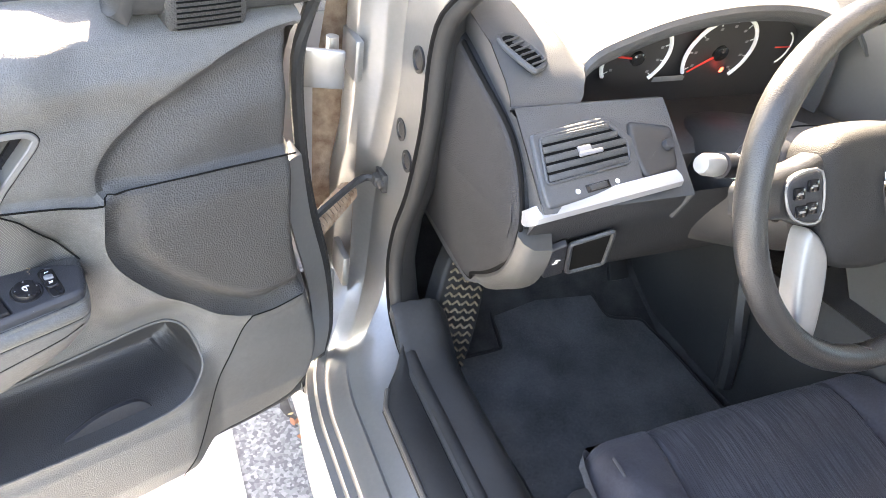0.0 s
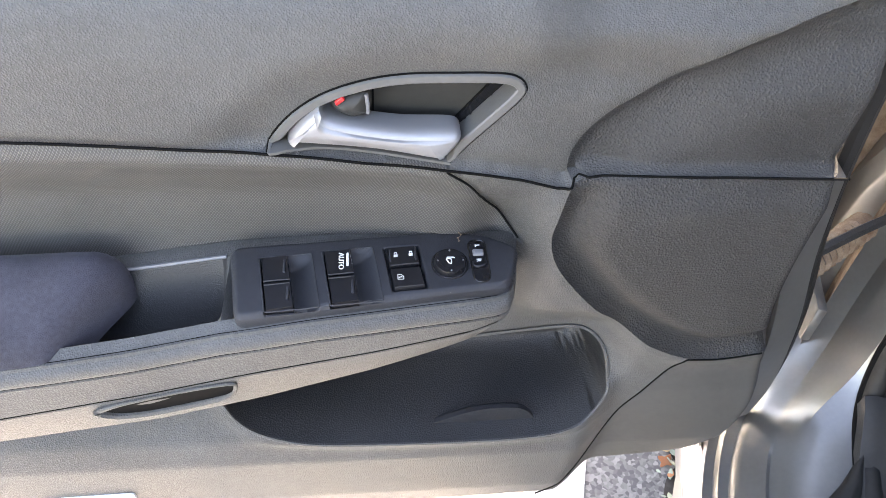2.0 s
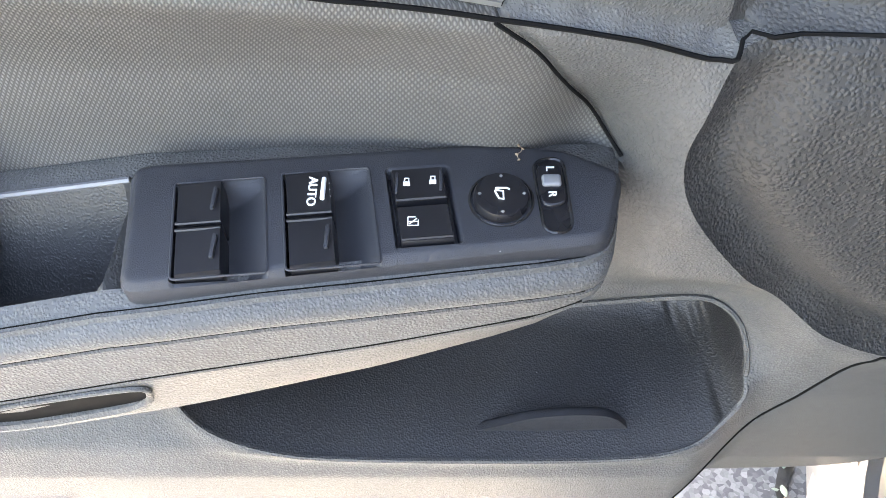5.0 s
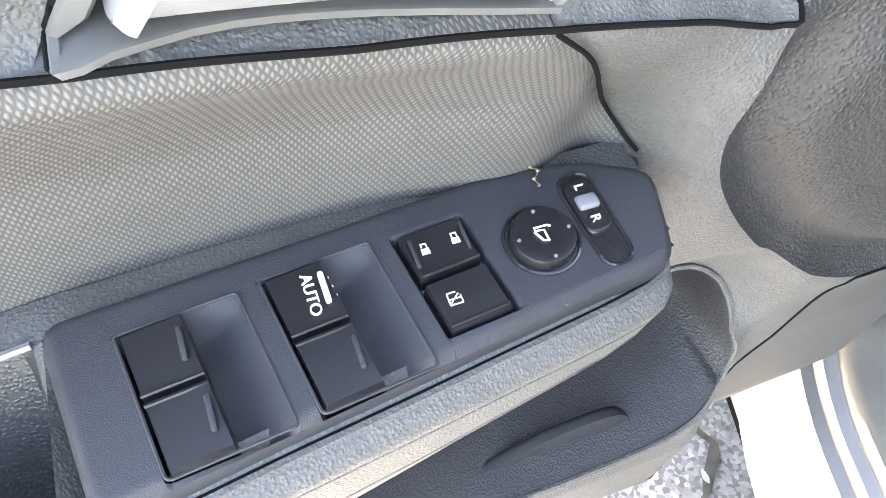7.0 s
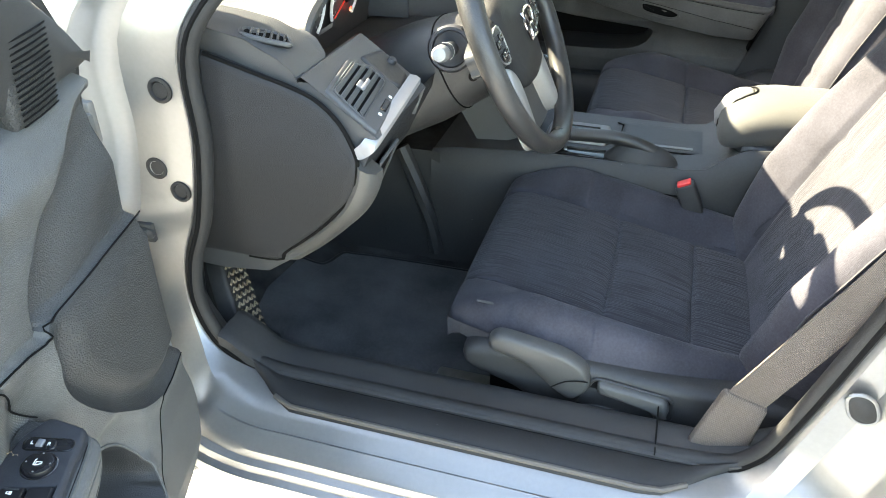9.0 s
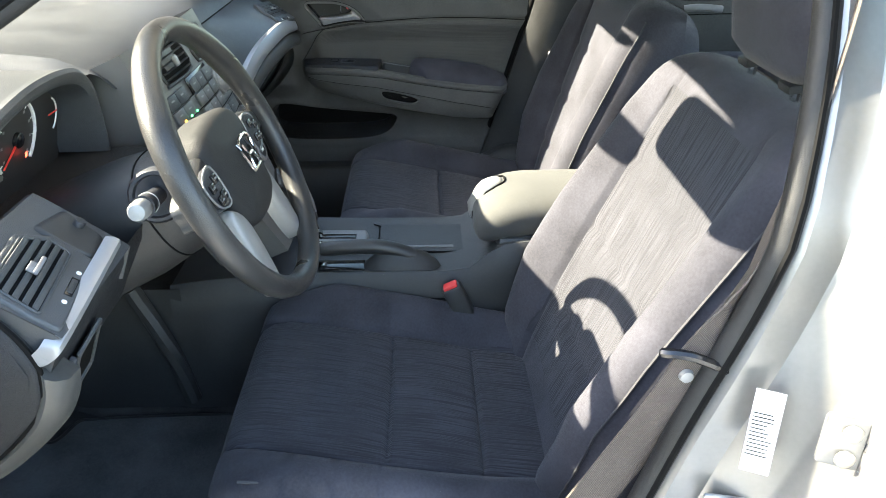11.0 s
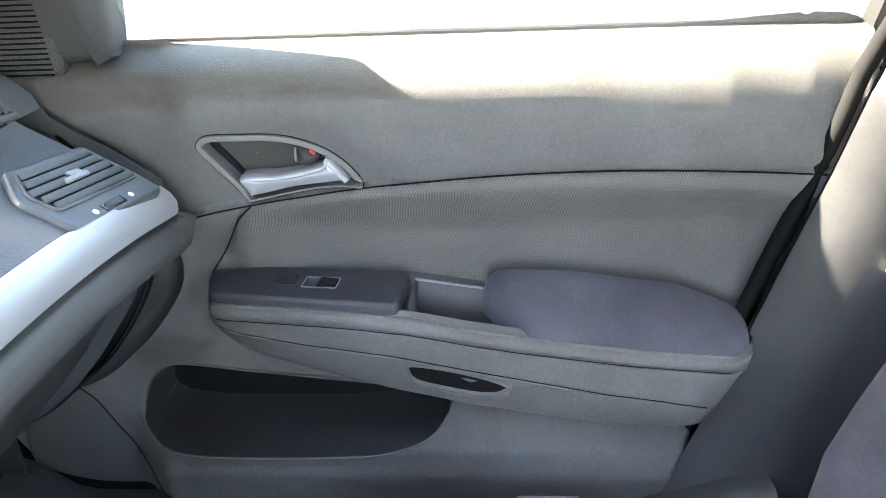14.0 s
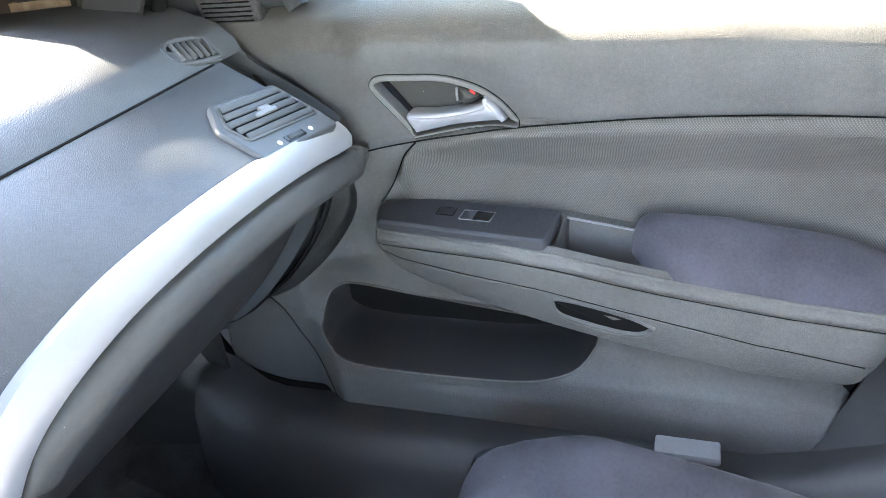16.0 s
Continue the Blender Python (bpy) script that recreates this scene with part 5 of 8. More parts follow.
REAR_Z, REAR_Y = [0.44, 0.478, 0.56, 0.753, 0.912, 1.106, 1.26], [-0.470, -0.505, -0.541, -0.597, -0.646, -0.682, -0.690]
PILLAR_SECTION = [(0.750, -0.004), (0.738, -0.022), (0.728, -0.052), (0.724, -0.10), (0.73, -0.17), (0.75, -0.22)]
for side, where in ((-1, "left"), (1, "right")):
    rows = []
    for y in curve([(0.262,), (0.20,), (0.10,), (-0.10,), (-0.30,), (-0.45,), (-0.62,)], 3):
        y = float(y[0])
        up = 0.05 * float(step(0.18, 0.265, y)) + 0.06 * float(step(-0.46, -0.60, y))
        rows.append([(side * x, y, z + up) for x, z in ((0.765, 0.440), (0.764, 0.456), (0.752, 0.460), (0.744, 0.4585), (0.735, 0.4605), (0.715, 0.458), (0.706, 0.4595), (0.69, 0.452), (0.672, 0.425), (0.662, 0.36), (0.66, 0.285))])
    sill = part("sill_plate_" + where, loft(rows, closed=False), DARK_PLASTIC, sharp=50)
    tagged(sill, "scuffed black plastic door sill plate", "trim", kind="structure")
    part("sill_joint", block((0.10, 0.002, 0.004), pose(side * 0.714, -0.385, 0.4595), 0.0005), GAP_AND_SHADE, sill)
    # pillar between the doors: dark lower cover, pale upper cover
    low = [[(side * x, float(np.interp(z, REAR_Z, REAR_Y)) + y, z) for x, y in PILLAR_SECTION] for z in (0.44, 0.52, 0.60, 0.68, 0.76, 0.86, 0.94)]
    lower = part("pillar_lower_" + where, loft(low, closed=False), DARK_PLASTIC)
    tagged(lower, "black lower cover of the middle pillar", "trim", kind="structure")
    top = [[(side * side_x(x, z), float(np.interp(z, REAR_Z, REAR_Y)) + y, z) for x, y in PILLAR_SECTION] for z in (0.935, 1.0, 1.10, 1.25, 1.37)]
    upper = part("pillar_upper_" + where, loft(top, closed=False), PILLAR_TRIM)
    tagged(upper, "pale grey-beige upper cover of the middle pillar", "trim", kind="structure")


# Added panel that stops daylight leaking in between dashboard and door
blocker = [(0.735, 0.24, 0.27), (0.735, 0.64, 0.27), (0.735, 0.64, 0.96), (0.735, 0.24, 0.96)]
tagged(part("light_blocker_right", plate(blocker, 0.006), DARK_PLASTIC), "black panel added beside the footwell to close a light gap", "trim", kind="structure")


# ---- jamb fittings of the driver's side ----
def jamb_plug(y, z, r=0.0165):
    m = framed((-0.757, y, z), (0, 1, 0), (0, 0, 1)) @ pose(0, 0, 0, 180, 0, 0)
    plug = thing("jamb_plug", (-0.757, y, z), "round black rubber plug in the silver door jamb", "plug", "jamb plugs")
    part("rim", lathe([(r, -0.004), (r, 0.0025), (r - 0.004, 0.0035), (r - 0.0055, 0.0015), (r - 0.006, -0.003)], m), RUBBER, plug)
    part("cap", lathe([(r - 0.0055, -0.004), (r - 0.006, 0.0015), (0.004, 0.0022), (0.0005, 0.0022)], m), RUBBER, plug)


for y, z, r in ((0.276, 0.888, 0.0165), (0.307, 0.777, 0.0155), (0.277, 0.746, 0.0150)):
    jamb_plug(y, z, r)
check = thing("door_check", (-0.757, 0.348, 0.675), "dark steel door check arm bolted to the jamb", "door check")
part("bracket", join(block((0.010, 0.034, 0.030), pose(-0.763, 0.348, 0.675), 0.003), block((0.016, 0.018, 0.016), pose(-0.770, 0.345, 0.677), 0.003)), DARK_PLASTIC, check)
part("bolt", lathe([(0.008, 0), (0.008, 0.005), (0.004, 0.008), (0.0005, 0.008)], framed((-0.766, 0.336, 0.676), (0, 1, 0), (0, 0, 1)) @ pose(0, 0, 0, 180, 0, 0)), DARK_PLASTIC, check)
arm_end = driver_place(0.05, 0.03, 0.660)
part("arm", tube(curve([(-0.775, 0.350, 0.676), (-0.80, 0.352, 0.672), tuple(arm_end)], 4), 0.0055, 6), DARK_PLASTIC, check)
boot_path = [Vector((-0.80, 0.38, 0.640)).lerp(driver_place(0.03, 0.02, 0.640), k / 24) for k in range(25)]
loom = thing("wiring_boot", boot_path[0], "rust-brown ribbed rubber wiring boot between jamb and door", "cable boot")
part("boot", tube(boot_path, [0.013 + 0.003 * (k % 2) for k in range(25)], 10), RUST, loom)
for z in (0.86, 0.52):
    hinge = thing("hinge_set", (-0.82, 0.37, z), "painted steel front door hinge", "hinge", "door hinges")
    part("jamb_leaf", block((0.012, 0.060, 0.055), pose(-0.812, 0.365, z), 0.004), JAMB_PAINT, hinge)
    part("door_leaf", block((0.060, 0.012, 0.050), pose(-0.865, 0.325, z, 0, 0, -16), 0.004), JAMB_PAINT, hinge)
    part("pin", lathe([(0.008, -0.032), (0.008, 0.032)], pose(-0.845, 0.345, z)), STEEL, hinge)
striker = thing("door_striker", (-0.792, -0.636, 0.66), "zinc-plated steel striker loop on the pillar", "striker")
part("base_plate", block((0.006, 0.050, 0.060), pose(-0.790, -0.640, 0.660, 0, 0, -12), 0.006), STEEL, striker)
part("loop", tube(curve([(-0.792, -0.625, 0.673), (-0.822, -0.612, 0.673), (-0.830, -0.610, 0.660), (-0.822, -0.612, 0.647), (-0.792, -0.625, 0.647)], 4), 0.005, 8), CHROME, striker)
for z in (0.680, 0.641):
    part("bolt", lathe([(0.009, 0), (0.008, 0.005), (0.0005, 0.006)], framed((-0.794, -0.650, z), (0, 1, 0), (0, 0, 1)) @ pose(0, 0, 0, 180, 0, 0), 12), STEEL, striker)
slot = thing("pillar_access_hole", (-0.776, -0.590, 0.617), "oval access hole with dark rubber plug in the pillar", "hole")
oval = curve([(-0.018, -0.012), (-0.006, -0.020), (0.010, -0.012), (0.018, 0.012), (0.006, 0.020), (-0.010, 0.012)], 4, True)
hole_m = framed((-0.7805, -0.590, 0.617), (0, 1, 0), (0, 0, 1))
part("rim", tube([hole_m @ Vector((a, b, -0.001)) for a, b in oval], 0.0025, 8, True), JAMB_PAINT, slot)
part("plug", pillow(oval, lambda a, b, c: hole_m @ Vector((a, b, -0.0015 - c)), 0.002, 0.004, 0.003), RUBBER, slot)
plug_b = thing("pillar_plug", (-0.849, -0.680, 0.612), "round sealer-covered plug in the pillar below the hinge", "plug")
part("cap", lathe([(0.027, -0.004), (0.026, 0.003), (0.018, 0.005), (0.010, 0.001), (0.0005, 0.003)], framed((-0.8505, -0.679, 0.612), (-0.35, -0.93, 0), (0, 0, 1))), SEALER, plug_b)
rear_hinge = thing("rear_hinge_set", (-0.852, -0.690, 0.817), "silver painted rear door hinge with two bolts", "hinge")
part("leaf", block((0.008, 0.034, 0.052), pose(-0.852, -0.688, 0.817, 0, 0, -25), 0.004), JAMB_PAINT, rear_hinge)
for z in (0.830, 0.803):
    part("bolt", lathe([(0.0085, 0), (0.0085, 0.004), (0.005, 0.006), (0.0005, 0.006)], framed((-0.857, -0.690, z), (0, 1, 0), (0, 0, 1)) @ pose(0, 0, 0, 180, 0, 0), 12), STEEL, rear_hinge)


def sticker(name, at, along, up, size, label, mats, lines):
    m = framed(at, along, up)
    st = thing(name, at, label, "sticker")
    part("sheet", block((size[0], size[1], 0.0006), m, 0.0002), mats[0], st)
    if mats[1]:
        part("band", block((size[0] * 0.96, size[1] * 0.16, 0.0006), m @ pose(0, size[1] * 0.40, 0.0005), 0.0001), mats[1], st)
    rnd = random.Random(len(name))
    for k in range(lines):
        w = size[0] * rnd.uniform(0.5, 0.85)
        part("printed_line", block((w, size[1] * 0.013, 0.0003), m @ pose((w - size[0] * 0.88) / 2, size[1] * (0.22 - 0.55 * k / lines), 0.0006), 0), DARK_PLASTIC, st)


sticker("warning_sticker", (-0.8005, -0.6345, 0.611), (-0.61, -0.77, 0.0), (0.14, -0.11, 0.98), (0.030, 0.052), "white warning sticker with a yellow band on the pillar", (PAPER, YELLOW), 9)
sticker("data_sticker", (-0.7990, -0.650, 0.780), (-0.4, -0.9, 0.0), (0.1, -0.25, 0.96), (0.026, 0.085), "white printed data sticker on the door pillar", (PAPER, None), 12)
sticker("corner_sticker", (-0.7705, -0.560, 0.490), (0.05, -0.98, 0.1), (0.13, 0.1, 0.98), (0.048, 0.022), "small white sticker on the sill corner", (PAPER, None), 0)

# ---- white strip beside the car ----
strip = [(-0.975, 3.0, 0.004), (-0.975, -1.6, 0.004), (-2.9, -1.6, 0.004), (-2.9, 3.0, 0.004)]
tagged(part("white_strip", (strip, [(0, 1, 2, 3)]), STRIP_WHITE), "broad white strip on the asphalt", "road paint", kind="structure")

# ---- dashboard ----
dash = thing("dashboard", (0.0, 0.35, 0.55), "charcoal moulded dashboard with silver trim band", "dashboard")
PAD = [(0.64, 0.970), (0.45, 0.990), (0.30, 0.995), (0.20, 0.985), (0.150, 0.966), (0.128, 0.950), (0.118, 0.938)]
FACE = [(0.116, 0.937), (0.105, 0.930), (0.080, 0.917), (0.045, 0.897), (0.012, 0.874), (0.004, 0.866)]
END_FACE = [(0.118, 0.893), (0.108, 0.908), (0.100, 0.911), (0.090, 0.905), (0.055, 0.880), (0.025, 0.858), (0.008, 0.846), (0.004, 0.842)]
END_PAD = [(0.104, 0.905), (0.110, 0.916), (0.125, 0.928), (0.171, 0.951), (0.22, 0.960), (0.30, 0.968), (0.45, 0.968), (0.64, 0.955)]
LOWER = [(0.010, 0.842), (0.014, 0.822), (0.030, 0.790), (0.060, 0.735), (0.100, 0.680), (0.150, 0.625), (0.215, 0.575), (0.30, 0.560), (0.62, 0.560)]


def dash_x(y, z, side):
    """The dashboard's end leans inwards below."""
    return side * ((0.722 if side < 0 else 0.752) - 0.10 * max(0.0, 0.80 - z) ** 1.2 * 3 - 0.05 * max(0.0, y - 0.2) + (0.028 * float(step(0.09, 0.14, y)) if side > 0 else 0.0))


def dash_strip(profile, x0, x1, n=14, shape=None):
    rings = []
    for t in np.linspace(0, 1, n):
        ring = []
        for y, z in profile:
            a = dash_x(y, z, -1) if x0 <= -0.72 else x0
            b = dash_x(y, z, 1) if x1 >= 0.72 else x1
            x = a + (b - a) * t
            dy, dz = shape(x, y, z) if shape else (0, 0)
            ring.append((x, y + dy, z + dz))
        rings.append(ring)
    return loft(rings, closed=False)


part("upper_pad", dash_strip(PAD, -0.205, 0.72, 30), DASH_TRIM, dash)
HOOD = curve([(-0.616, 0.850), (-0.620, 0.905), (-0.618, 0.930), (-0.602, 0.949), (-0.562, 0.966), (-0.515, 0.981), (-0.464, 0.991), (-0.40, 0.997), (-0.33, 0.995), (-0.27, 0.983), (-0.237, 0.955), (-0.226, 0.90), (-0.224, 0.85)], 5)
crest = [(x, z) for x, z in HOOD[11:-12]]
swell = []
for x in list(np.linspace(-0.722, -0.645, 8)) + [-0.640, -0.634, -0.628, -0.622, -0.616, -0.608] + list(np.linspace(-0.60, -0.25, 30)) + [-0.240, -0.230, -0.222, -0.205]:
    row = []
    for y in (0.64, 0.54, 0.45, 0.37, 0.30, 0.25, 0.22, 0.20, 0.185, 0.171, 0.155, 0.148, 0.141, 0.125, 0.115, 0.110, 0.104):
        end, inside = float(step(-0.615, -0.640, x)), float(step(-0.637, -0.617, x) * step(-0.205, -0.235, x))
        y = max(y, 0.118 + 0.024 * inside - 0.014 * end)
        pad_z = float(np.interp(y, [0.118, 0.128, 0.150, 0.20, 0.30, 0.45, 0.64], [0.938, 0.950, 0.966, 0.985, 0.995, 0.990, 0.970]))
        pad_z += (float(np.interp(y, [p[0] for p in END_PAD], [p[1] for p in END_PAD])) - pad_z) * float(step(-0.50, -0.66, x))
        top = float(np.interp(x, [c[0] for c in crest], [c[1] for c in crest]))
        rise = float(step(0.50, 0.17, y)) * inside
        row.append((max(x, dash_x(y, 0.95, -1)), y, pad_z + (top - pad_z) * rise))
    swell.append(row)
part("cluster_swell", loft(swell, closed=False), DASH_TRIM, dash, sharp=70)
part("driver_face", dash_strip(END_FACE, -0.72, -0.535, 8), DASH_TRIM, dash)
ends = [(y, z) for y, z in END_FACE] + [(0.02, 0.80), (0.11, 0.80)]
part("face_return", loft([[(x, y, z) for y, z in ends] for x in (-0.5355, -0.532)]), DASH_TRIM, dash)
part("lower_panel", dash_strip(LOWER, -0.72, -0.17, 16), CAP_PLASTIC, dash)
face_seam = [(x, 0.117 + 0.0, 0.9385) for x in np.linspace(0.20, 0.71, 20)]
part("pad_seam", tube(face_seam, 0.0014, 6), GAP_AND_SHADE, dash)
part("pad_seam", tube([(x, y, z) for x, y, z in ((-0.724, 0.1030, 0.9060), (-0.66, 0.1030, 0.9068), (-0.605, 0.1030, 0.9075))], 0.0014, 6), GAP_AND_SHADE, dash)
driver_cap = curve([(0.60, 0.93), (0.40, 0.945), (0.30, 0.942), (0.227, 0.930), (0.158, 0.912), (0.111, 0.899), (0.078, 0.885), (0.051, 0.859), (0.034, 0.825), (0.031, 0.801), (0.043, 0.759), (0.074, 0.72), (0.116, 0.677), (0.170, 0.630), (0.185, 0.612), (0.265, 0.606), (0.45, 0.60), (0.60, 0.62)], 4, True)
passenger_cap = curve([(0.60, 0.96), (0.40, 0.975), (0.24, 0.955), (0.118, 0.915), (0.075, 0.880), (0.040, 0.835), (0.030, 0.800), (0.045, 0.745), (0.09, 0.68), (0.15, 0.625), (0.20, 0.590), (0.28, 0.575), (0.45, 0.57), (0.60, 0.60)], 4, True)
for side in (-1, 1):
    prof = PAD + FACE + LOWER if side > 0 else END_PAD[::-1] + END_FACE[3:] + LOWER
    cap_loop = driver_cap if side < 0 else passenger_cap
    part("end_plate", ([(dash_x(y, z, side) + side * 0.001, y, z) for y, z in prof], [tuple(range(len(prof)))]), DASH_TRIM, dash)
    cap = part("end_cap", pillow(cap_loop, lambda a, b, c: Vector((dash_x(a, b, side) + side * (0.004 + c), a, b)), 0.008, 0.010, 0.002, 0.01), CAP_PLASTIC, dash)
    part("cap_edge", tube([(dash_x(a, b, side) + side * 0.006, a, b) for a, b in cap_loop[12:(60 if side < 0 else 58)]], 0.0030, 6), GAP_AND_SHADE, cap)
    # upper side shoulder with the small demist outlet
    vent_m = framed((side * 0.703, 0.134, 0.954), (1, -0.25, -0.12), (0, 0.72, 0.62)) if side > 0 else framed((-0.6895, 0.157, 0.9455), (0.42, -0.90, -0.28), (0.80, 0.42, 0.02))
    demist = part("demist_outlet", tube([vent_m @ Vector((a, b, 0)) for a, b in curve([(-0.026, -0.012), (-0.026, 0.014), (0.018, 0.016), (0.028, -0.006), (0.022, -0.014)], 4, True)], 0.0035, 8, True), DASH_TRIM, dash)
    # a near-black sheet stands in for the shade in the outlet
    part("outlet_shade", pillow(curve([(-0.025, -0.011), (-0.025, 0.013), (0.018, 0.015), (0.026, -0.006), (0.021, -0.013)], 4, True), lambda a, b, c: vent_m @ Vector((a, b, 0.002 - c)), 0.001, 0.003), GAP_AND_SHADE, demist)
    for k in range(6):
        part("outlet_slat", block((0.002, 0.024, 0.006), vent_m @ pose(-0.020 + 0.0082 * k, 0.001, 0.002, 0, 25, 0), 0.0006), DASH_TRIM, demist)


def air_vent(side):
    """An end outlet set flush in the dashboard's face."""
    s = -side
    m = framed((0.663, 0.0385, 0.9002), (1, -0.135, -0.085), (0, 0.845, 0.535)) if side > 0 else framed((-0.658, 0.0500, 0.8790), (1, 0.10, 0.072), (0, 0.812, 0.584))
    ring = lambda pts, r: rounded([(a * s, b) for a, b in pts], r)
    body = part("air_vent", pillow(ring([(-0.053, 0.034), (0.044, 0.036), (0.068, 0.004), (0.062, -0.030), (0.058, -0.047), (-0.066, -0.047), (-0.064, -0.020)], 0.006), lambda a, b, c: m @ Vector((a, b, c - 0.003)), 0.0045, 0.003, 0.0, 0.006), DASH_TRIM, dash, "charcoal end air vent")
    mouth = ring([(-0.045, 0.027), (0.040, 0.028), (0.057, 0.002), (0.050, -0.022), (-0.057, -0.023)], 0.005)
    # flat near-black sheet painting the shade inside the duct
    part("vent_shade", pillow(mouth, lambda a, b, c: m @ Vector((a, b, 0.0017 + 0 * c)), 0.0, 0.001), GAP_AND_SHADE, body)
    part("vent_rim", tube([m @ Vector((a, b, 0.002)) for a, b in mouth], 0.0016, 6, True), DASH_TRIM, body)
    for k in range(5):
        b = -0.0175 + k * 0.0100
        left, right = -0.055 + 0.0021 * k, float(np.interp(b, [-0.022, 0.002, 0.028], [0.049, 0.056, 0.040]))
        part("vent_slat", block((right - left - 0.003, 0.0068, 0.0024), m @ pose(s * (left + right) / 2, b, 0.0030, 24, 0, 0), 0.001), DASH_TRIM, body)
    part("vent_tab", join(block((0.030, 0.005, 0.004), m @ pose(0.004 * s, -0.002, 0.0075), 0.0015), block((0.016, 0.009, 0.003), m @ pose(-0.001 * s, 0.003, 0.0060), 0.001)), GREY_TRIM, body)
    part("dial_slot", block((0.030, 0.0085, 0.0016), m @ pose(0.0, -0.0375, 0.0016), 0.0008), GLOSS_BLACK, body)
    part("vent_dial", block((0.022, 0.006, 0.003), m @ pose(0.0, -0.0375, 0.0026), 0.001), DARK_PLASTIC, body)
    for a in (-0.026, 0.025):
        part("dial_mark", lathe([(0.0028, 0), (0.0028, 0.0006), (0.0005, 0.0006)], m @ pose(a * s, -0.0375, 0.0017), 12), WHITE_INK, body)


air_vent(-1)
air_vent(1)


def trim_band(points, width, name):
    rings = []
    for (x, y, z), w in zip(points, width):
        rings.append([(x, y + 0.016, z + w / 2), (x, y + 0.006, z + w / 2 - 0.001), (x, y + 0.0005, z + w * 0.2), (x, y + 0.001, z - w * 0.25), (x, y + 0.006, z - w / 2), (x, y + 0.014, z - w / 2)])
    part(name, loft(rings), SILVER, dash, "satin silver trim band")


band = curve([(-0.727, 0.028, 0.815), (-0.7295, 0.012, 0.826), (-0.722, 0.004, 0.8345), (-0.68, 0.002, 0.8425), (-0.61, 0.002, 0.853), (-0.556, 0.003, 0.860)], 5)
trim_band(band, list(np.interp(np.linspace(0, 1, len(band)), [0, 0.15, 0.4, 1], [0.006, 0.013, 0.0165, 0.0155])), "silver_band")
sweep = curve([(0.746, 0.002, 0.850), (0.735, -0.002, 0.852), (0.66, -0.002, 0.864), (0.56, 0.000, 0.873), (0.46, 0.008, 0.871), (0.38, 0.022, 0.856), (0.31, 0.036, 0.826), (0.272, 0.045, 0.785), (0.256, 0.05, 0.735), (0.248, 0.055, 0.67)], 6)
rings = []
for i, p in enumerate(sweep):
    a, b = np.array(sweep[max(i - 1, 0)]), np.array(sweep[min(i + 1, len(sweep) - 1)])
    t = (b - a) / np.linalg.norm(b - a)
    side = np.cross(t, (0, -0.75, 0.35))
    side = side / np.linalg.norm(side)
    out = np.cross(side, t)
    out = out if out[1] < 0 else -out
    w = 0.017 * float(np.interp(i, [0, 2, 8, 40, len(sweep)], [0.5, 0.95, 1.0, 1.0, 0.9]))
    rings.append([tuple(np.array(p) + side * w * c + out * d) for c, d in ((-1, -0.01), (-0.97, 0.001), (-0.5, 0.005), (0.2, 0.006), (0.85, 0.002), (1, -0.01))])
part("silver_band", loft(rings), SILVER, dash, "sweeping satin silver trim band")
face, low = [], []
for i, (p, r) in enumerate(zip(sweep, rings)):
    f = i / (len(sweep) - 1)
    x = float(np.interp(p[0], [0.248, 0.35, 0.746], [0.15, 0.30, 0.722])) - 0.10 * max(0.0, f - 0.75)
    a, b_ = np.array((min(x, 0.722), 0.1165, 0.938)), np.array(r[5] if r[5][2] > r[0][2] or r[5][0] < r[0][0] else r[0])
    bow = np.array((0, 0.02, 0.02)) * 0.35
    face.append([tuple(a + (b_ - a) * t + bow * math.sin(math.pi * t)) for t in np.linspace(0, 1, 9)])
    c_ = np.array(r[0] if r[5][2] > r[0][2] or r[5][0] < r[0][0] else r[5])
    x = float(np.interp(p[0], [0.248, 0.746], [0.20, 0.735]))
    line = [c_] + [np.array((min(x, dash_x(y, z, 1)) if y < 0.2 else x * 0.94, y + 0.02, z)) for y, z in ((0.030, 0.790), (0.060, 0.735), (0.100, 0.680), (0.150, 0.625), (0.215, 0.575), (0.30, 0.560), (0.62, 0.560)) if z < c_[2] - 0.01 or y > 0.1]
    while len(line) < 8:
        line.insert(1, (line[0] + line[1]) / 2)
    low.append([tuple(q) for q in line])
bar = []
for p, r in list(zip(sweep, rings))[1:44]:
    up, down = (np.array(r[5]), np.array(r[0])) if r[5][2] > r[0][2] or r[5][0] < r[0][0] else (np.array(r[0]), np.array(r[5]))
    d = (down - up) / np.linalg.norm(down - up)
    bar.append([tuple(down + d * a + np.array((0, b, 0))) for a, b in ((0.000, 0.012), (0.003, -0.002), (0.008, -0.007), (0.024, -0.005), (0.036, 0.002), (0.041, 0.016))])
part("knee_bar", loft(bar), LEVER_GREY, dash, "dark rounded bar under the silver band", sharp=60)
part("passenger_face", loft(face, closed=False), DASH_TRIM, dash, sharp=70)
part("glove_box_panel", loft(low, closed=False), DARK_PLASTIC, dash, sharp=70)
knee = curve([(-0.727, 0.026, 0.804), (-0.724, 0.033, 0.775), (-0.716, 0.055, 0.735), (-0.703, 0.090, 0.695), (-0.690, 0.135, 0.652), (-0.676, 0.180, 0.614)], 6)
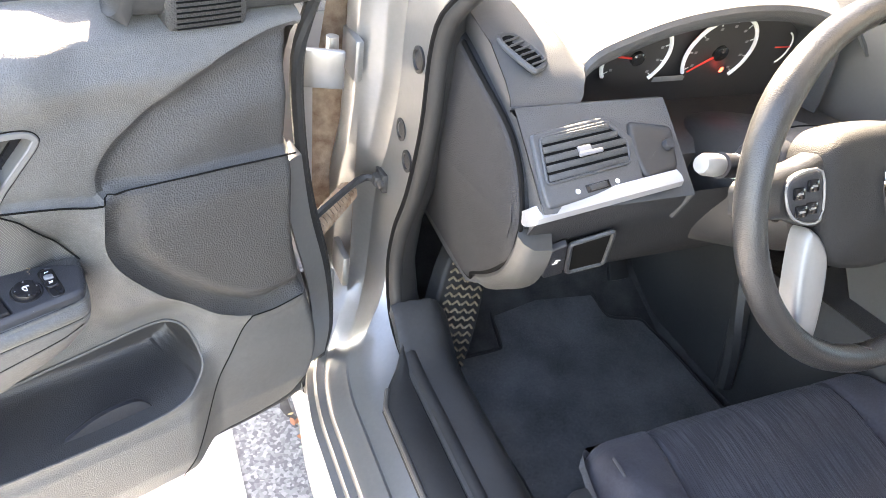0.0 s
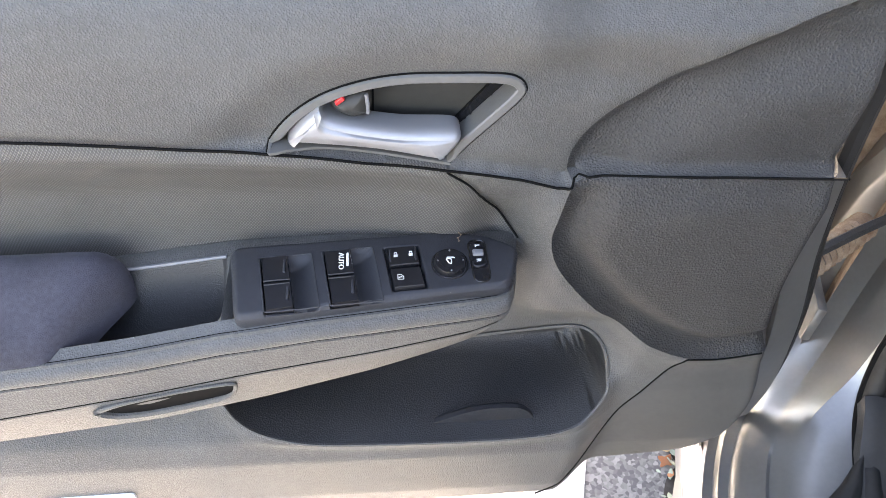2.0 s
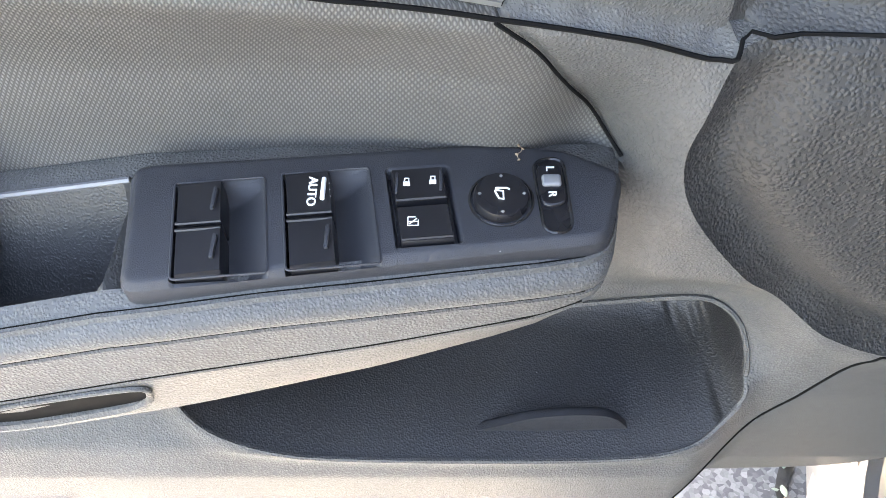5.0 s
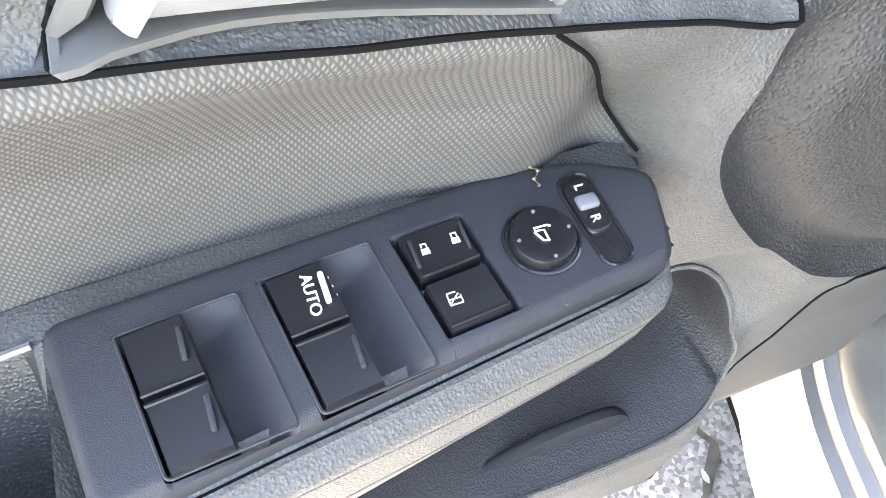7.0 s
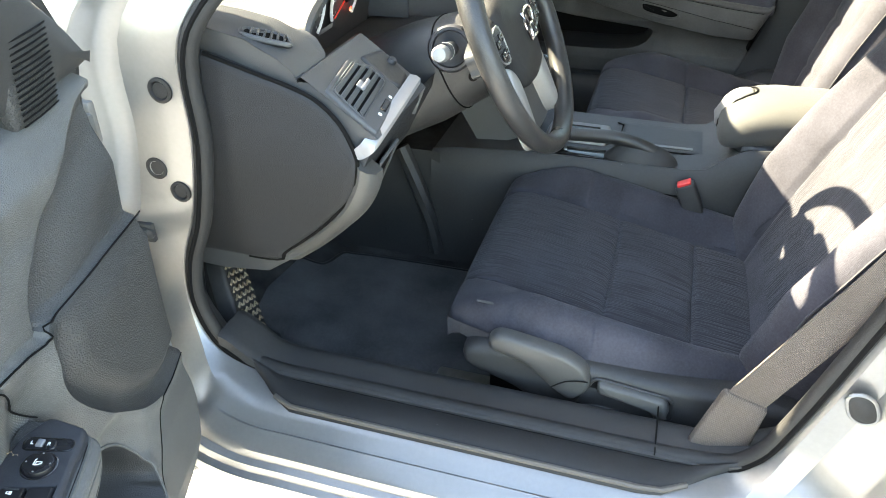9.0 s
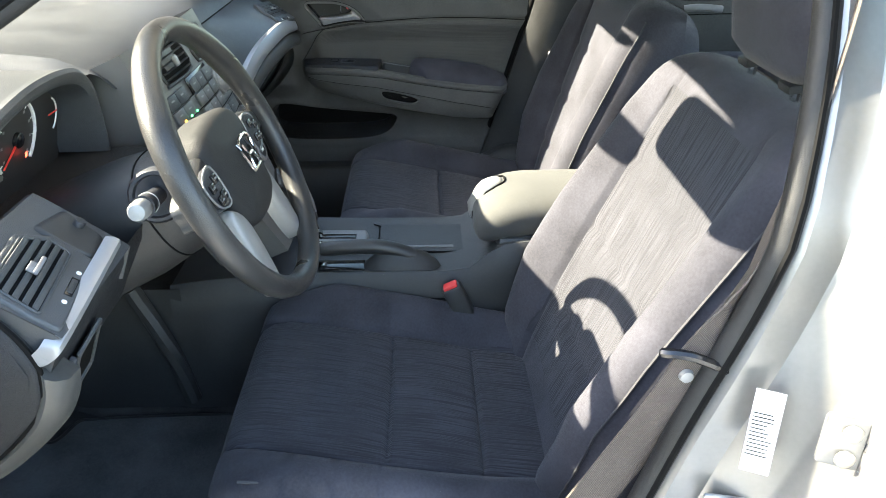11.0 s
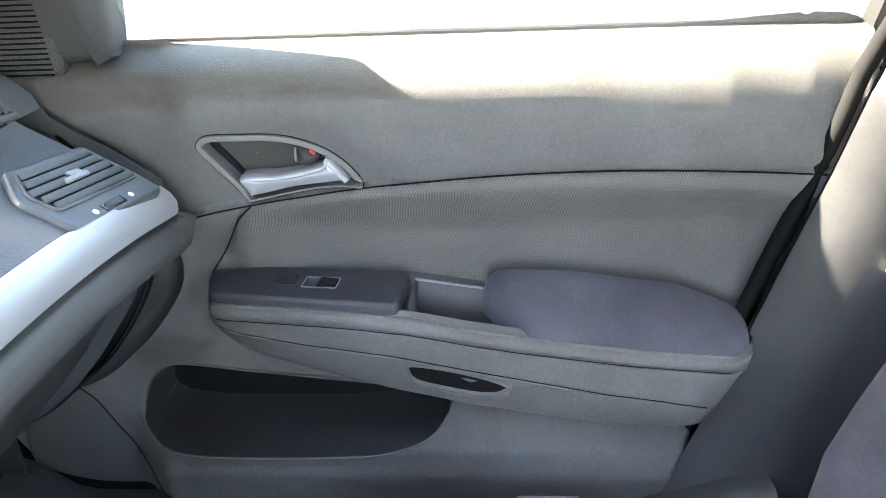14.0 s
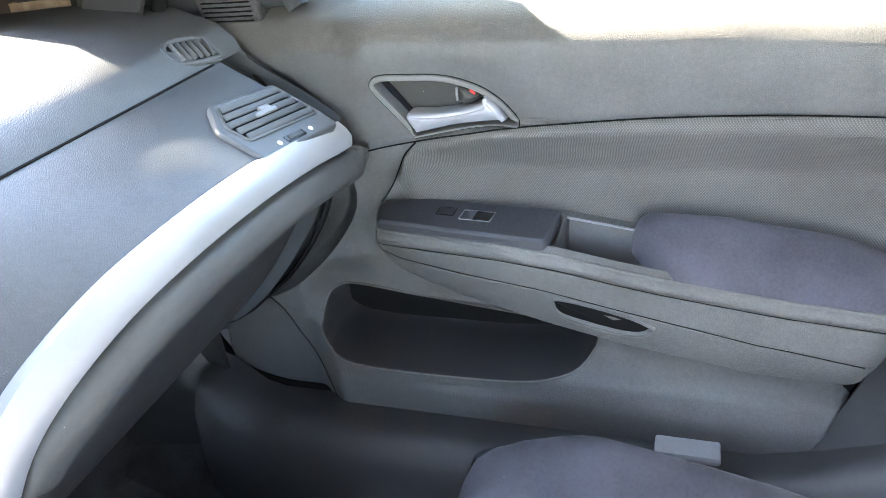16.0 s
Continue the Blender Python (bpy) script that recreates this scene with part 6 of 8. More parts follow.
part("knee_edge", loft([[(x - 0.002, y + 0.006, z + 0.004), (x - 0.005, y, z - 0.002), (x - 0.002, y - 0.008, z - 0.007), (x + 0.008, y - 0.016, z - 0.012), (x + 0.030, y - 0.018, z - 0.014), (x + 0.04, y + 0.01, z)] for x, y, z in knee]), LEVER_GREY, dash)
# open tray and switch under the band
def on_lower(a, b, c):
    """On the sloping knee panel: a across, b up, c proud of it."""
    return Vector((a, 0.0185 + 0.5 * (0.80 - b) - 0.894 * c, b - 0.447 * c))


tray = rounded([(-0.660, 0.779), (-0.613, 0.796), (-0.575, 0.710), (-0.623, 0.701)], 0.006)
# flat sheet, its near-black colour standing for the tray's shaded inside
part("coin_tray", pillow(tray, lambda a, b, c: on_lower(a, b, 0.0015), 0.0, 0.002), GAP_AND_SHADE, dash, "coin tray with its hollow coloured near-black")
part("tray_frame", tube([on_lower(a, b, 0.002) for a, b in tray], 0.0030, 6, True), DASH_TRIM, dash)
panel_loop = rounded([(-0.688, 0.766), (-0.665, 0.782), (-0.630, 0.703), (-0.655, 0.697)], 0.004)
trim_panel = part("trim_switch", pillow(panel_loop, lambda a, b, c: on_lower(a, b, c), 0.004, 0.002, 0.0, 0.004), SWITCH_BLACK, dash)
for k in range(3):
    part("white_symbol", block((0.007 - 0.002 * (k == 1), 0.0006, 0.0012), Matrix.Translation(on_lower(-0.660, 0.738 + 0.004 * k, 0.0045)) @ pose(0, 0, 0, -27, 0, 0), 0.0002), WHITE_INK, trim_panel)
dim = rounded([(-0.598, 0.868), (-0.594, 0.896), (-0.536, 0.890), (-0.546, 0.858), (-0.590, 0.854)], 0.008)
part("dimmer_panel", pillow(dim, lambda a, b, c: Vector((a, 0.004 + (b - 0.842) / 0.72 - 0.584 * c, b + 0.812 * c)), 0.006, 0.005, 0.0, 0.01), DARK_PLASTIC, dash)
part("dimmer_knob", lathe([(0.0065, 0), (0.0065, 0.006), (0.0052, 0.008), (0.0005, 0.008)], framed((-0.553, 0.048, 0.8800), (1, 0, 0), (0, 0.812, 0.584))), SWITCH_BLACK, dash)

# ---- instrument cluster ----
cluster = thing("instrument_cluster", (-0.42, 0.19, 0.86), "dark instrument cluster with white-ringed dials and red needles", "instrument cluster")
rings = []
for y, grow, drop in ((0.150, 0.003, -0.002), (0.141, 0.003, -0.001), (0.136, 0.000, -0.003), (0.136, -0.004, -0.006), (0.142, -0.008, -0.010), (0.21, -0.014, -0.016)):
    rings.append([(-0.42 + (x + 0.42) * (1 + grow * 4), y, z + (grow + drop) * float(step(0.88, 0.96, z))) for x, z in HOOD])
part("hood", loft(rings, closed=False), DASH_TRIM, cluster)
part("face_plate", loft([[(x, 0.196 - 0.25 * (z - 0.92), z) for x in np.linspace(-0.612 + e, -0.230 - e, 8)] for z, e in ((0.84, 0.0), (0.90, 0.0), (0.935, 0.012), (0.955, 0.04), (0.968, 0.08), (0.978, 0.12))], closed=False), GAUGE_FACE, cluster)
part("lower_brow", loft([[(x, y, z) for x in np.linspace(-0.615, -0.21, 8)] for y, z in ((0.215, 0.842), (0.15, 0.848), (0.100, 0.852), (0.080, 0.845), (0.075, 0.80), (0.10, 0.74))], closed=False), DARK_PLASTIC, cluster)


def dial(x, z, r, start, sweep_deg, needle, ticks):
    m = framed((x, 0.190 - 0.25 * (z - 0.92), z), (1, 0, 0), (0, -0.24, 1))
    d = part("dial", lathe([(r * 0.99, 0.0), (r * 0.99, 0.003), (r * 0.86, 0.0032), (r * 0.3, 0.0032), (0.0005, 0.0034)], m, 40), GAUGE_FACE, cluster)
    arc = [m @ Vector((r * math.cos(a), r * math.sin(a), 0.004)) for a in (radians(start - sweep_deg * k / 40) for k in range(41))]
    part("dial_ring", tube(arc, 0.0026, 8), WHITE_INK, d)
    for k in range(ticks + 1):
        a = radians(start - (sweep_deg - 10) * k / ticks - 5)
        part("dial_tick", block((0.0055, 0.0011, 0.0006), m @ pose(r * 0.89 * math.cos(a), r * 0.89 * math.sin(a), 0.0042, 0, 0, math.degrees(a)), 0), WHITE_INK, d)
        part("dial_figure", block((0.0040, 0.0034, 0.0005), m @ pose(r * 0.74 * math.cos(a), r * 0.74 * math.sin(a), 0.0042), 0), GREY_SILVER, d)
    a = radians(needle)
    part("needle", loft([[m @ (Vector((q * math.cos(a) - s * math.sin(a), q * math.sin(a) + s * math.cos(a), h))) for s, h in ((-w, 0.006), (w, 0.006), (w, 0.008), (-w, 0.008))] for q, w in ((-0.006, 0.0012), (r * 0.92, 0.0006))]), RED_GLOW, d)
    part("needle_hub", lathe([(r * 0.2, 0.004), (r * 0.2, 0.009), (r * 0.15, 0.011), (0.0005, 0.011)], m), GLOSS_BLACK, d)


dial(-0.512, 0.921, 0.047, 215, 260, 172, 8)
dial(-0.384, 0.923, 0.052, 215, 260, 214, 8)
small = framed((-0.290, 0.187, 0.925), (1, 0, 0), (0, -0.24, 1))
part("fuel_arc", tube([small @ Vector((0.022 * math.cos(a), 0.026 * math.sin(a), 0.004)) for a in np.linspace(-1.0, 1.2, 14)], 0.0012, 6), WHITE_INK, cluster)
part("needle", block((0.026, 0.0016, 0.001), small @ pose(0.006, 0.004, 0.006), 0), RED_GLOW, cluster)
part("warning_lamp", block((0.006, 0.006, 0.001), framed((-0.449, 0.184, 0.955), (1, 0, 0), (0, -0.24, 1)), 0.0005), RED_LED, cluster)
part("warning_lamp", block((0.005, 0.007, 0.001), framed((-0.372, 0.184, 0.898), (1, 0, 0), (0, -0.24, 1)), 0.0005), RED_LED, cluster)
part("mileage_display", block((0.050, 0.008, 0.001), framed((-0.443, 0.196, 0.884), (1, 0, 0), (0, -0.24, 1)), 0.0005), GREY_SILVER, cluster)

# ---- steering column and wheel ----
WHEEL = framed((-0.388, -0.098, 0.895), (1, 0, 0), (0, 0.42, 0.91))  # local z faces the driver


def at_wheel(x, y, z=0.0):
    return WHEEL @ Vector((x, y, z))


column = thing("steering_column", (-0.39, 0.10, 0.80), "charcoal steering column shroud with control stalks", "steering column")
col_rings = []
for d, w, h in ((0.035, 0.040, 0.045), (0.045, 0.066, 0.068), (0.10, 0.078, 0.078), (0.16, 0.090, 0.088), (0.24, 0.096, 0.092), (0.32, 0.098, 0.095)):
    col_rings.append([at_wheel(w * math.copysign(abs(math.cos(a)) ** 0.8, math.cos(a)), -0.006 + h * math.copysign(abs(math.sin(a)) ** 0.8, math.sin(a)) * (0.8 if math.sin(a) > 0 else 1.0), -d) for a in (2 * math.pi * k / 28 for k in range(28))])
part("shroud", loft(col_rings), DARK_PLASTIC, column, sharp=55)
part("shroud_joint", tube([at_wheel(w * math.copysign(abs(math.cos(a)) ** 0.8, math.cos(a)) * 1.004, -0.006 + 0.080 * math.copysign(abs(math.sin(a)) ** 0.8, math.sin(a)) * (0.8 if math.sin(a) > 0 else 1.0), -0.112) for w in (0.080,) for a in (2 * math.pi * k / 40 for k in range(40))], 0.0014, 6, True), GAP_AND_SHADE, column)
stalk_base = at_wheel(-0.085, 0.022, -0.080)
tip = Vector((-0.578, -0.030, 0.906))
way = (tip - stalk_base).normalized()
sm = framed(stalk_base, way.cross(Vector((0, 0, 1))), Vector((0, 0, 1)))
sm = Matrix.Translation(stalk_base) @ way.to_track_quat("Z", "Y").to_matrix().to_4x4()
length = (tip - stalk_base).length
light_stalk = part("light_stalk", lathe([(0.011, -0.02), (0.011, length * 0.35), (0.0125, length * 0.40), (0.0125, length * 0.70), (0.0135, length * 0.72)], sm), SWITCH_BLACK, column)
part("stalk_end", lathe([(0.0112, length * 0.74), (0.0118, length * 0.78), (0.0114, length * 0.94), (0.0090, length * 1.0), (0.0005, length * 1.01)], sm), GREY_SILVER, light_stalk)
part("stalk_mark", lathe([(0.0128, length * 0.48), (0.0130, length * 0.49), (0.0128, length * 0.50)], sm), WHITE_INK, light_stalk)
part("stalk_collar", lathe([(0.034, -0.016), (0.034, 0.006), (0.031, 0.010), (0.027, 0.010), (0.025, 0.004), (0.014, 0.001)], sm), SWITCH_BLACK, column)
r_base, r_tip = at_wheel(0.07, 0.022, -0.075), at_wheel(0.175, 0.025, -0.055)
rm = Matrix.Translation(r_base) @ (r_tip - r_base).to_track_quat("Z", "Y").to_matrix().to_4x4()
rl = (r_tip - r_base).length
wiper = part("wiper_stalk", lathe([(0.010, 0), (0.011, rl * 0.5), (0.014, rl * 0.55), (0.0145, rl * 0.95), (0.010, rl), (0.0005, rl)], rm), SWITCH_BLACK, column)
part("stalk_mark", lathe([(0.0125, rl * 0.44), (0.0127, rl * 0.46), (0.0125, rl * 0.48)], rm), WHITE_INK, wiper)
part("key_cylinder", lathe([(0.018, 0), (0.018, 0.012), (0.013, 0.015), (0.0005, 0.014)], framed((-0.315, -0.002, 0.815), (0, 1, 0), (0, 0.4, 0.9))), GLOSS_BLACK, column)
part("shroud_screw", lathe([(0.007, 0), (0.007, 0.002), (0.0005, 0.001)], framed(at_wheel(-0.072, -0.030, -0.07), (0, 0, 1), (0, 1, 0))), GAP_AND_SHADE, column)

wheel = thing("steering_wheel", tuple(at_wheel(0, 0, -0.04)), "worn black steering wheel with silver spoke trim", "steering wheel")
rim = [at_wheel(0.181 * math.cos(a), 0.181 * math.sin(a)) for a in (2 * math.pi * k / 72 for k in range(72))]
bulge = [0.0148 + 0.0018 * sum(math.exp(-((((k * 5 - c + 180) % 360 - 180) / 16) ** 2)) for c in (35, 145)) for k in range(72)]
part("rim", tube(rim, bulge, 14, True, 1.12, up=tuple(at_wheel(0, 0, 1) - at_wheel(0, 0, 0))), WHEEL_LEATHER, wheel, "worn black rubber rim")
pad_loop = curve([(-0.086, 0.030), (-0.070, 0.058), (-0.030, 0.066), (0.030, 0.066), (0.070, 0.058), (0.086, 0.030), (0.078, -0.030), (0.060, -0.072), (0.0, -0.084), (-0.060, -0.072), (-0.078, -0.030)], 5, True)
part("airbag_cover", pillow(pad_loop, lambda a, b, c: at_wheel(a, b, c - 0.015), 0.020, 0.020, 0.012, 0.035), AIRBAG_COVER, wheel)
for s in (-1, 1):
    spoke = curve([(0.070 * s, 0.040), (0.110 * s, 0.036), (0.172 * s, 0.022), (0.176 * s, 0.0), (0.172 * s, -0.012), (0.120 * s, -0.020), (0.072 * s, -0.028)], 4, True)
    part("side_spoke", pillow(spoke, lambda a, b, c: at_wheel(a, b, c - 0.020), 0.014, 0.010, 0.002, 0.012), WHEEL_LEATHER, wheel)
    keys = curve([(0.090 * s, 0.028), (0.128 * s, 0.026), (0.136 * s, 0.008), (0.122 * s, -0.016), (0.088 * s, -0.020)], 4, True)
    sw = part("switch_pod", pillow(keys, lambda a, b, c: at_wheel(a, b, c - 0.008), 0.008, 0.005, 0.001), SWITCH_BLACK, wheel)
    for a, b in ((0.104, 0.016), (0.122, 0.010), (0.104, -0.006), (0.118, -0.008)):
        part("spoke_button", block((0.014, 0.012, 0.004), WHEEL @ pose(a * s, b, 0.002), 0.002), GLOSS_BLACK, sw)
        part("button_mark", block((0.007, 0.002, 0.0004), WHEEL @ pose(a * s, b, 0.0043), 0), GREY_SILVER, sw)
    part("spoke_rim", tube([at_wheel(a, b, -0.001) for a, b in keys], 0.0014, 6, True), GREY_SILVER, wheel)
    low = curve([(0.062 * s, -0.058), (0.090 * s, -0.030), (0.100 * s, -0.060), (0.104 * s, -0.110), (0.100 * s, -0.150), (0.078 * s, -0.160), (0.064 * s, -0.115)], 4, True)
    part("lower_spoke", pillow(low, lambda a, b, c: at_wheel(a, b, c - 0.020), 0.014, 0.008, 0.001, 0.01), GREY_SILVER, wheel, "silver-grey lower spoke trim")
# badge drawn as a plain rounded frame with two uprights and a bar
frame_loop = curve([(-0.024, 0.020), (0.024, 0.020), (0.019, -0.016), (0.014, -0.020), (-0.014, -0.020), (-0.019, -0.016)], 4, True)
badge = part("badge", tube([at_wheel(a, b + 0.002, 0.0185) for a, b in frame_loop], 0.0024, 8, True), CHROME, wheel, "chrome badge frame")
for s in (-1, 1):
    part("badge_bar", tube([at_wheel(0.015 * s, 0.019, 0.0185), at_wheel(0.009 * s, 0.002, 0.019), at_wheel(0.012 * s, -0.016, 0.0185)], [0.0034, 0.0026, 0.0034], 8), CHROME, badge)
part("badge_bar", tube([at_wheel(-0.009, 0.002, 0.019), at_wheel(0.009, 0.002, 0.019)], 0.0024, 8), CHROME, badge)

# ---- centre stack and console ----
stack = thing("centre_stack", (0.0, 0.06, 0.58), "grey-silver centre stack with audio and climate buttons", "centre stack")
STACK = framed((0.0, 0.035, 0.80), (1, 0, 0), (0, 0.40, 0.92))


def stack_face(x, y, bow=0.0):
    return STACK @ Vector((x, y, 0.03 * (1 - (x / 0.24) ** 2) + bow))


rows = []
for y in np.linspace(-0.24, 0.20, 14):
    w = float(np.interp(y, [-0.24, -0.1, 0.06, 0.20], [0.070, 0.112, 0.195, 0.200]))
    rows.append([STACK @ Vector((-w, y, -0.10))] + [stack_face(x, y) for x in np.linspace(-w, w, 15)] + [STACK @ Vector((w, y, -0.10))])
part("stack_body", loft(rows, closed=False), STACK_GREY, stack)
for s in (-1, 1):
    loop = curve([(0.022 * s, 0.125), (0.024 * s, 0.175), (0.030 * s, 0.180), (0.130 * s, 0.176), (0.136 * s, 0.170), (0.132 * s, 0.128), (0.126 * s, 0.122)], 3, True)
    vent = part("centre_vent", tube([stack_face(a, b, 0.001) for a, b in loop], 0.003, 6, True), DARK_PLASTIC, stack)
    # the centre duct's inner shade, likewise a flat near-black sheet
    part("vent_shade", pillow(loop, lambda a, b, c: stack_face(a, b, 0.001 + 0 * c), 0.0, 0.003), GAP_AND_SHADE, vent)
    for k in range(5):
        part("vent_slat", tube([stack_face(x, 0.131 + 0.0105 * k, 0.003) for x in np.linspace(0.026 * s, 0.132 * s, 6)], 0.0032, 6, flat=0.4), DARK_PLASTIC, vent)
    part("vent_tab", block((0.010, 0.018, 0.008), Matrix.Translation(stack_face(0.08 * s, 0.150, 0.008)) @ STACK.to_3x3().to_4x4(), 0.002), GREY_SILVER, vent)


def knob_on(x, y, r, name, tall=0.022):
    m = Matrix.Translation(stack_face(x, y, 0.0)) @ STACK.to_3x3().to_4x4() @ pose(0, 0, 0, 0, 16 * x / 0.2, 0)
    k = part(name, lathe([(r * 1.15, -0.004), (r * 1.15, 0.004), (r, 0.006), (r * 0.96, tall), (r * 0.84, tall + 0.002)], m), GREY_SILVER, stack)
    face = part("knob_face", lathe([(r * 0.70, tall - 0.002), (r * 0.66, tall + 0.0028), (0.0005, tall + 0.0022)], m), KEY_BLACK if tall > 0.03 else GREY_TRIM, k)
    part("knob_ring", lathe([(r * 0.84, tall + 0.001), (r * 0.82, tall + 0.003), (r * 0.70, tall + 0.003), (r * 0.68, tall)], m), GREY_SILVER, k)
    if tall > 0.03:
        for q in (-1, 0, 1):
            part("knob_mark", block((0.0030, 0.011, 0.0005), m @ pose(0.0052 * q, 0, tall + 0.0032), 0), WHITE_INK, face)


knob_on(0.064, 0.072, 0.021, "audio_knob", 0.026)
knob_on(-0.150, 0.020, 0.022, "climate_knob", 0.018)
knob_on(-0.004, -0.010, 0.014, "tuning_knob", 0.016)
knob_on(-0.012, -0.056, 0.024, "selector_knob", 0.031)
for j, y in enumerate((0.10, 0.075, 0.050, 0.022, -0.004, -0.030, -0.056, -0.085, -0.112)):
    xs = [-0.185, -0.150, -0.115, -0.055, -0.02, 0.02, 0.055, 0.135, 0.175]
    for x in xs:
        if (abs(x - 0.064) < 0.038 and y > 0.04) or (abs(x + 0.008) < 0.035 and -0.09 < y < 0.01) or (x < -0.10 and 0.0 < y < 0.06) or abs(x) > float(np.interp(y, [-0.12, -0.1, 0.06, 0.12], [0.085, 0.090, 0.176, 0.180])) or (x > 0.03 and y < -0.06):
            continue
        m = Matrix.Translation(stack_face(x, y, 0.0015)) @ STACK.to_3x3().to_4x4() @ pose(0, 0, 0, 0, 14 * x / 0.2, 0)
        b = part("stack_button", block((0.0335, 0.0225, 0.006), m, 0.0015), STACK_GREY if j % 3 else DASH_TRIM, stack)
        part("button_mark", block((0.010, 0.0025, 0.0005), m @ pose(0, 0.002, 0.0033), 0), GREY_SILVER, b)
for y in (0.0885, 0.0625, 0.036, 0.009, -0.017, -0.043, -0.0705, -0.0985):
    w = float(np.interp(y, [-0.24, -0.1, 0.06, 0.20], [0.070, 0.112, 0.195, 0.200])) - 0.004
    part("row_gap", tube([stack_face(x, y, 0.0006) for x in np.linspace(-w, w, 15)], 0.0008, 6), GAP_AND_SHADE, stack)
for k, mat in enumerate((GREEN_LED, GREEN_LED, ORANGE_LED)):
    part("indicator", block((0.004, 0.003, 0.002), Matrix.Translation(stack_face(-0.100 - 0.024 * k, 0.066, 0.005)) @ STACK.to_3x3().to_4x4(), 0), mat, stack)
part("audio_display", block((0.115, 0.028, 0.004), Matrix.Translation(stack_face(-0.02, 0.104, 0.0)) @ STACK.to_3x3().to_4x4(), 0.003), GLOSS_BLACK, stack)

console = thing("centre_console", (0.0, -0.25, 0.30), "charcoal centre console with lidded tray", "console")
TOP = 0.566
rings = []
for y, w, up in ((0.12, 0.150, -0.010), (0.05, 0.146, -0.002), (-0.05, 0.135, 0.0), (-0.20, 0.128, 0.0), (-0.38, 0.126, 0.0), (-0.425, 0.126, 0.006), (-0.46, 0.124, 0.035), (-0.49, 0.122, 0.052), (-0.53, 0.120, 0.056), (-0.80, 0.115, 0.056)):
    z = TOP + up
    rings.append([(-w - 0.02, y, 0.30), (-w - 0.008, y, z - 0.06), (-w, y, z - 0.012), (-w + 0.010, y, z + 0.003), (-w + 0.022, y, z - 0.001), (0, y, z - 0.001 - 0.035 * (up > 0.03)), (w - 0.022, y, z - 0.001), (w - 0.010, y, z + 0.003), (w, y, z - 0.012), (w + 0.008, y, z - 0.06), (w + 0.02, y, 0.30)])
part("console_top", loft([r[3:8] for r in rings], closed=False), DASH_TRIM, console, sharp=50)
for cut in (slice(0, 4), slice(7, 11)):
    part("console_side", loft([r[cut] for r in rings], closed=False), DARK_PLASTIC, console, "black console side", sharp=50)
lid_loop = curve([(-0.030, -0.252), (-0.030, -0.252), (0.085, -0.252), (0.085, -0.252), (0.085, -0.425), (0.085, -0.425), (-0.034, -0.425), (-0.034, -0.425), (-0.036, -0.34)], 3, True)
lid = part("tray_lid", pillow(lid_loop, lambda a, b, c: Vector((a, b, TOP + c - 0.002)), 0.006, 0.003, 0.001), DASH_TRIM, console)
part("lid_gap", tube([(a, b, TOP + 0.0005) for a, b in lid_loop], 0.002, 6, True), GAP_AND_SHADE, console)
part("lid_grip", block((0.006, 0.11, 0.004), pose(-0.022, -0.345, TOP + 0.006, 0, 0, 1), 0.002), GREY_SILVER, lid)
part("side_panel_line", tube([(-0.137, y, TOP - 0.045) for y in np.linspace(0.05, -0.42, 10)], 0.0015, 6), GAP_AND_SHADE, console)
tunnel = [[(-0.165, y, 0.30), (-0.158, y, 0.42), (-0.150, y, z)] for y, z in ((0.60, 0.60), (0.25, 0.555), (0.10, 0.556))]
part("tunnel_side", loft(tunnel, closed=False), DARK_PLASTIC, console)
part("tunnel_brace", tube(curve([(-0.165, 0.18, 0.565), (-0.172, 0.15, 0.50), (-0.178, 0.12, 0.42), (-0.180, 0.10, 0.33)], 4), 0.016, 8), DARK_PLASTIC, console)

rest = thing("console_armrest", (0.0, -0.60, 0.64), "grey cloth console armrest with plastic latch", "armrest")
rings = []
for y, w, z0, z1 in ((-0.438, 0.050, 0.616, 0.640), (-0.441, 0.068, 0.608, 0.650), (-0.446, 0.080, 0.602, 0.658), (-0.454, 0.087, 0.599, 0.666), (-0.467, 0.092, 0.598, 0.676), (-0.485, 0.095, 0.600, 0.686), (-0.508, 0.097, 0.606, 0.693), (-0.54, 0.098, 0.612, 0.697), (-0.62, 0.098, 0.616, 0.698), (-0.75, 0.096, 0.620, 0.698), (-0.78, 0.090, 0.625, 0.692), (-0.795, 0.075, 0.635, 0.680)):
    mid, h = (z0 + z1) / 2, (z1 - z0) / 2
    rings.append([(0.004 + w * math.copysign(abs(math.cos(a)) ** 0.55, math.cos(a)), y, mid + h * math.copysign(abs(math.sin(a)) ** 0.75, math.sin(a))) for a in (2 * math.pi * k / 40 for k in range(40))])
part("cushion", loft(rings), CREAM_TRIM, rest, sharp=70)
nose = lambda z: float(np.interp(z, [0.60, 0.640, 0.650, 0.658, 0.666, 0.676, 0.686, 0.693], [-0.440, -0.438, -0.441, -0.446, -0.454, -0.467, -0.485, -0.508]))
latch = rounded([(0.004, 0.616), (0.006, 0.6895), (0.056, 0.6895), (0.060, 0.616)], 0.016)
part("latch", pillow(latch, lambda a, b, c: Vector((a, nose(b) + 0.8 * c, b + 0.7 * c * float(step(0.640, 0.675, b)))), 0.009, 0.008, 0.002, 0.006), GREY_SILVER, rest, "pale plastic latch")
part("latch_gap", tube([(a, nose(b) + 0.0005, b + 0.001) for a, b in inset(np.array(latch), -0.0015)], 0.0020, 6, True), GAP_AND_SHADE, rest)
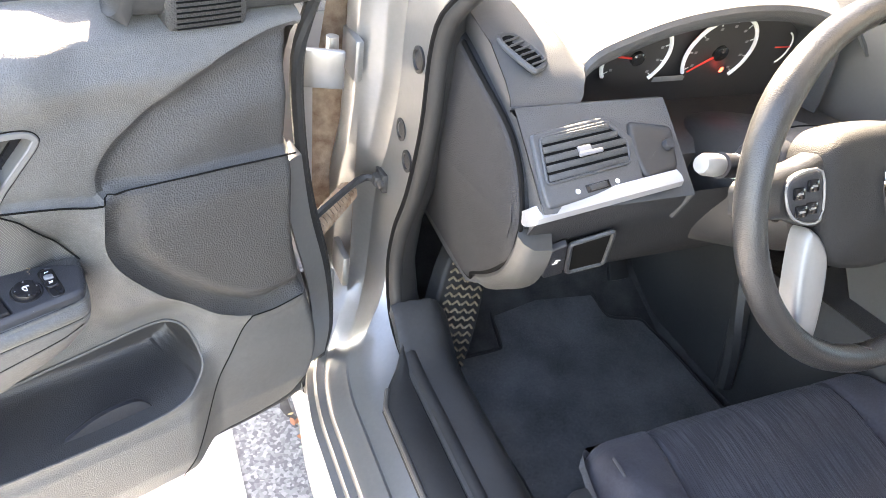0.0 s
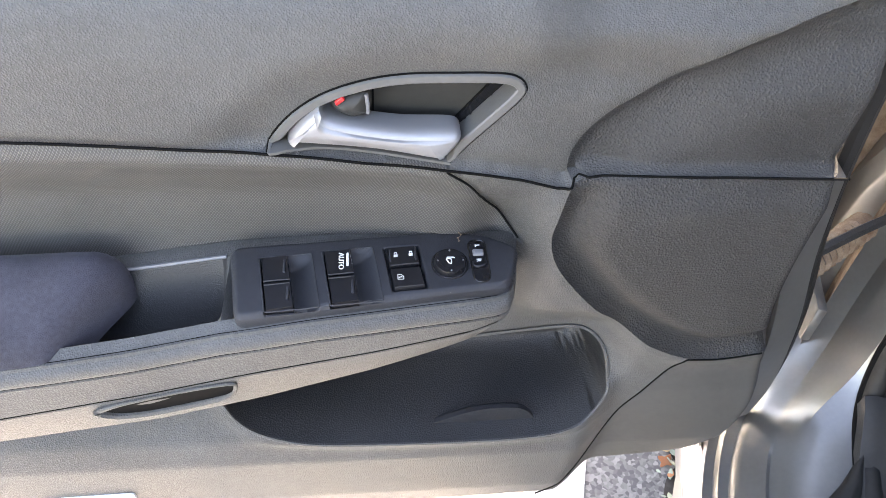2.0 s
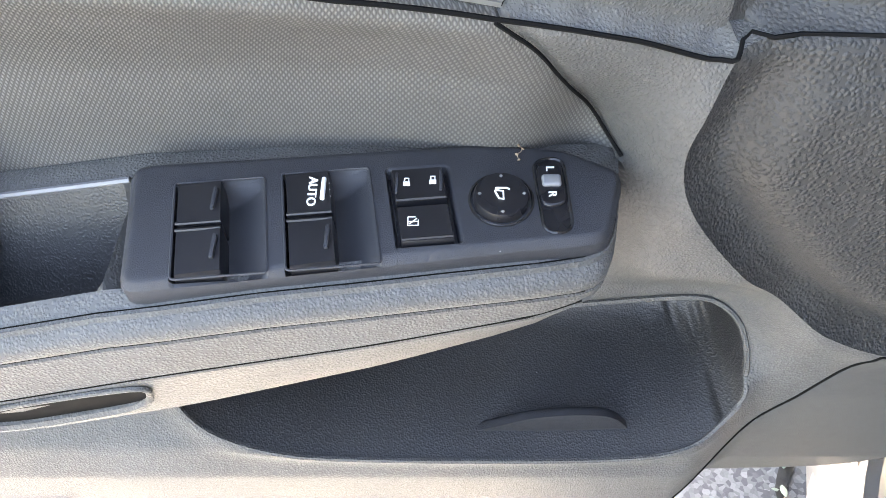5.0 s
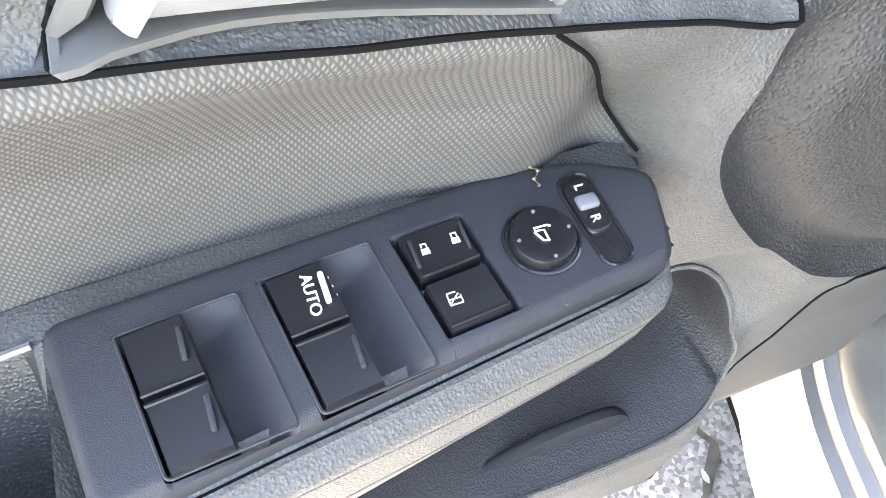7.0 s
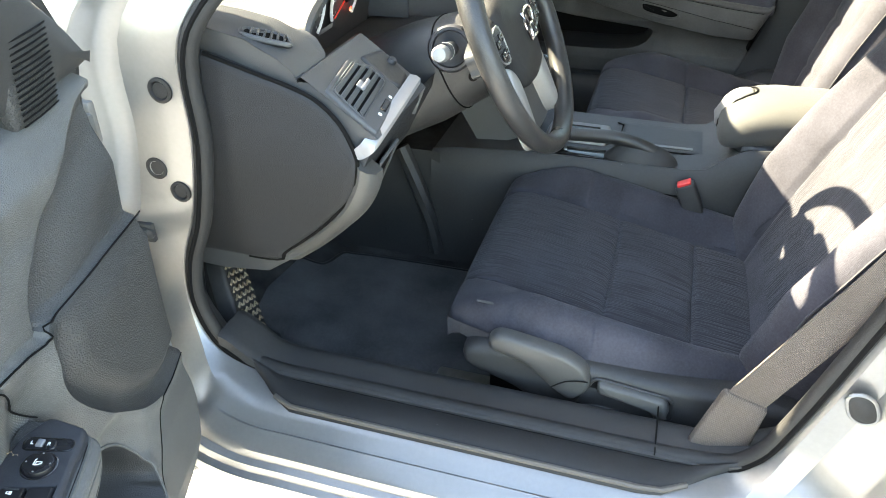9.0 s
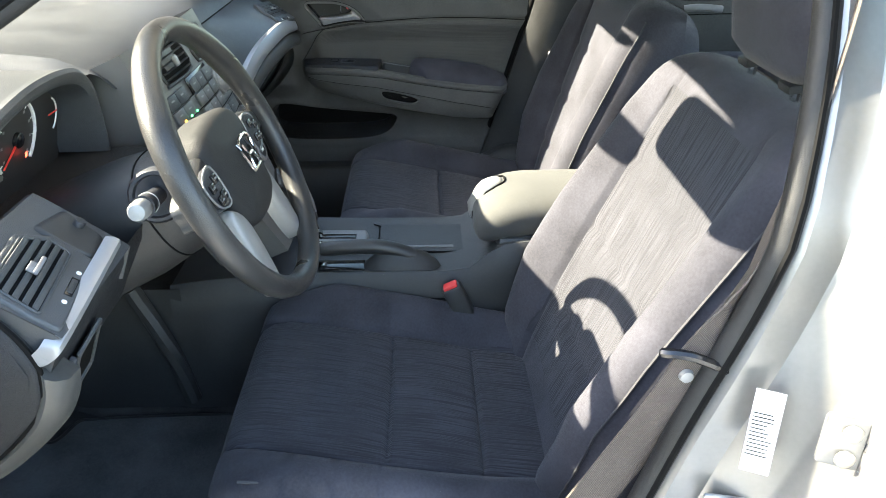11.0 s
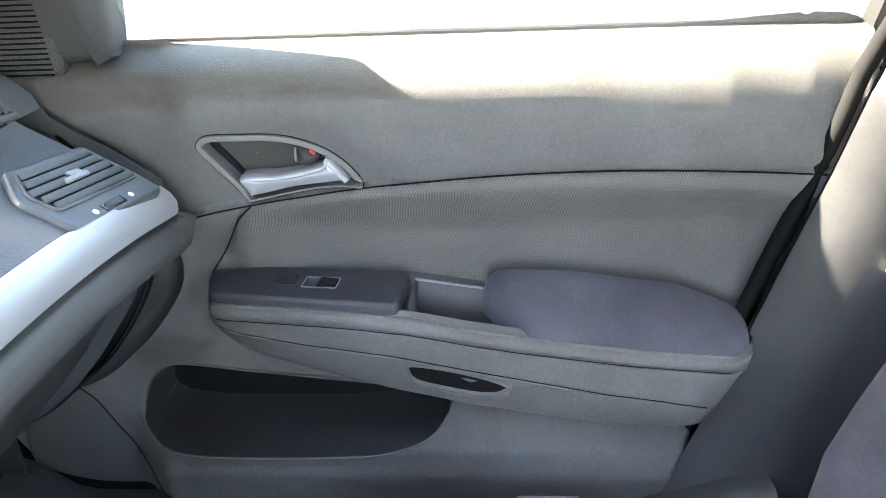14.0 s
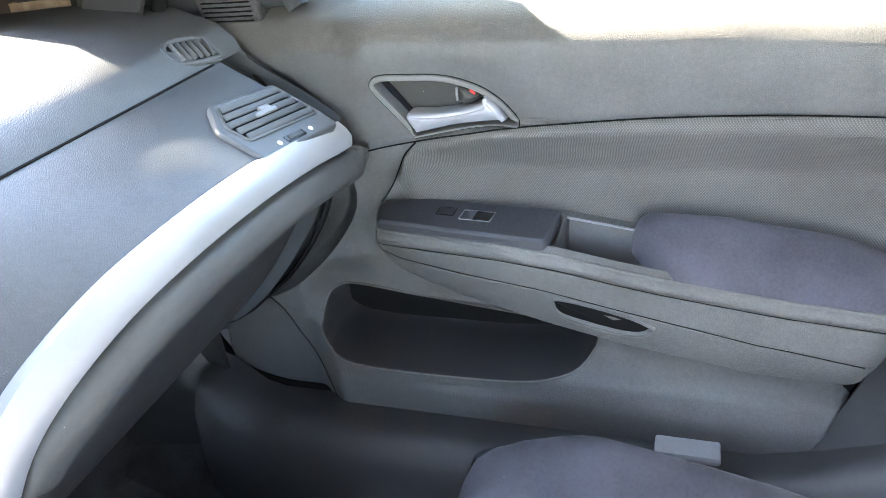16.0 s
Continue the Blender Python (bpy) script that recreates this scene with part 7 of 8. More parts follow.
part("hinge_bin", block((0.19, 0.30, 0.09), pose(0.004, -0.63, 0.578), 0.01), DASH_TRIM, rest)

shifter = thing("gear_shifter", (0.0, -0.15, TOP), "black leather gear lever with silver inlay in a silver-grey gate", "gear lever")
gate = curve([(-0.036, -0.098), (0.040, -0.098), (0.050, -0.12), (0.050, -0.205), (0.040, -0.230), (-0.034, -0.230), (-0.042, -0.205), (-0.042, -0.12)], 4, True)
part("gate_plate", pillow(gate, lambda a, b, c: Vector((a, b, TOP - 0.002 + c)), 0.012, 0.008, 0.002), GREY_SILVER, shifter)
part("gate_slot", block((0.018, 0.085, 0.004), pose(0.012, -0.165, TOP + 0.0115), 0.001), GLOSS_BLACK, shifter)
win = part("gear_window", block((0.015, 0.072, 0.003), pose(-0.018, -0.160, TOP + 0.0125), 0.001), GLOSS_BLACK, shifter)
for k, text in enumerate(("P", "R", "N", "D", "3", "2", "1")):
    lettering(text, 0.0075, pose(-0.018, -0.130 - 0.0098 * k, TOP + 0.0145, 0, 0, -90), WHITE_INK, win)
stem = curve([(0.012, -0.140, TOP + 0.010), (0.010, -0.132, 0.600), (0.004, -0.122, 0.630)], 4)
part("stem", tube(stem, 0.0055, 8), CHROME, shifter)
grip_path = curve([(0.006, -0.125, 0.618), (0.0, -0.115, 0.645), (-0.006, -0.103, 0.675), (-0.012, -0.092, 0.700), (-0.016, -0.080, 0.712), (-0.018, -0.066, 0.712)], 4)
part("grip", tube(grip_path, list(np.interp(np.linspace(0, 1, len(grip_path)), [0, 0.15, 0.45, 0.75, 0.93, 1], [0.011, 0.014, 0.019, 0.025, 0.025, 0.014])), 16), WHEEL_LEATHER, shifter, "black leather grip")
sizes = np.interp(np.linspace(0, 1, len(grip_path)), [0, 0.15, 0.45, 0.75, 0.93, 1], [0.011, 0.014, 0.019, 0.025, 0.025, 0.014])
inlay = [(x + 0.2 * r, y - 0.80 * r, z + 0.45 * r) for (x, y, z), r in zip(grip_path[2:18], sizes[2:18])]
part("grip_inlay", tube(inlay, list(np.interp(np.linspace(0, 1, len(inlay)), [0, 0.2, 0.85, 1], [0.003, 0.0065, 0.0085, 0.004])), 10, flat=0.7), SILVER, shifter, "satin silver inlay")

brake = thing("hand_brake", (-0.085, -0.30, TOP), "black hand brake lever with chrome push button", "hand brake")
lever = curve([(-0.088, -0.148, 0.603), (-0.088, -0.20, 0.606), (-0.088, -0.26, 0.606), (-0.088, -0.31, 0.592), (-0.088, -0.345, 0.570)], 5)
part("grip", tube(lever, list(np.interp(np.linspace(0, 1, len(lever)), [0, 0.05, 0.5, 0.8, 1], [0.012, 0.015, 0.016, 0.016, 0.012])), 14, flat=0.9), WHEEL_LEATHER, brake)
part("boot", loft([[(-0.088 + w * math.cos(a), y + l * math.sin(a), z) for a in (2 * math.pi * k / 20 for k in range(20))] for y, w, l, z in ((-0.30, 0.028, 0.075, TOP - 0.004), (-0.30, 0.024, 0.068, TOP + 0.010), (-0.30, 0.016, 0.050, TOP + 0.026), (-0.29, 0.010, 0.030, TOP + 0.036))]), DARK_PLASTIC, brake)
part("push_button", lathe([(0.008, 0), (0.008, 0.012), (0.0065, 0.014), (0.0005, 0.014)], framed((-0.088, -0.146, 0.6035), (1, 0, 0), (0, 0, 1)) @ pose(0, 0, 0, 180, 0, 0)), CHROME, brake)
part("brake_slot", block((0.040, 0.10, 0.003), pose(-0.088, -0.18, TOP + 0.001), 0.001), GLOSS_BLACK, brake)


# ---- seats ----
def seat(name, centre, dy, dz, back, label):
    """A front seat; back gives the backrest's foot y, its lean and the height of its top."""
    ob = thing(name, (centre, -0.28 + dy, 0.28), label, "car seat", "front seats")
    foot, lean, peak = back

    def cut(shape, inside, names, mats):
        pts, faces = shape
        mids = [np.mean([pts[i] for i in f], 0) for f in faces]
        for want, nm, mt in ((True, names[0], mats[0]), (False, names[1], mats[1])):
            some = [f for f, m in zip(faces, mids) if inside(m) == want]
            used = sorted({i for f in some for i in f})
            idx = {v: i for i, v in enumerate(used)}
            part(nm, ([pts[i] for i in used], [tuple(idx[i] for i in f) for f in some]), mt, ob, sharp=75)

    # cushion, lofted from back to front, with two sewn cross seams
    keys = np.array([(-0.53, 0.455, 0.43, 0.235), (-0.50, 0.462, 0.435, 0.247), (-0.43, 0.472, 0.440, 0.256), (-0.36, 0.486, 0.446, 0.262), (-0.29, 0.500, 0.452, 0.264), (-0.22, 0.514, 0.458, 0.264), (-0.16, 0.526, 0.464, 0.262), (-0.11, 0.534, 0.470, 0.258), (-0.080, 0.532, 0.476, 0.252), (-0.062, 0.522, 0.482, 0.244), (-0.053, 0.507, 0.490, 0.235)])
    ys = sorted(set(list(keys[:, 0]) + list(np.arange(-0.52, -0.06, 0.012)) + [y + d for y in (-0.285, -0.425) for d in (-0.009, -0.005, -0.002, 0.0, 0.002, 0.005, 0.009)]))
    across = sorted(set(list(np.linspace(-1, 1, 45)) + [sg * v for sg in (-1, 1) for v in (0.585, 0.60, 0.61, 0.62, 0.63, 0.64, 0.655)]))
    rings = []
    for y in ys:
        top, low, w = (float(np.interp(y, keys[:, 0], keys[:, c])) for c in (1, 2, 3))
        ring = []
        side_up = 0.038 * float(step(-0.07, -0.20, y))
        seam = sum(math.exp(-(((y - q) / 0.0045) ** 2)) for q in (-0.285, -0.425))
        puff = 0.007 * math.sin(math.pi * min(1.0, max(0.0, (y + 0.425) / 0.14))) if -0.425 < y < -0.285 else 0.006 * float(step(-0.285, -0.24, y)) if y >= -0.285 else 0.005
        for s in across:
            a = abs(s)
            z = top + side_up * float(step(0.60, 0.84, a))
            z -= 0.007 * math.exp(-(((a - 0.62) / 0.018) ** 2))
            if a < 0.62:
                z += puff * (1 - (a / 0.62) ** 4) - 0.008 * seam * (1 - (a / 0.62) ** 8) - 0.004
            edge = max(0.0, (a - 0.86) / 0.14)
            ring.append((centre + s * w, y + dy, z + dz - 0.045 * (1 - math.sqrt(max(0.0, 1 - edge**2)))))
        mid_z = (top + low) / 2 + 0.006
        ring += [(centre + w * 1.012, y + dy, mid_z + dz), (centre + w * 1.0, y + dy, low + 0.010 + dz), (centre + w * 0.96, y + dy, low + dz), (centre, y + dy, low - 0.005 + dz), (centre - w * 0.96, y + dy, low + dz), (centre - w * 1.0, y + dy, low + 0.010 + dz), (centre - w * 1.012, y + dy, mid_z + dz)]
        rings.append(ring)
    cut(loft(rings), lambda m: abs(m[0] - centre) < 0.160 and m[2] > 0.44 + dz and m[1] < -0.052 + dy, ("cushion_insert", "cushion"), (SEAT_RIB, SEAT_CLOTH))
    piping = [(centre + sd, y + dy, float(np.interp(y, keys[:, 0], keys[:, 1])) + 0.010 + dz) for sd in (-0.236,) for y in np.linspace(-0.50, -0.10, 20)]
    part("cushion_piping", tube(piping, 0.0022, 6), SEAT_SIDE, ob)

    # backrest, lofted upwards along its lean: padded front with side bolsters, square shoulders
    rings = []
    heights = list(np.linspace(0.0, 0.90, 37)) + [0.93, 0.955, 0.975, 0.988, 0.996, 1.0]
    for t in heights:
        z0 = 0.445 + dz + (peak - 0.445 - dz) * t
        y0 = foot - lean * (z0 - 0.445 - dz)
        w = float(np.interp(t, [0, 0.06, 0.2, 0.4, 0.8, 0.9, 0.955, 0.988, 1.0], [0.228, 0.242, 0.258, 0.264, 0.258, 0.252, 0.240, 0.222, 0.200]))
        over = max(0.0, (t - 0.90) / 0.10)
        inn = 0.045 * (1 - math.sqrt(max(0.0, 1 - over**2)))
        thick = float(np.interp(t, [0, 0.15, 0.4, 0.8, 1.0], [0.15, 0.19, 0.19, 0.145, 0.125]))
        bol = float(np.interp(t, [0, 0.1, 0.3, 0.5, 0.8, 0.95, 1], [0.030, 0.052, 0.068, 0.060, 0.034, 0.014, 0.0]))
        seams = sum(math.exp(-(((t - q) / 0.007) ** 2)) for q in (0.25, 0.475, 0.70))
        ring = []
        for s in across:
            a = abs(s)
            d = bol * float(step(0.50, 0.86, a)) - 0.006 * math.exp(-(((a - 0.60) / 0.018) ** 2)) * float(step(0.95, 0.88, t)) - inn
            if a < 0.60:
                d -= 0.004 * seams
            edge = max(0.0, (a - 0.78) / 0.22)
            d -= 0.050 * (1 - math.sqrt(max(0.0, 1 - edge**2)))
            ring.append((centre + s * w, y0 + d * 0.95, z0 + d * 0.30))
        for f, dd in ((1.0, -0.09), (0.995, -0.7 * thick), (0.93, -thick + inn), (0.0, -thick - 0.012 + inn), (-0.93, -thick + inn), (-0.995, -0.7 * thick), (-1.0, -0.09)):
            ring.append((centre + f * w, y0 + dd * 0.95, z0 + dd * 0.30))
        rings.append(ring)
    mid_z = 0.5 * (0.445 + dz + peak)
    cut(loft(rings), lambda m: abs(m[0] - centre) < 0.157 and m[1] > foot - lean * (m[2] - 0.445 - dz) - 0.055 and 0.50 + dz < m[2] < peak - 0.055, ("backrest_insert", "backrest"), (SEAT_RIB if centre < 0 else SEAT_CLOTH, SEAT_CLOTH))
    for sd in (-1, 1):
        line = []
        for t in np.linspace(0.08, 0.93, 24):
            z0 = 0.445 + dz + (peak - 0.445 - dz) * t
            bol = float(np.interp(t, [0, 0.1, 0.3, 0.5, 0.8, 0.95, 1], [0.030, 0.052, 0.068, 0.060, 0.034, 0.014, 0.0]))
            w = float(np.interp(t, [0, 0.06, 0.2, 0.4, 0.8, 0.9, 0.955], [0.228, 0.242, 0.258, 0.264, 0.258, 0.252, 0.240]))
            d = bol - 0.0275
            line.append((centre + sd * w * 0.975, foot - lean * (z0 - 0.445 - dz) + d * 0.95, z0 + d * 0.30))
        part("side_piping", tube(line, 0.0020, 6), SEAT_SIDE, ob)
    # head restraint
    rings = []
    for t, w, th in ((0, 0.085, 0.04), (0.12, 0.115, 0.075), (0.4, 0.128, 0.10), (0.75, 0.125, 0.095), (0.93, 0.105, 0.065), (1, 0.075, 0.03)):
        y0, z0 = foot - lean * (peak - 0.445) - 0.050 - 0.02 * t, peak + 0.010 + 0.17 * t
        rings.append([(centre + w * math.copysign(abs(math.cos(a)) ** 0.5, math.cos(a)), y0 + 0.5 * th * math.copysign(abs(math.sin(a)) ** 0.7, math.sin(a)), z0) for a in (2 * math.pi * k / 32 for k in range(32))])
    head = part("head_restraint", loft(rings), SEAT_CLOTH, ob, sharp=70)
    for sd in (-1, 1):
        part("restraint_post", tube([(centre + 0.065 * sd, foot - lean * (peak - 0.445) - 0.045, peak - 0.04), (centre + 0.065 * sd, foot - lean * (peak - 0.445) - 0.052, peak + 0.05)], 0.006, 8), CHROME, head)
        part("post_collar", block((0.034, 0.030, 0.012), pose(centre + 0.065 * sd, foot - lean * (peak - 0.445) - 0.045, peak + 0.004, -10, 0, 0), 0.004), DARK_PLASTIC, ob)
    # lower plastics and levers on the outer side
    out = -1 if centre < 0 else 1
    base = curve([(-0.100, 0.490), (-0.095, 0.453), (-0.167, 0.424), (-0.221, 0.398), (-0.30, 0.384), (-0.40, 0.376), (-0.50, 0.385), (-0.575, 0.405), (-0.60, 0.45), (-0.56, 0.478), (-0.50, 0.484), (-0.40, 0.486), (-0.287, 0.492), (-0.18, 0.497)], 5, True)
    skin = lambda rise: (lambda a, b, c: Vector((centre + out * (rise + c), a + dy, b + dz)))
    cover = part("side_cover", pillow(base, skin(0.264), 0.020, 0.014, 0.003, 0.03), DARK_PLASTIC, ob)
    if out > 0:
        cover.location.z -= 0.045
        cover.location.x -= 0.02
    hollow = rounded([(-0.292, 0.480), (-0.402, 0.468), (-0.408, 0.432), (-0.388, 0.416), (-0.300, 0.428), (-0.262, 0.418)], 0.010)
    if out < 0:
        # the hollow's shade laid on as a thin near-black sheet
        part("lever_shade", pillow(hollow, skin(0.2855), 0.0008, 0.004), GAP_AND_SHADE, cover)
        part("hollow_rim", tube([skin(0.286)(a, b, 0.0) for a, b in hollow], 0.0030, 8, True), DARK_PLASTIC, cover)
        arm = rounded([(-0.130, 0.520), (-0.146, 0.536), (-0.189, 0.530), (-0.246, 0.520), (-0.280, 0.500), (-0.289, 0.463), (-0.262, 0.433), (-0.235, 0.448), (-0.192, 0.486), (-0.136, 0.502)], 0.016)
        lever = part("recline_lever", pillow(arm, skin(0.284), 0.016, 0.008, 0.003, 0.006, roll=5), LEVER_GREY, cover)
        part("lever_joint", tube([skin(0.3035)(a, b, 0.0) for a, b in curve([(-0.232, 0.462), (-0.250, 0.476), (-0.268, 0.482), (-0.283, 0.484)], 4)], 0.0010, 6), GAP_AND_SHADE, lever)
        grip = rounded([(-0.296, 0.480), (-0.394, 0.469), (-0.402, 0.452), (-0.398, 0.428), (-0.382, 0.430), (-0.372, 0.444), (-0.296, 0.458)], 0.008)
        part("height_lever", pillow(grip, skin(0.284), 0.014, 0.006, 0.002, 0.004), LEVER_GREY, cover)
    for sd in (-1, 1):
        part("floor_rail", block((0.035, 0.56, 0.05), pose(centre + 0.19 * sd, -0.30 + dy, 0.315), 0.006), STEEL, ob)
    # near-black block in place of the shade under the cushion
    part("under_frame", block((0.44, 0.40, 0.12), pose(centre, -0.32 + dy, 0.395), 0.01), GAP_AND_SHADE, ob)
    return ob


driver_seat = seat("driver_seat", -0.375, 0.0, 0.0, (-0.512, 0.425, 1.000), "dark blue-black cloth driver seat with ribbed centre")
passenger_seat = seat("passenger_seat", 0.388, -0.098, 0.010, (-0.628, 0.270, 1.008), "dark blue-black cloth passenger seat beside the console")

part("side_handle", block((0.028, 0.070, 0.012), pose(0.694, -0.377, 0.500), 0.003), GREY_TRIM, passenger_seat, "pale grey plastic handle at the seat's side")

buckle = thing("belt_buckle", (-0.156, -0.42, 0.47), "black belt buckle with red release button", "belt buckle")
bm_ = pose(-0.156, -0.407, 0.521, -25, 0, 0)
part("housing", block((0.026, 0.036, 0.15), bm_ @ pose(0, 0, -0.033), 0.005, 3), DARK_PLASTIC, buckle)
part("release_button", block((0.020, 0.026, 0.008), bm_ @ pose(0, 0, 0.043), 0.002), RED, buckle, "red release button")

# ---- seat belts ----
def belt(side):
    y_off = 0.0 if side < 0 else -0.10
    b = thing("seat_belt", (side * 0.71, -0.50 + y_off, 0.44), "taupe webbing seat belt with black guide beside the front seat", "seat belt", "seat belts")
    path = curve([(side * 0.665, -0.715 + y_off, 1.20), (side * 0.712, -0.672 + y_off, 1.0), (side * 0.744, -0.603 + y_off, 0.825), (side * 0.735, -0.545 + y_off, 0.69), (side * 0.722, -0.480 + y_off, 0.545)][: 5 if side < 0 else 2], 6)
    rings = []
    for x, y, z in path:
        turn = float(step(0.82, 0.93, z))  # above the guide the webbing stands edge on
        wy, wx = 0.023 - 0.016 * turn, side * 0.020 * turn
        rings.append([(x + wx - side * 0.001, y + wy, z + 0.004), (x + wx + side * 0.001, y + wy - 0.001, z + 0.004), (x - wx + side * 0.001, y - wy - 0.001, z - 0.012 + 0.010 * turn), (x - wx - side * 0.001, y - wy, z - 0.012 + 0.010 * turn)])
    part("webbing", loft(rings), BELT_WEB, b)
    if side > 0:
        return
    part("belt_guide", tube(curve([(side * 0.750, -0.565 + y_off, 0.836), (side * 0.740, -0.590 + y_off, 0.824), (side * 0.744, -0.622 + y_off, 0.812), (side * 0.757, -0.624 + y_off, 0.820), (side * 0.757, -0.59 + y_off, 0.836)], 4, True), 0.005, 8, True), GLOSS_BLACK, b)
    part("belt_stop", lathe([(0.006, -0.004), (0.0075, 0), (0.006, 0.004), (0.0005, 0.005)], framed((side * 0.746, -0.592 + y_off, 0.806), (0, 1, 0), (0, 0, 1)) @ pose(0, 0, 0, 180 if side < 0 else 0, 0, 0)), GREY_SILVER, b)
    shroud = rounded([(-0.425, 0.452), (-0.455, 0.558), (-0.512, 0.540), (-0.500, 0.452)], 0.008)
    part("anchor_cover", pillow(shroud, lambda a, c, d: Vector((side * (0.722 + d), a + y_off, c)), 0.006, 0.004, 0.001, 0.004), BELT_WEB, b)


belt(-1)
belt(1)
anchor = thing("belt_anchor", (0.712, -0.682, 0.775), "cream plastic belt anchor knob on the pillar", "belt anchor")
part("knob", lathe([(0.005, -0.012), (0.006, 0.002), (0.004, 0.005), (0.0005, 0.006)], framed((0.716, -0.694, 0.775), (0, -1, 0), (0, 0, 1))), PILLAR_TRIM, anchor)

# ---- floor furniture of the driver's footwell ----
mat_loop = curve([(-0.622, 0.298), (-0.600, 0.314), (-0.520, 0.318), (-0.508, 0.33), (-0.500, 0.40), (-0.47, 0.47), (-0.40, 0.485), (-0.285, 0.48), (-0.275, 0.42), (-0.268, 0.350), (-0.250, 0.332), (-0.200, 0.318), (-0.188, 0.29), (-0.182, 0.20), (-0.180, 0.0), (-0.19, -0.08), (-0.30, -0.10), (-0.56, -0.10), (-0.60, -0.05), (-0.604, 0.08), (-0.630, 0.13), (-0.640, 0.18)], 4, True)
mat_ob = thing("floor_mat", (-0.40, 0.15, 0.275), "charcoal carpet floor mat with bound edge in the footwell", "floor mat")
mat_z = lambda y: 0.284 + 0.30 * max(0.0, y - 0.30)
part("carpet", pillow(mat_loop, lambda a, b, c: Vector((a, b, mat_z(b) + c)), 0.008, 0.006, 0.0, 0.01, fill=8), MAT_CLOTH, mat_ob)
part("binding", tube([(a, b, mat_z(b) + 0.005) for a, b in mat_loop], 0.0045, 6, True), RUBBER, mat_ob)
footrest = thing("footrest", (-0.632, 0.27, 0.34), "black ribbed rubber dead pedal with sandy dirt", "footrest")
fr = framed((-0.632, 0.293, 0.440), (1, 0.23, -0.46), (0, 0.32, 0.95))
part("pad", pillow(curve([(-0.045, -0.105), (-0.045, 0.10), (0.042, 0.105), (0.046, -0.10)], 5, True), lambda a, b, c: fr @ Vector((a, b, c - 0.004)), 0.008, 0.006, 0.0, 0.02), RUBBER, footrest)
GRIT = material("sandy_grit", (0.16, 0.13, 0.09), 0.95, tint=0.3, grain=0.8, grain_scale=400, pattern="noise")
for j in range(15):
    for k in range(4):
        x, y = -0.033 + 0.022 * k, -0.092 + 0.0132 * j
        part("tread", tube([fr @ Vector((x - 0.009, y - 0.003, 0.005)), fr @ Vector((x, y + 0.003, 0.005)), fr @ Vector((x + 0.009, y - 0.003, 0.005))], 0.0022, 5), GRIT, footrest)
pedal = thing("brake_pedal", (-0.36, 0.42, 0.40), "black rubber brake pedal on a steel arm", "pedal")
pm = framed((-0.345, 0.40, 0.43), (1, 0, 0), (0, 0.5, 0.87))
part("pedal_pad", block((0.115, 0.055, 0.018), pm, 0.006), RUBBER, pedal)
part("pedal_arm", tube([pm @ Vector((0.0, 0, -0.01)), pm @ Vector((0, 0.06, -0.05)), (-0.345, 0.52, 0.62)], 0.009, 8), STEEL, pedal)
gas = thing("accelerator_pedal", (-0.22, 0.42, 0.33), "black plastic accelerator pedal", "pedal")
gm = framed((-0.215, 0.43, 0.40), (1, 0, 0), (0, 0.5, 0.87))
part("pedal_pad", block((0.045, 0.14, 0.014), gm, 0.005), RUBBER, gas)
part("pedal_arm", tube([gm @ Vector((0, 0.06, -0.01)), (-0.215, 0.53, 0.60)], 0.008, 8), STEEL, gas)
release = thing("fuel_release", (-0.655, -0.03, 0.33), "black release levers with white symbols beside the seat", "release lever")
part("housing", block((0.05, 0.14, 0.05), pose(-0.640, -0.05, 0.305), 0.012, 3), DARK_PLASTIC, release)
for y in (-0.02, -0.07):
    part("release_tab", block((0.03, 0.035, 0.02), pose(-0.640, y, 0.330, 10, 0, 0), 0.006), SWITCH_BLACK, release)
    part("white_symbol", block((0.012, 0.010, 0.0006), pose(-0.640, y, 0.3405, 10, 0, 0), 0), WHITE_INK, release)

# ---- small loose things ----
tissue = thing("tissue_pack", (0.165, -0.50, 0.50), "white and blue tissue pack wedged beside the passenger seat", "tissue pack")
rings = []
rnd = random.Random(8)
for t in np.linspace(0, 1, 9):
    w = 0.040 * math.sin(math.pi * (0.08 + 0.84 * t)) + 0.008
    rings.append([(0.160 + 0.8 * w * math.cos(a) * rnd.uniform(0.85, 1.1), -0.47 - 0.09 * t + w * 0.3 * math.sin(a), 0.575 + w * math.sin(a) * rnd.uniform(0.85, 1.1)) for a in (2 * math.pi * k / 14 for k in range(14))])
part("wrapper", loft(rings), WHITE_WRAP, tissue)
part("blue_corner", block((0.03, 0.03, 0.045), pose(0.155, -0.455, 0.555, 20, 15, 10), 0.010, 3), BLUE_WRAP, tissue)
part("blue_corner", block((0.02, 0.03, 0.03), pose(0.165, -0.560, 0.600, 20, 15, 10), 0.010, 3), BLUE_WRAP, tissue)

# ---- rear cabin ----
bench = thing("rear_bench", (0.0, -1.45, 0.30), "dark blue-black cloth rear bench seat", "rear seat")
rings = []
for y, z, r in ((-1.13, 0.44, 0.06), (-1.15, 0.49, 0.03), (-1.22, 0.525, 0.0), (-1.40, 0.515, 0.0), (-1.60, 0.49, 0.0)):
    rings.append([(x, y + 0.0, z - 0.03 * (abs(x) > 0.60) + 0.012 * math.cos(x * 9)) for x in np.linspace(-0.66, 0.66, 25)] + [(0.66, y, 0.32), (-0.66, y, 0.32)])
part("cushion", loft(rings), SEAT_CLOTH, bench)
rings = []
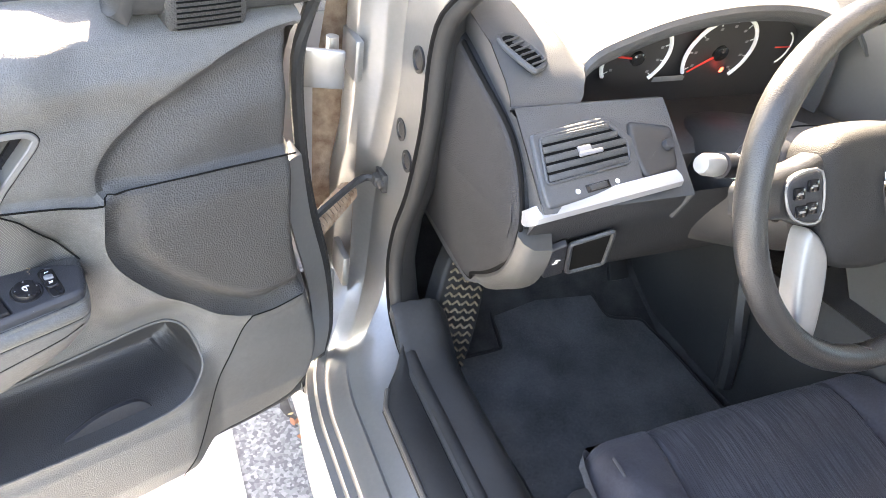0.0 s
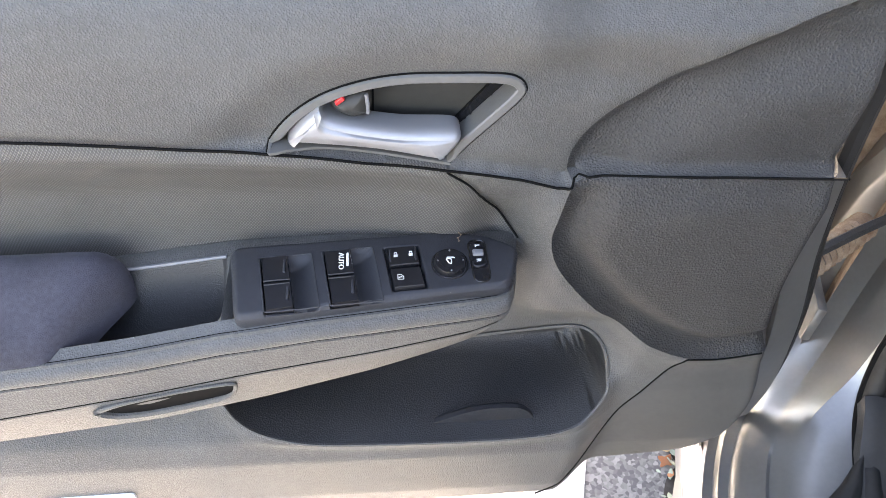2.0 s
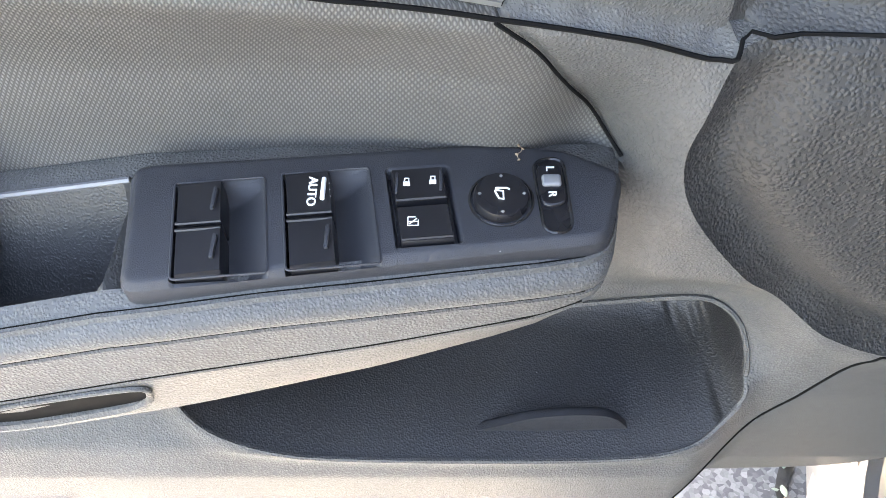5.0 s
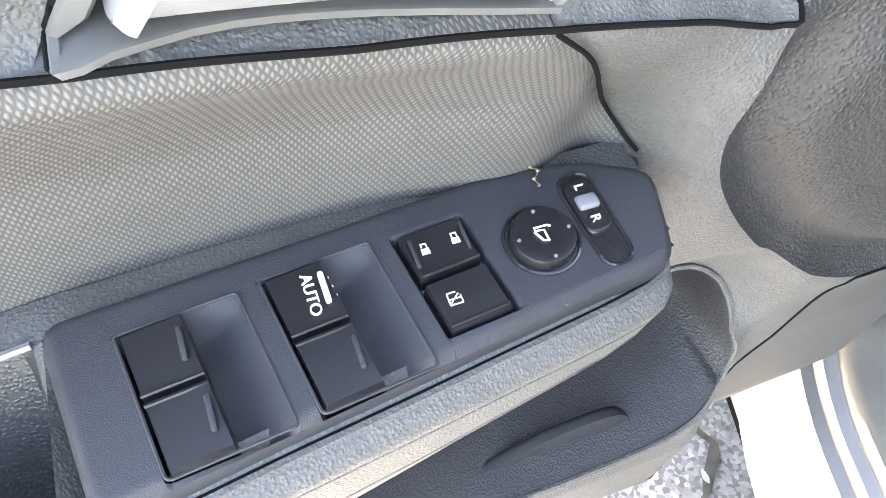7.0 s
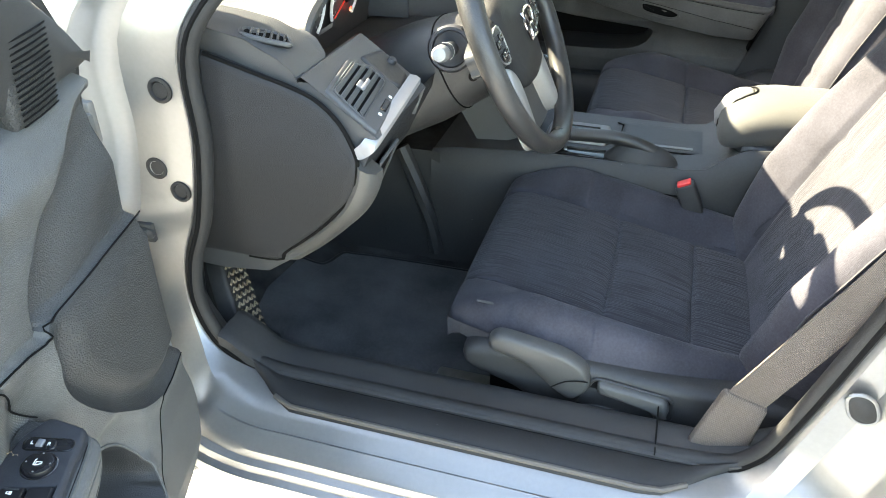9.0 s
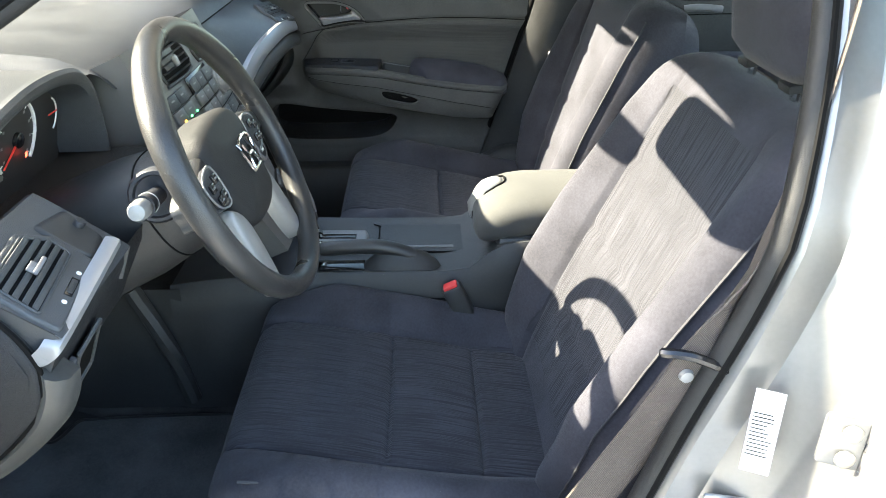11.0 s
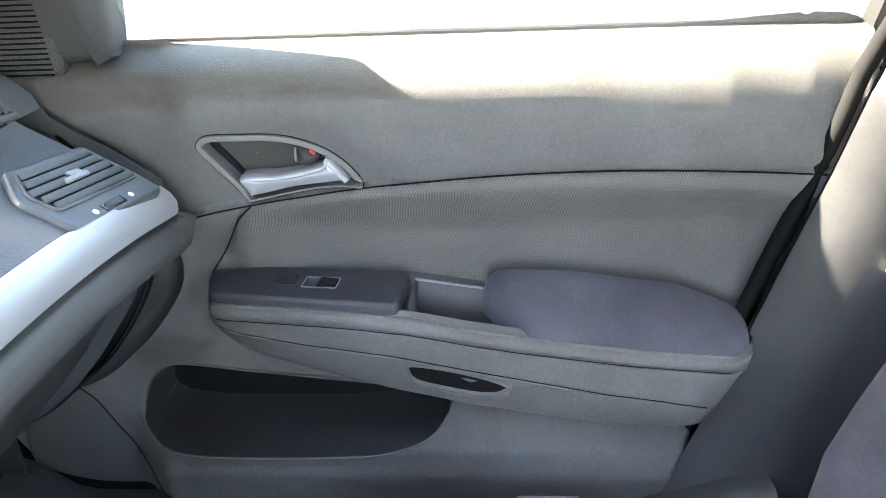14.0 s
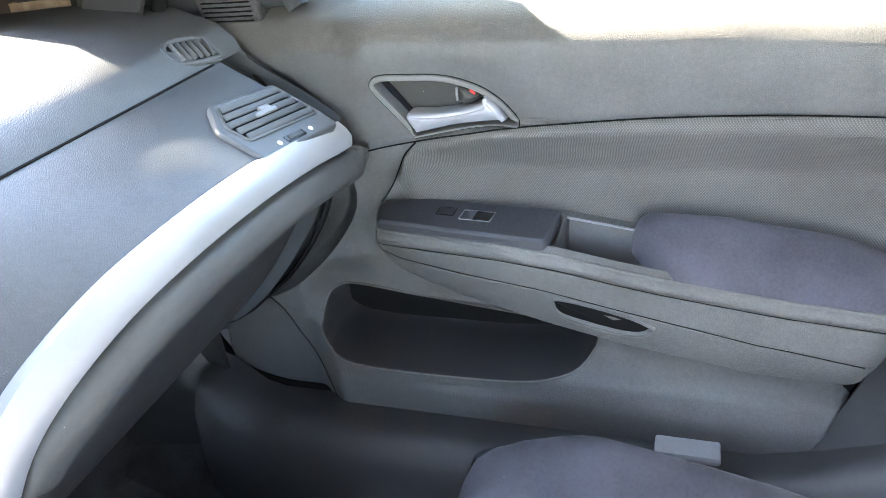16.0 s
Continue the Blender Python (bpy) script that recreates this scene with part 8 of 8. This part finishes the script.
for t in np.linspace(0, 1, 6):
    rings.append([(x, -1.55 - 0.25 * t + 0.015 * math.cos(x * 9), 0.48 + 0.52 * t) for x in np.linspace(-0.64, 0.64, 25)] + [(0.64, -1.75 - 0.2 * t, 0.48 + 0.52 * t), (-0.64, -1.75 - 0.2 * t, 0.48 + 0.52 * t)])
part("backrest", loft(rings), SEAT_CLOTH, bench)
shelf_rows = [[(x, y, 1.0) for x in (-0.7, 0.0, 0.7)] for y in (-1.80, -2.25)]
tagged(part("parcel_shelf", loft(shelf_rows, closed=False), CARPET), "dark carpeted parcel shelf", "shelf", kind="structure")
for side in (-1, 1):
    rd = thing("rear_door", (side * 0.78, -1.2, 0.40), "closed rear door with black moulded inner trim", "car door", "rear doors")
    rings = []
    for z, x in ((0.34, 0.765), (0.44, 0.745), (0.52, 0.742), (0.60, 0.775), (0.68, 0.775), (0.76, 0.772), (0.83, 0.765), (0.90, 0.766), (0.95, 0.785), (0.985, 0.825)):
        rings.append([(side * (x + 0.02 * float(step(-0.95, -0.78, y)) + 0.02 * float(step(-1.5, -1.62, y))), y, z) for y in np.linspace(-0.76, -1.64, 24)])
    part("trim_panel", loft(rings, closed=False), BLACK_TRIM, rd)
    arm = []
    for y in np.linspace(-0.86, -1.50, 14):
        f = float(step(-0.85, -0.93, y))
        arm.append([(side * 0.79, y, 0.735), (side * (0.77 - 0.055 * f), y, 0.732), (side * (0.765 - 0.062 * f), y, 0.715), (side * (0.768 - 0.05 * f), y, 0.665), (side * 0.79, y, 0.655)])
    part("armrest_body", loft(arm), BLACK_TRIM, rd)
    pad_r = curve([(-1.15, 0.735), (-1.13, 0.765), (-1.30, 0.765), (-1.46, 0.745), (-1.48, 0.72), (-1.20, 0.715)], 4, True)
    part("armrest_pad", pillow(pad_r, lambda a, b, c: Vector((side * (0.745 - c * 1.4), a, b)), 0.03, 0.02, 0.004, 0.02), PAD_CLOTH, rd)
    part("upper_seam", tube([(side * 0.7655, y, 0.852 + 0.02 * math.sin((y + 0.76) * -3)) for y in np.linspace(-0.80, -1.60, 16)], 0.0015, 6), GAP_AND_SHADE, rd)
    part("door_lever", tube(curve([(side * 0.762, -1.06, 0.885), (side * 0.752, -1.10, 0.890), (side * 0.752, -1.16, 0.885)], 4), 0.010, 10), SILVER, rd)
    part("handle_cup", pillow(curve([(-1.04, 0.90), (-1.10, 0.925), (-1.18, 0.90), (-1.16, 0.868), (-1.06, 0.87)], 4, True), lambda a, b, c: Vector((side * (0.769 - 0.2 * c), a, b)), 0.004, 0.008), GLOSS_BLACK, rd)

# ---- mirrors and sun visors ----
def outside_mirror(side):
    m = thing("outside_mirror", (side * 0.93, 0.19, 0.93), "silver outside mirror with hexagonal glass", "mirror", "outside mirrors")
    loop = curve([(-0.095, 0.040), (-0.060, 0.066), (0.070, 0.066), (0.105, 0.030), (0.100, -0.030), (0.070, -0.062), (-0.040, -0.066), (-0.092, -0.035)], 4, True)
    fr_ = framed((side * 1.02, 0.165, 1.015), (side, 0.22 * 1, 0), (0, 0, 1)) if side > 0 else framed((-1.02, 0.165, 1.015), (1, -0.22, 0), (0, 0, 1))
    s = 1 if side > 0 else -1
    back_of = fr_ if (fr_.to_3x3() @ Vector((0, 0, 1))).y < 0 else fr_ @ pose(0, 0, 0, 0, 180, 0)
    part("housing", pillow([(a * s, b) for a, b in loop], lambda a, b, c: back_of @ Vector((a, b, -0.002 - c)), 0.06, 0.045, 0.02), PAINT, m)
    part("glass", pillow([(a * s * 0.92, b * 0.88) for a, b in loop], lambda a, b, c: back_of @ Vector((a, b, 0.0 + c)), 0.002, 0.002), MIRROR, m)
    part("rim", tube([back_of @ Vector((a * s, b, 0.0)) for a, b in loop], 0.006, 8, True), DARK_PLASTIC, m)
    part("arm", tube([(side * 0.86, 0.20, 0.985), (side * 0.93, 0.195, 0.985), (side * 0.98, 0.19, 0.985)], 0.022, 10), DARK_PLASTIC, m)


outside_mirror(1)
inner = thing("rear_view_mirror", (0.0, 0.02, 1.30), "black rear view mirror hanging from the windscreen", "mirror")
im = framed((0.0, 0.005, 1.265), (1, 0.0, 0), (0, 0.15, 1))
mloop = curve([(-0.12, 0.0), (-0.11, 0.032), (0.0, 0.038), (0.11, 0.032), (0.12, 0.0), (0.11, -0.032), (0.0, -0.036), (-0.11, -0.032)], 4, True)
part("housing", pillow(mloop, lambda a, b, c: im @ Vector((a, b, -c)), 0.03, 0.02, 0.004), DARK_PLASTIC, inner)
part("glass", pillow([(a * 0.95, b * 0.9) for a, b in mloop], lambda a, b, c: im @ Vector((a, b, 0.001 + c)), 0.001, 0.002), MIRROR, inner)
part("stem", tube([(0, 0.02, 1.275), (0, 0.05, 1.29)], 0.008, 8), DARK_PLASTIC, inner)
for side, tail, low in ((-1, -0.17, 1.185), (1, -0.19, 1.262)):
    visor = thing("sun_visor", (side * 0.36, -0.12, 1.33), "pale grey cloth sun visor under the headliner", "sun visor", "sun visors")
    span = (-0.175, -0.555) if side < 0 else (0.235, 0.56)
    part("flap", pillow(rounded([(span[0], 0.0), (span[1], 0.0), (span[1], 0.15), (span[0], 0.15)], 0.05, 8), lambda a, b, c: Vector((a, -0.085 + (tail + 0.085) * b / 0.15, 1.348 + (low - 1.348) * b / 0.15 + c)), 0.006, 0.005, 0.0, 0.006), HEADLINER, visor)
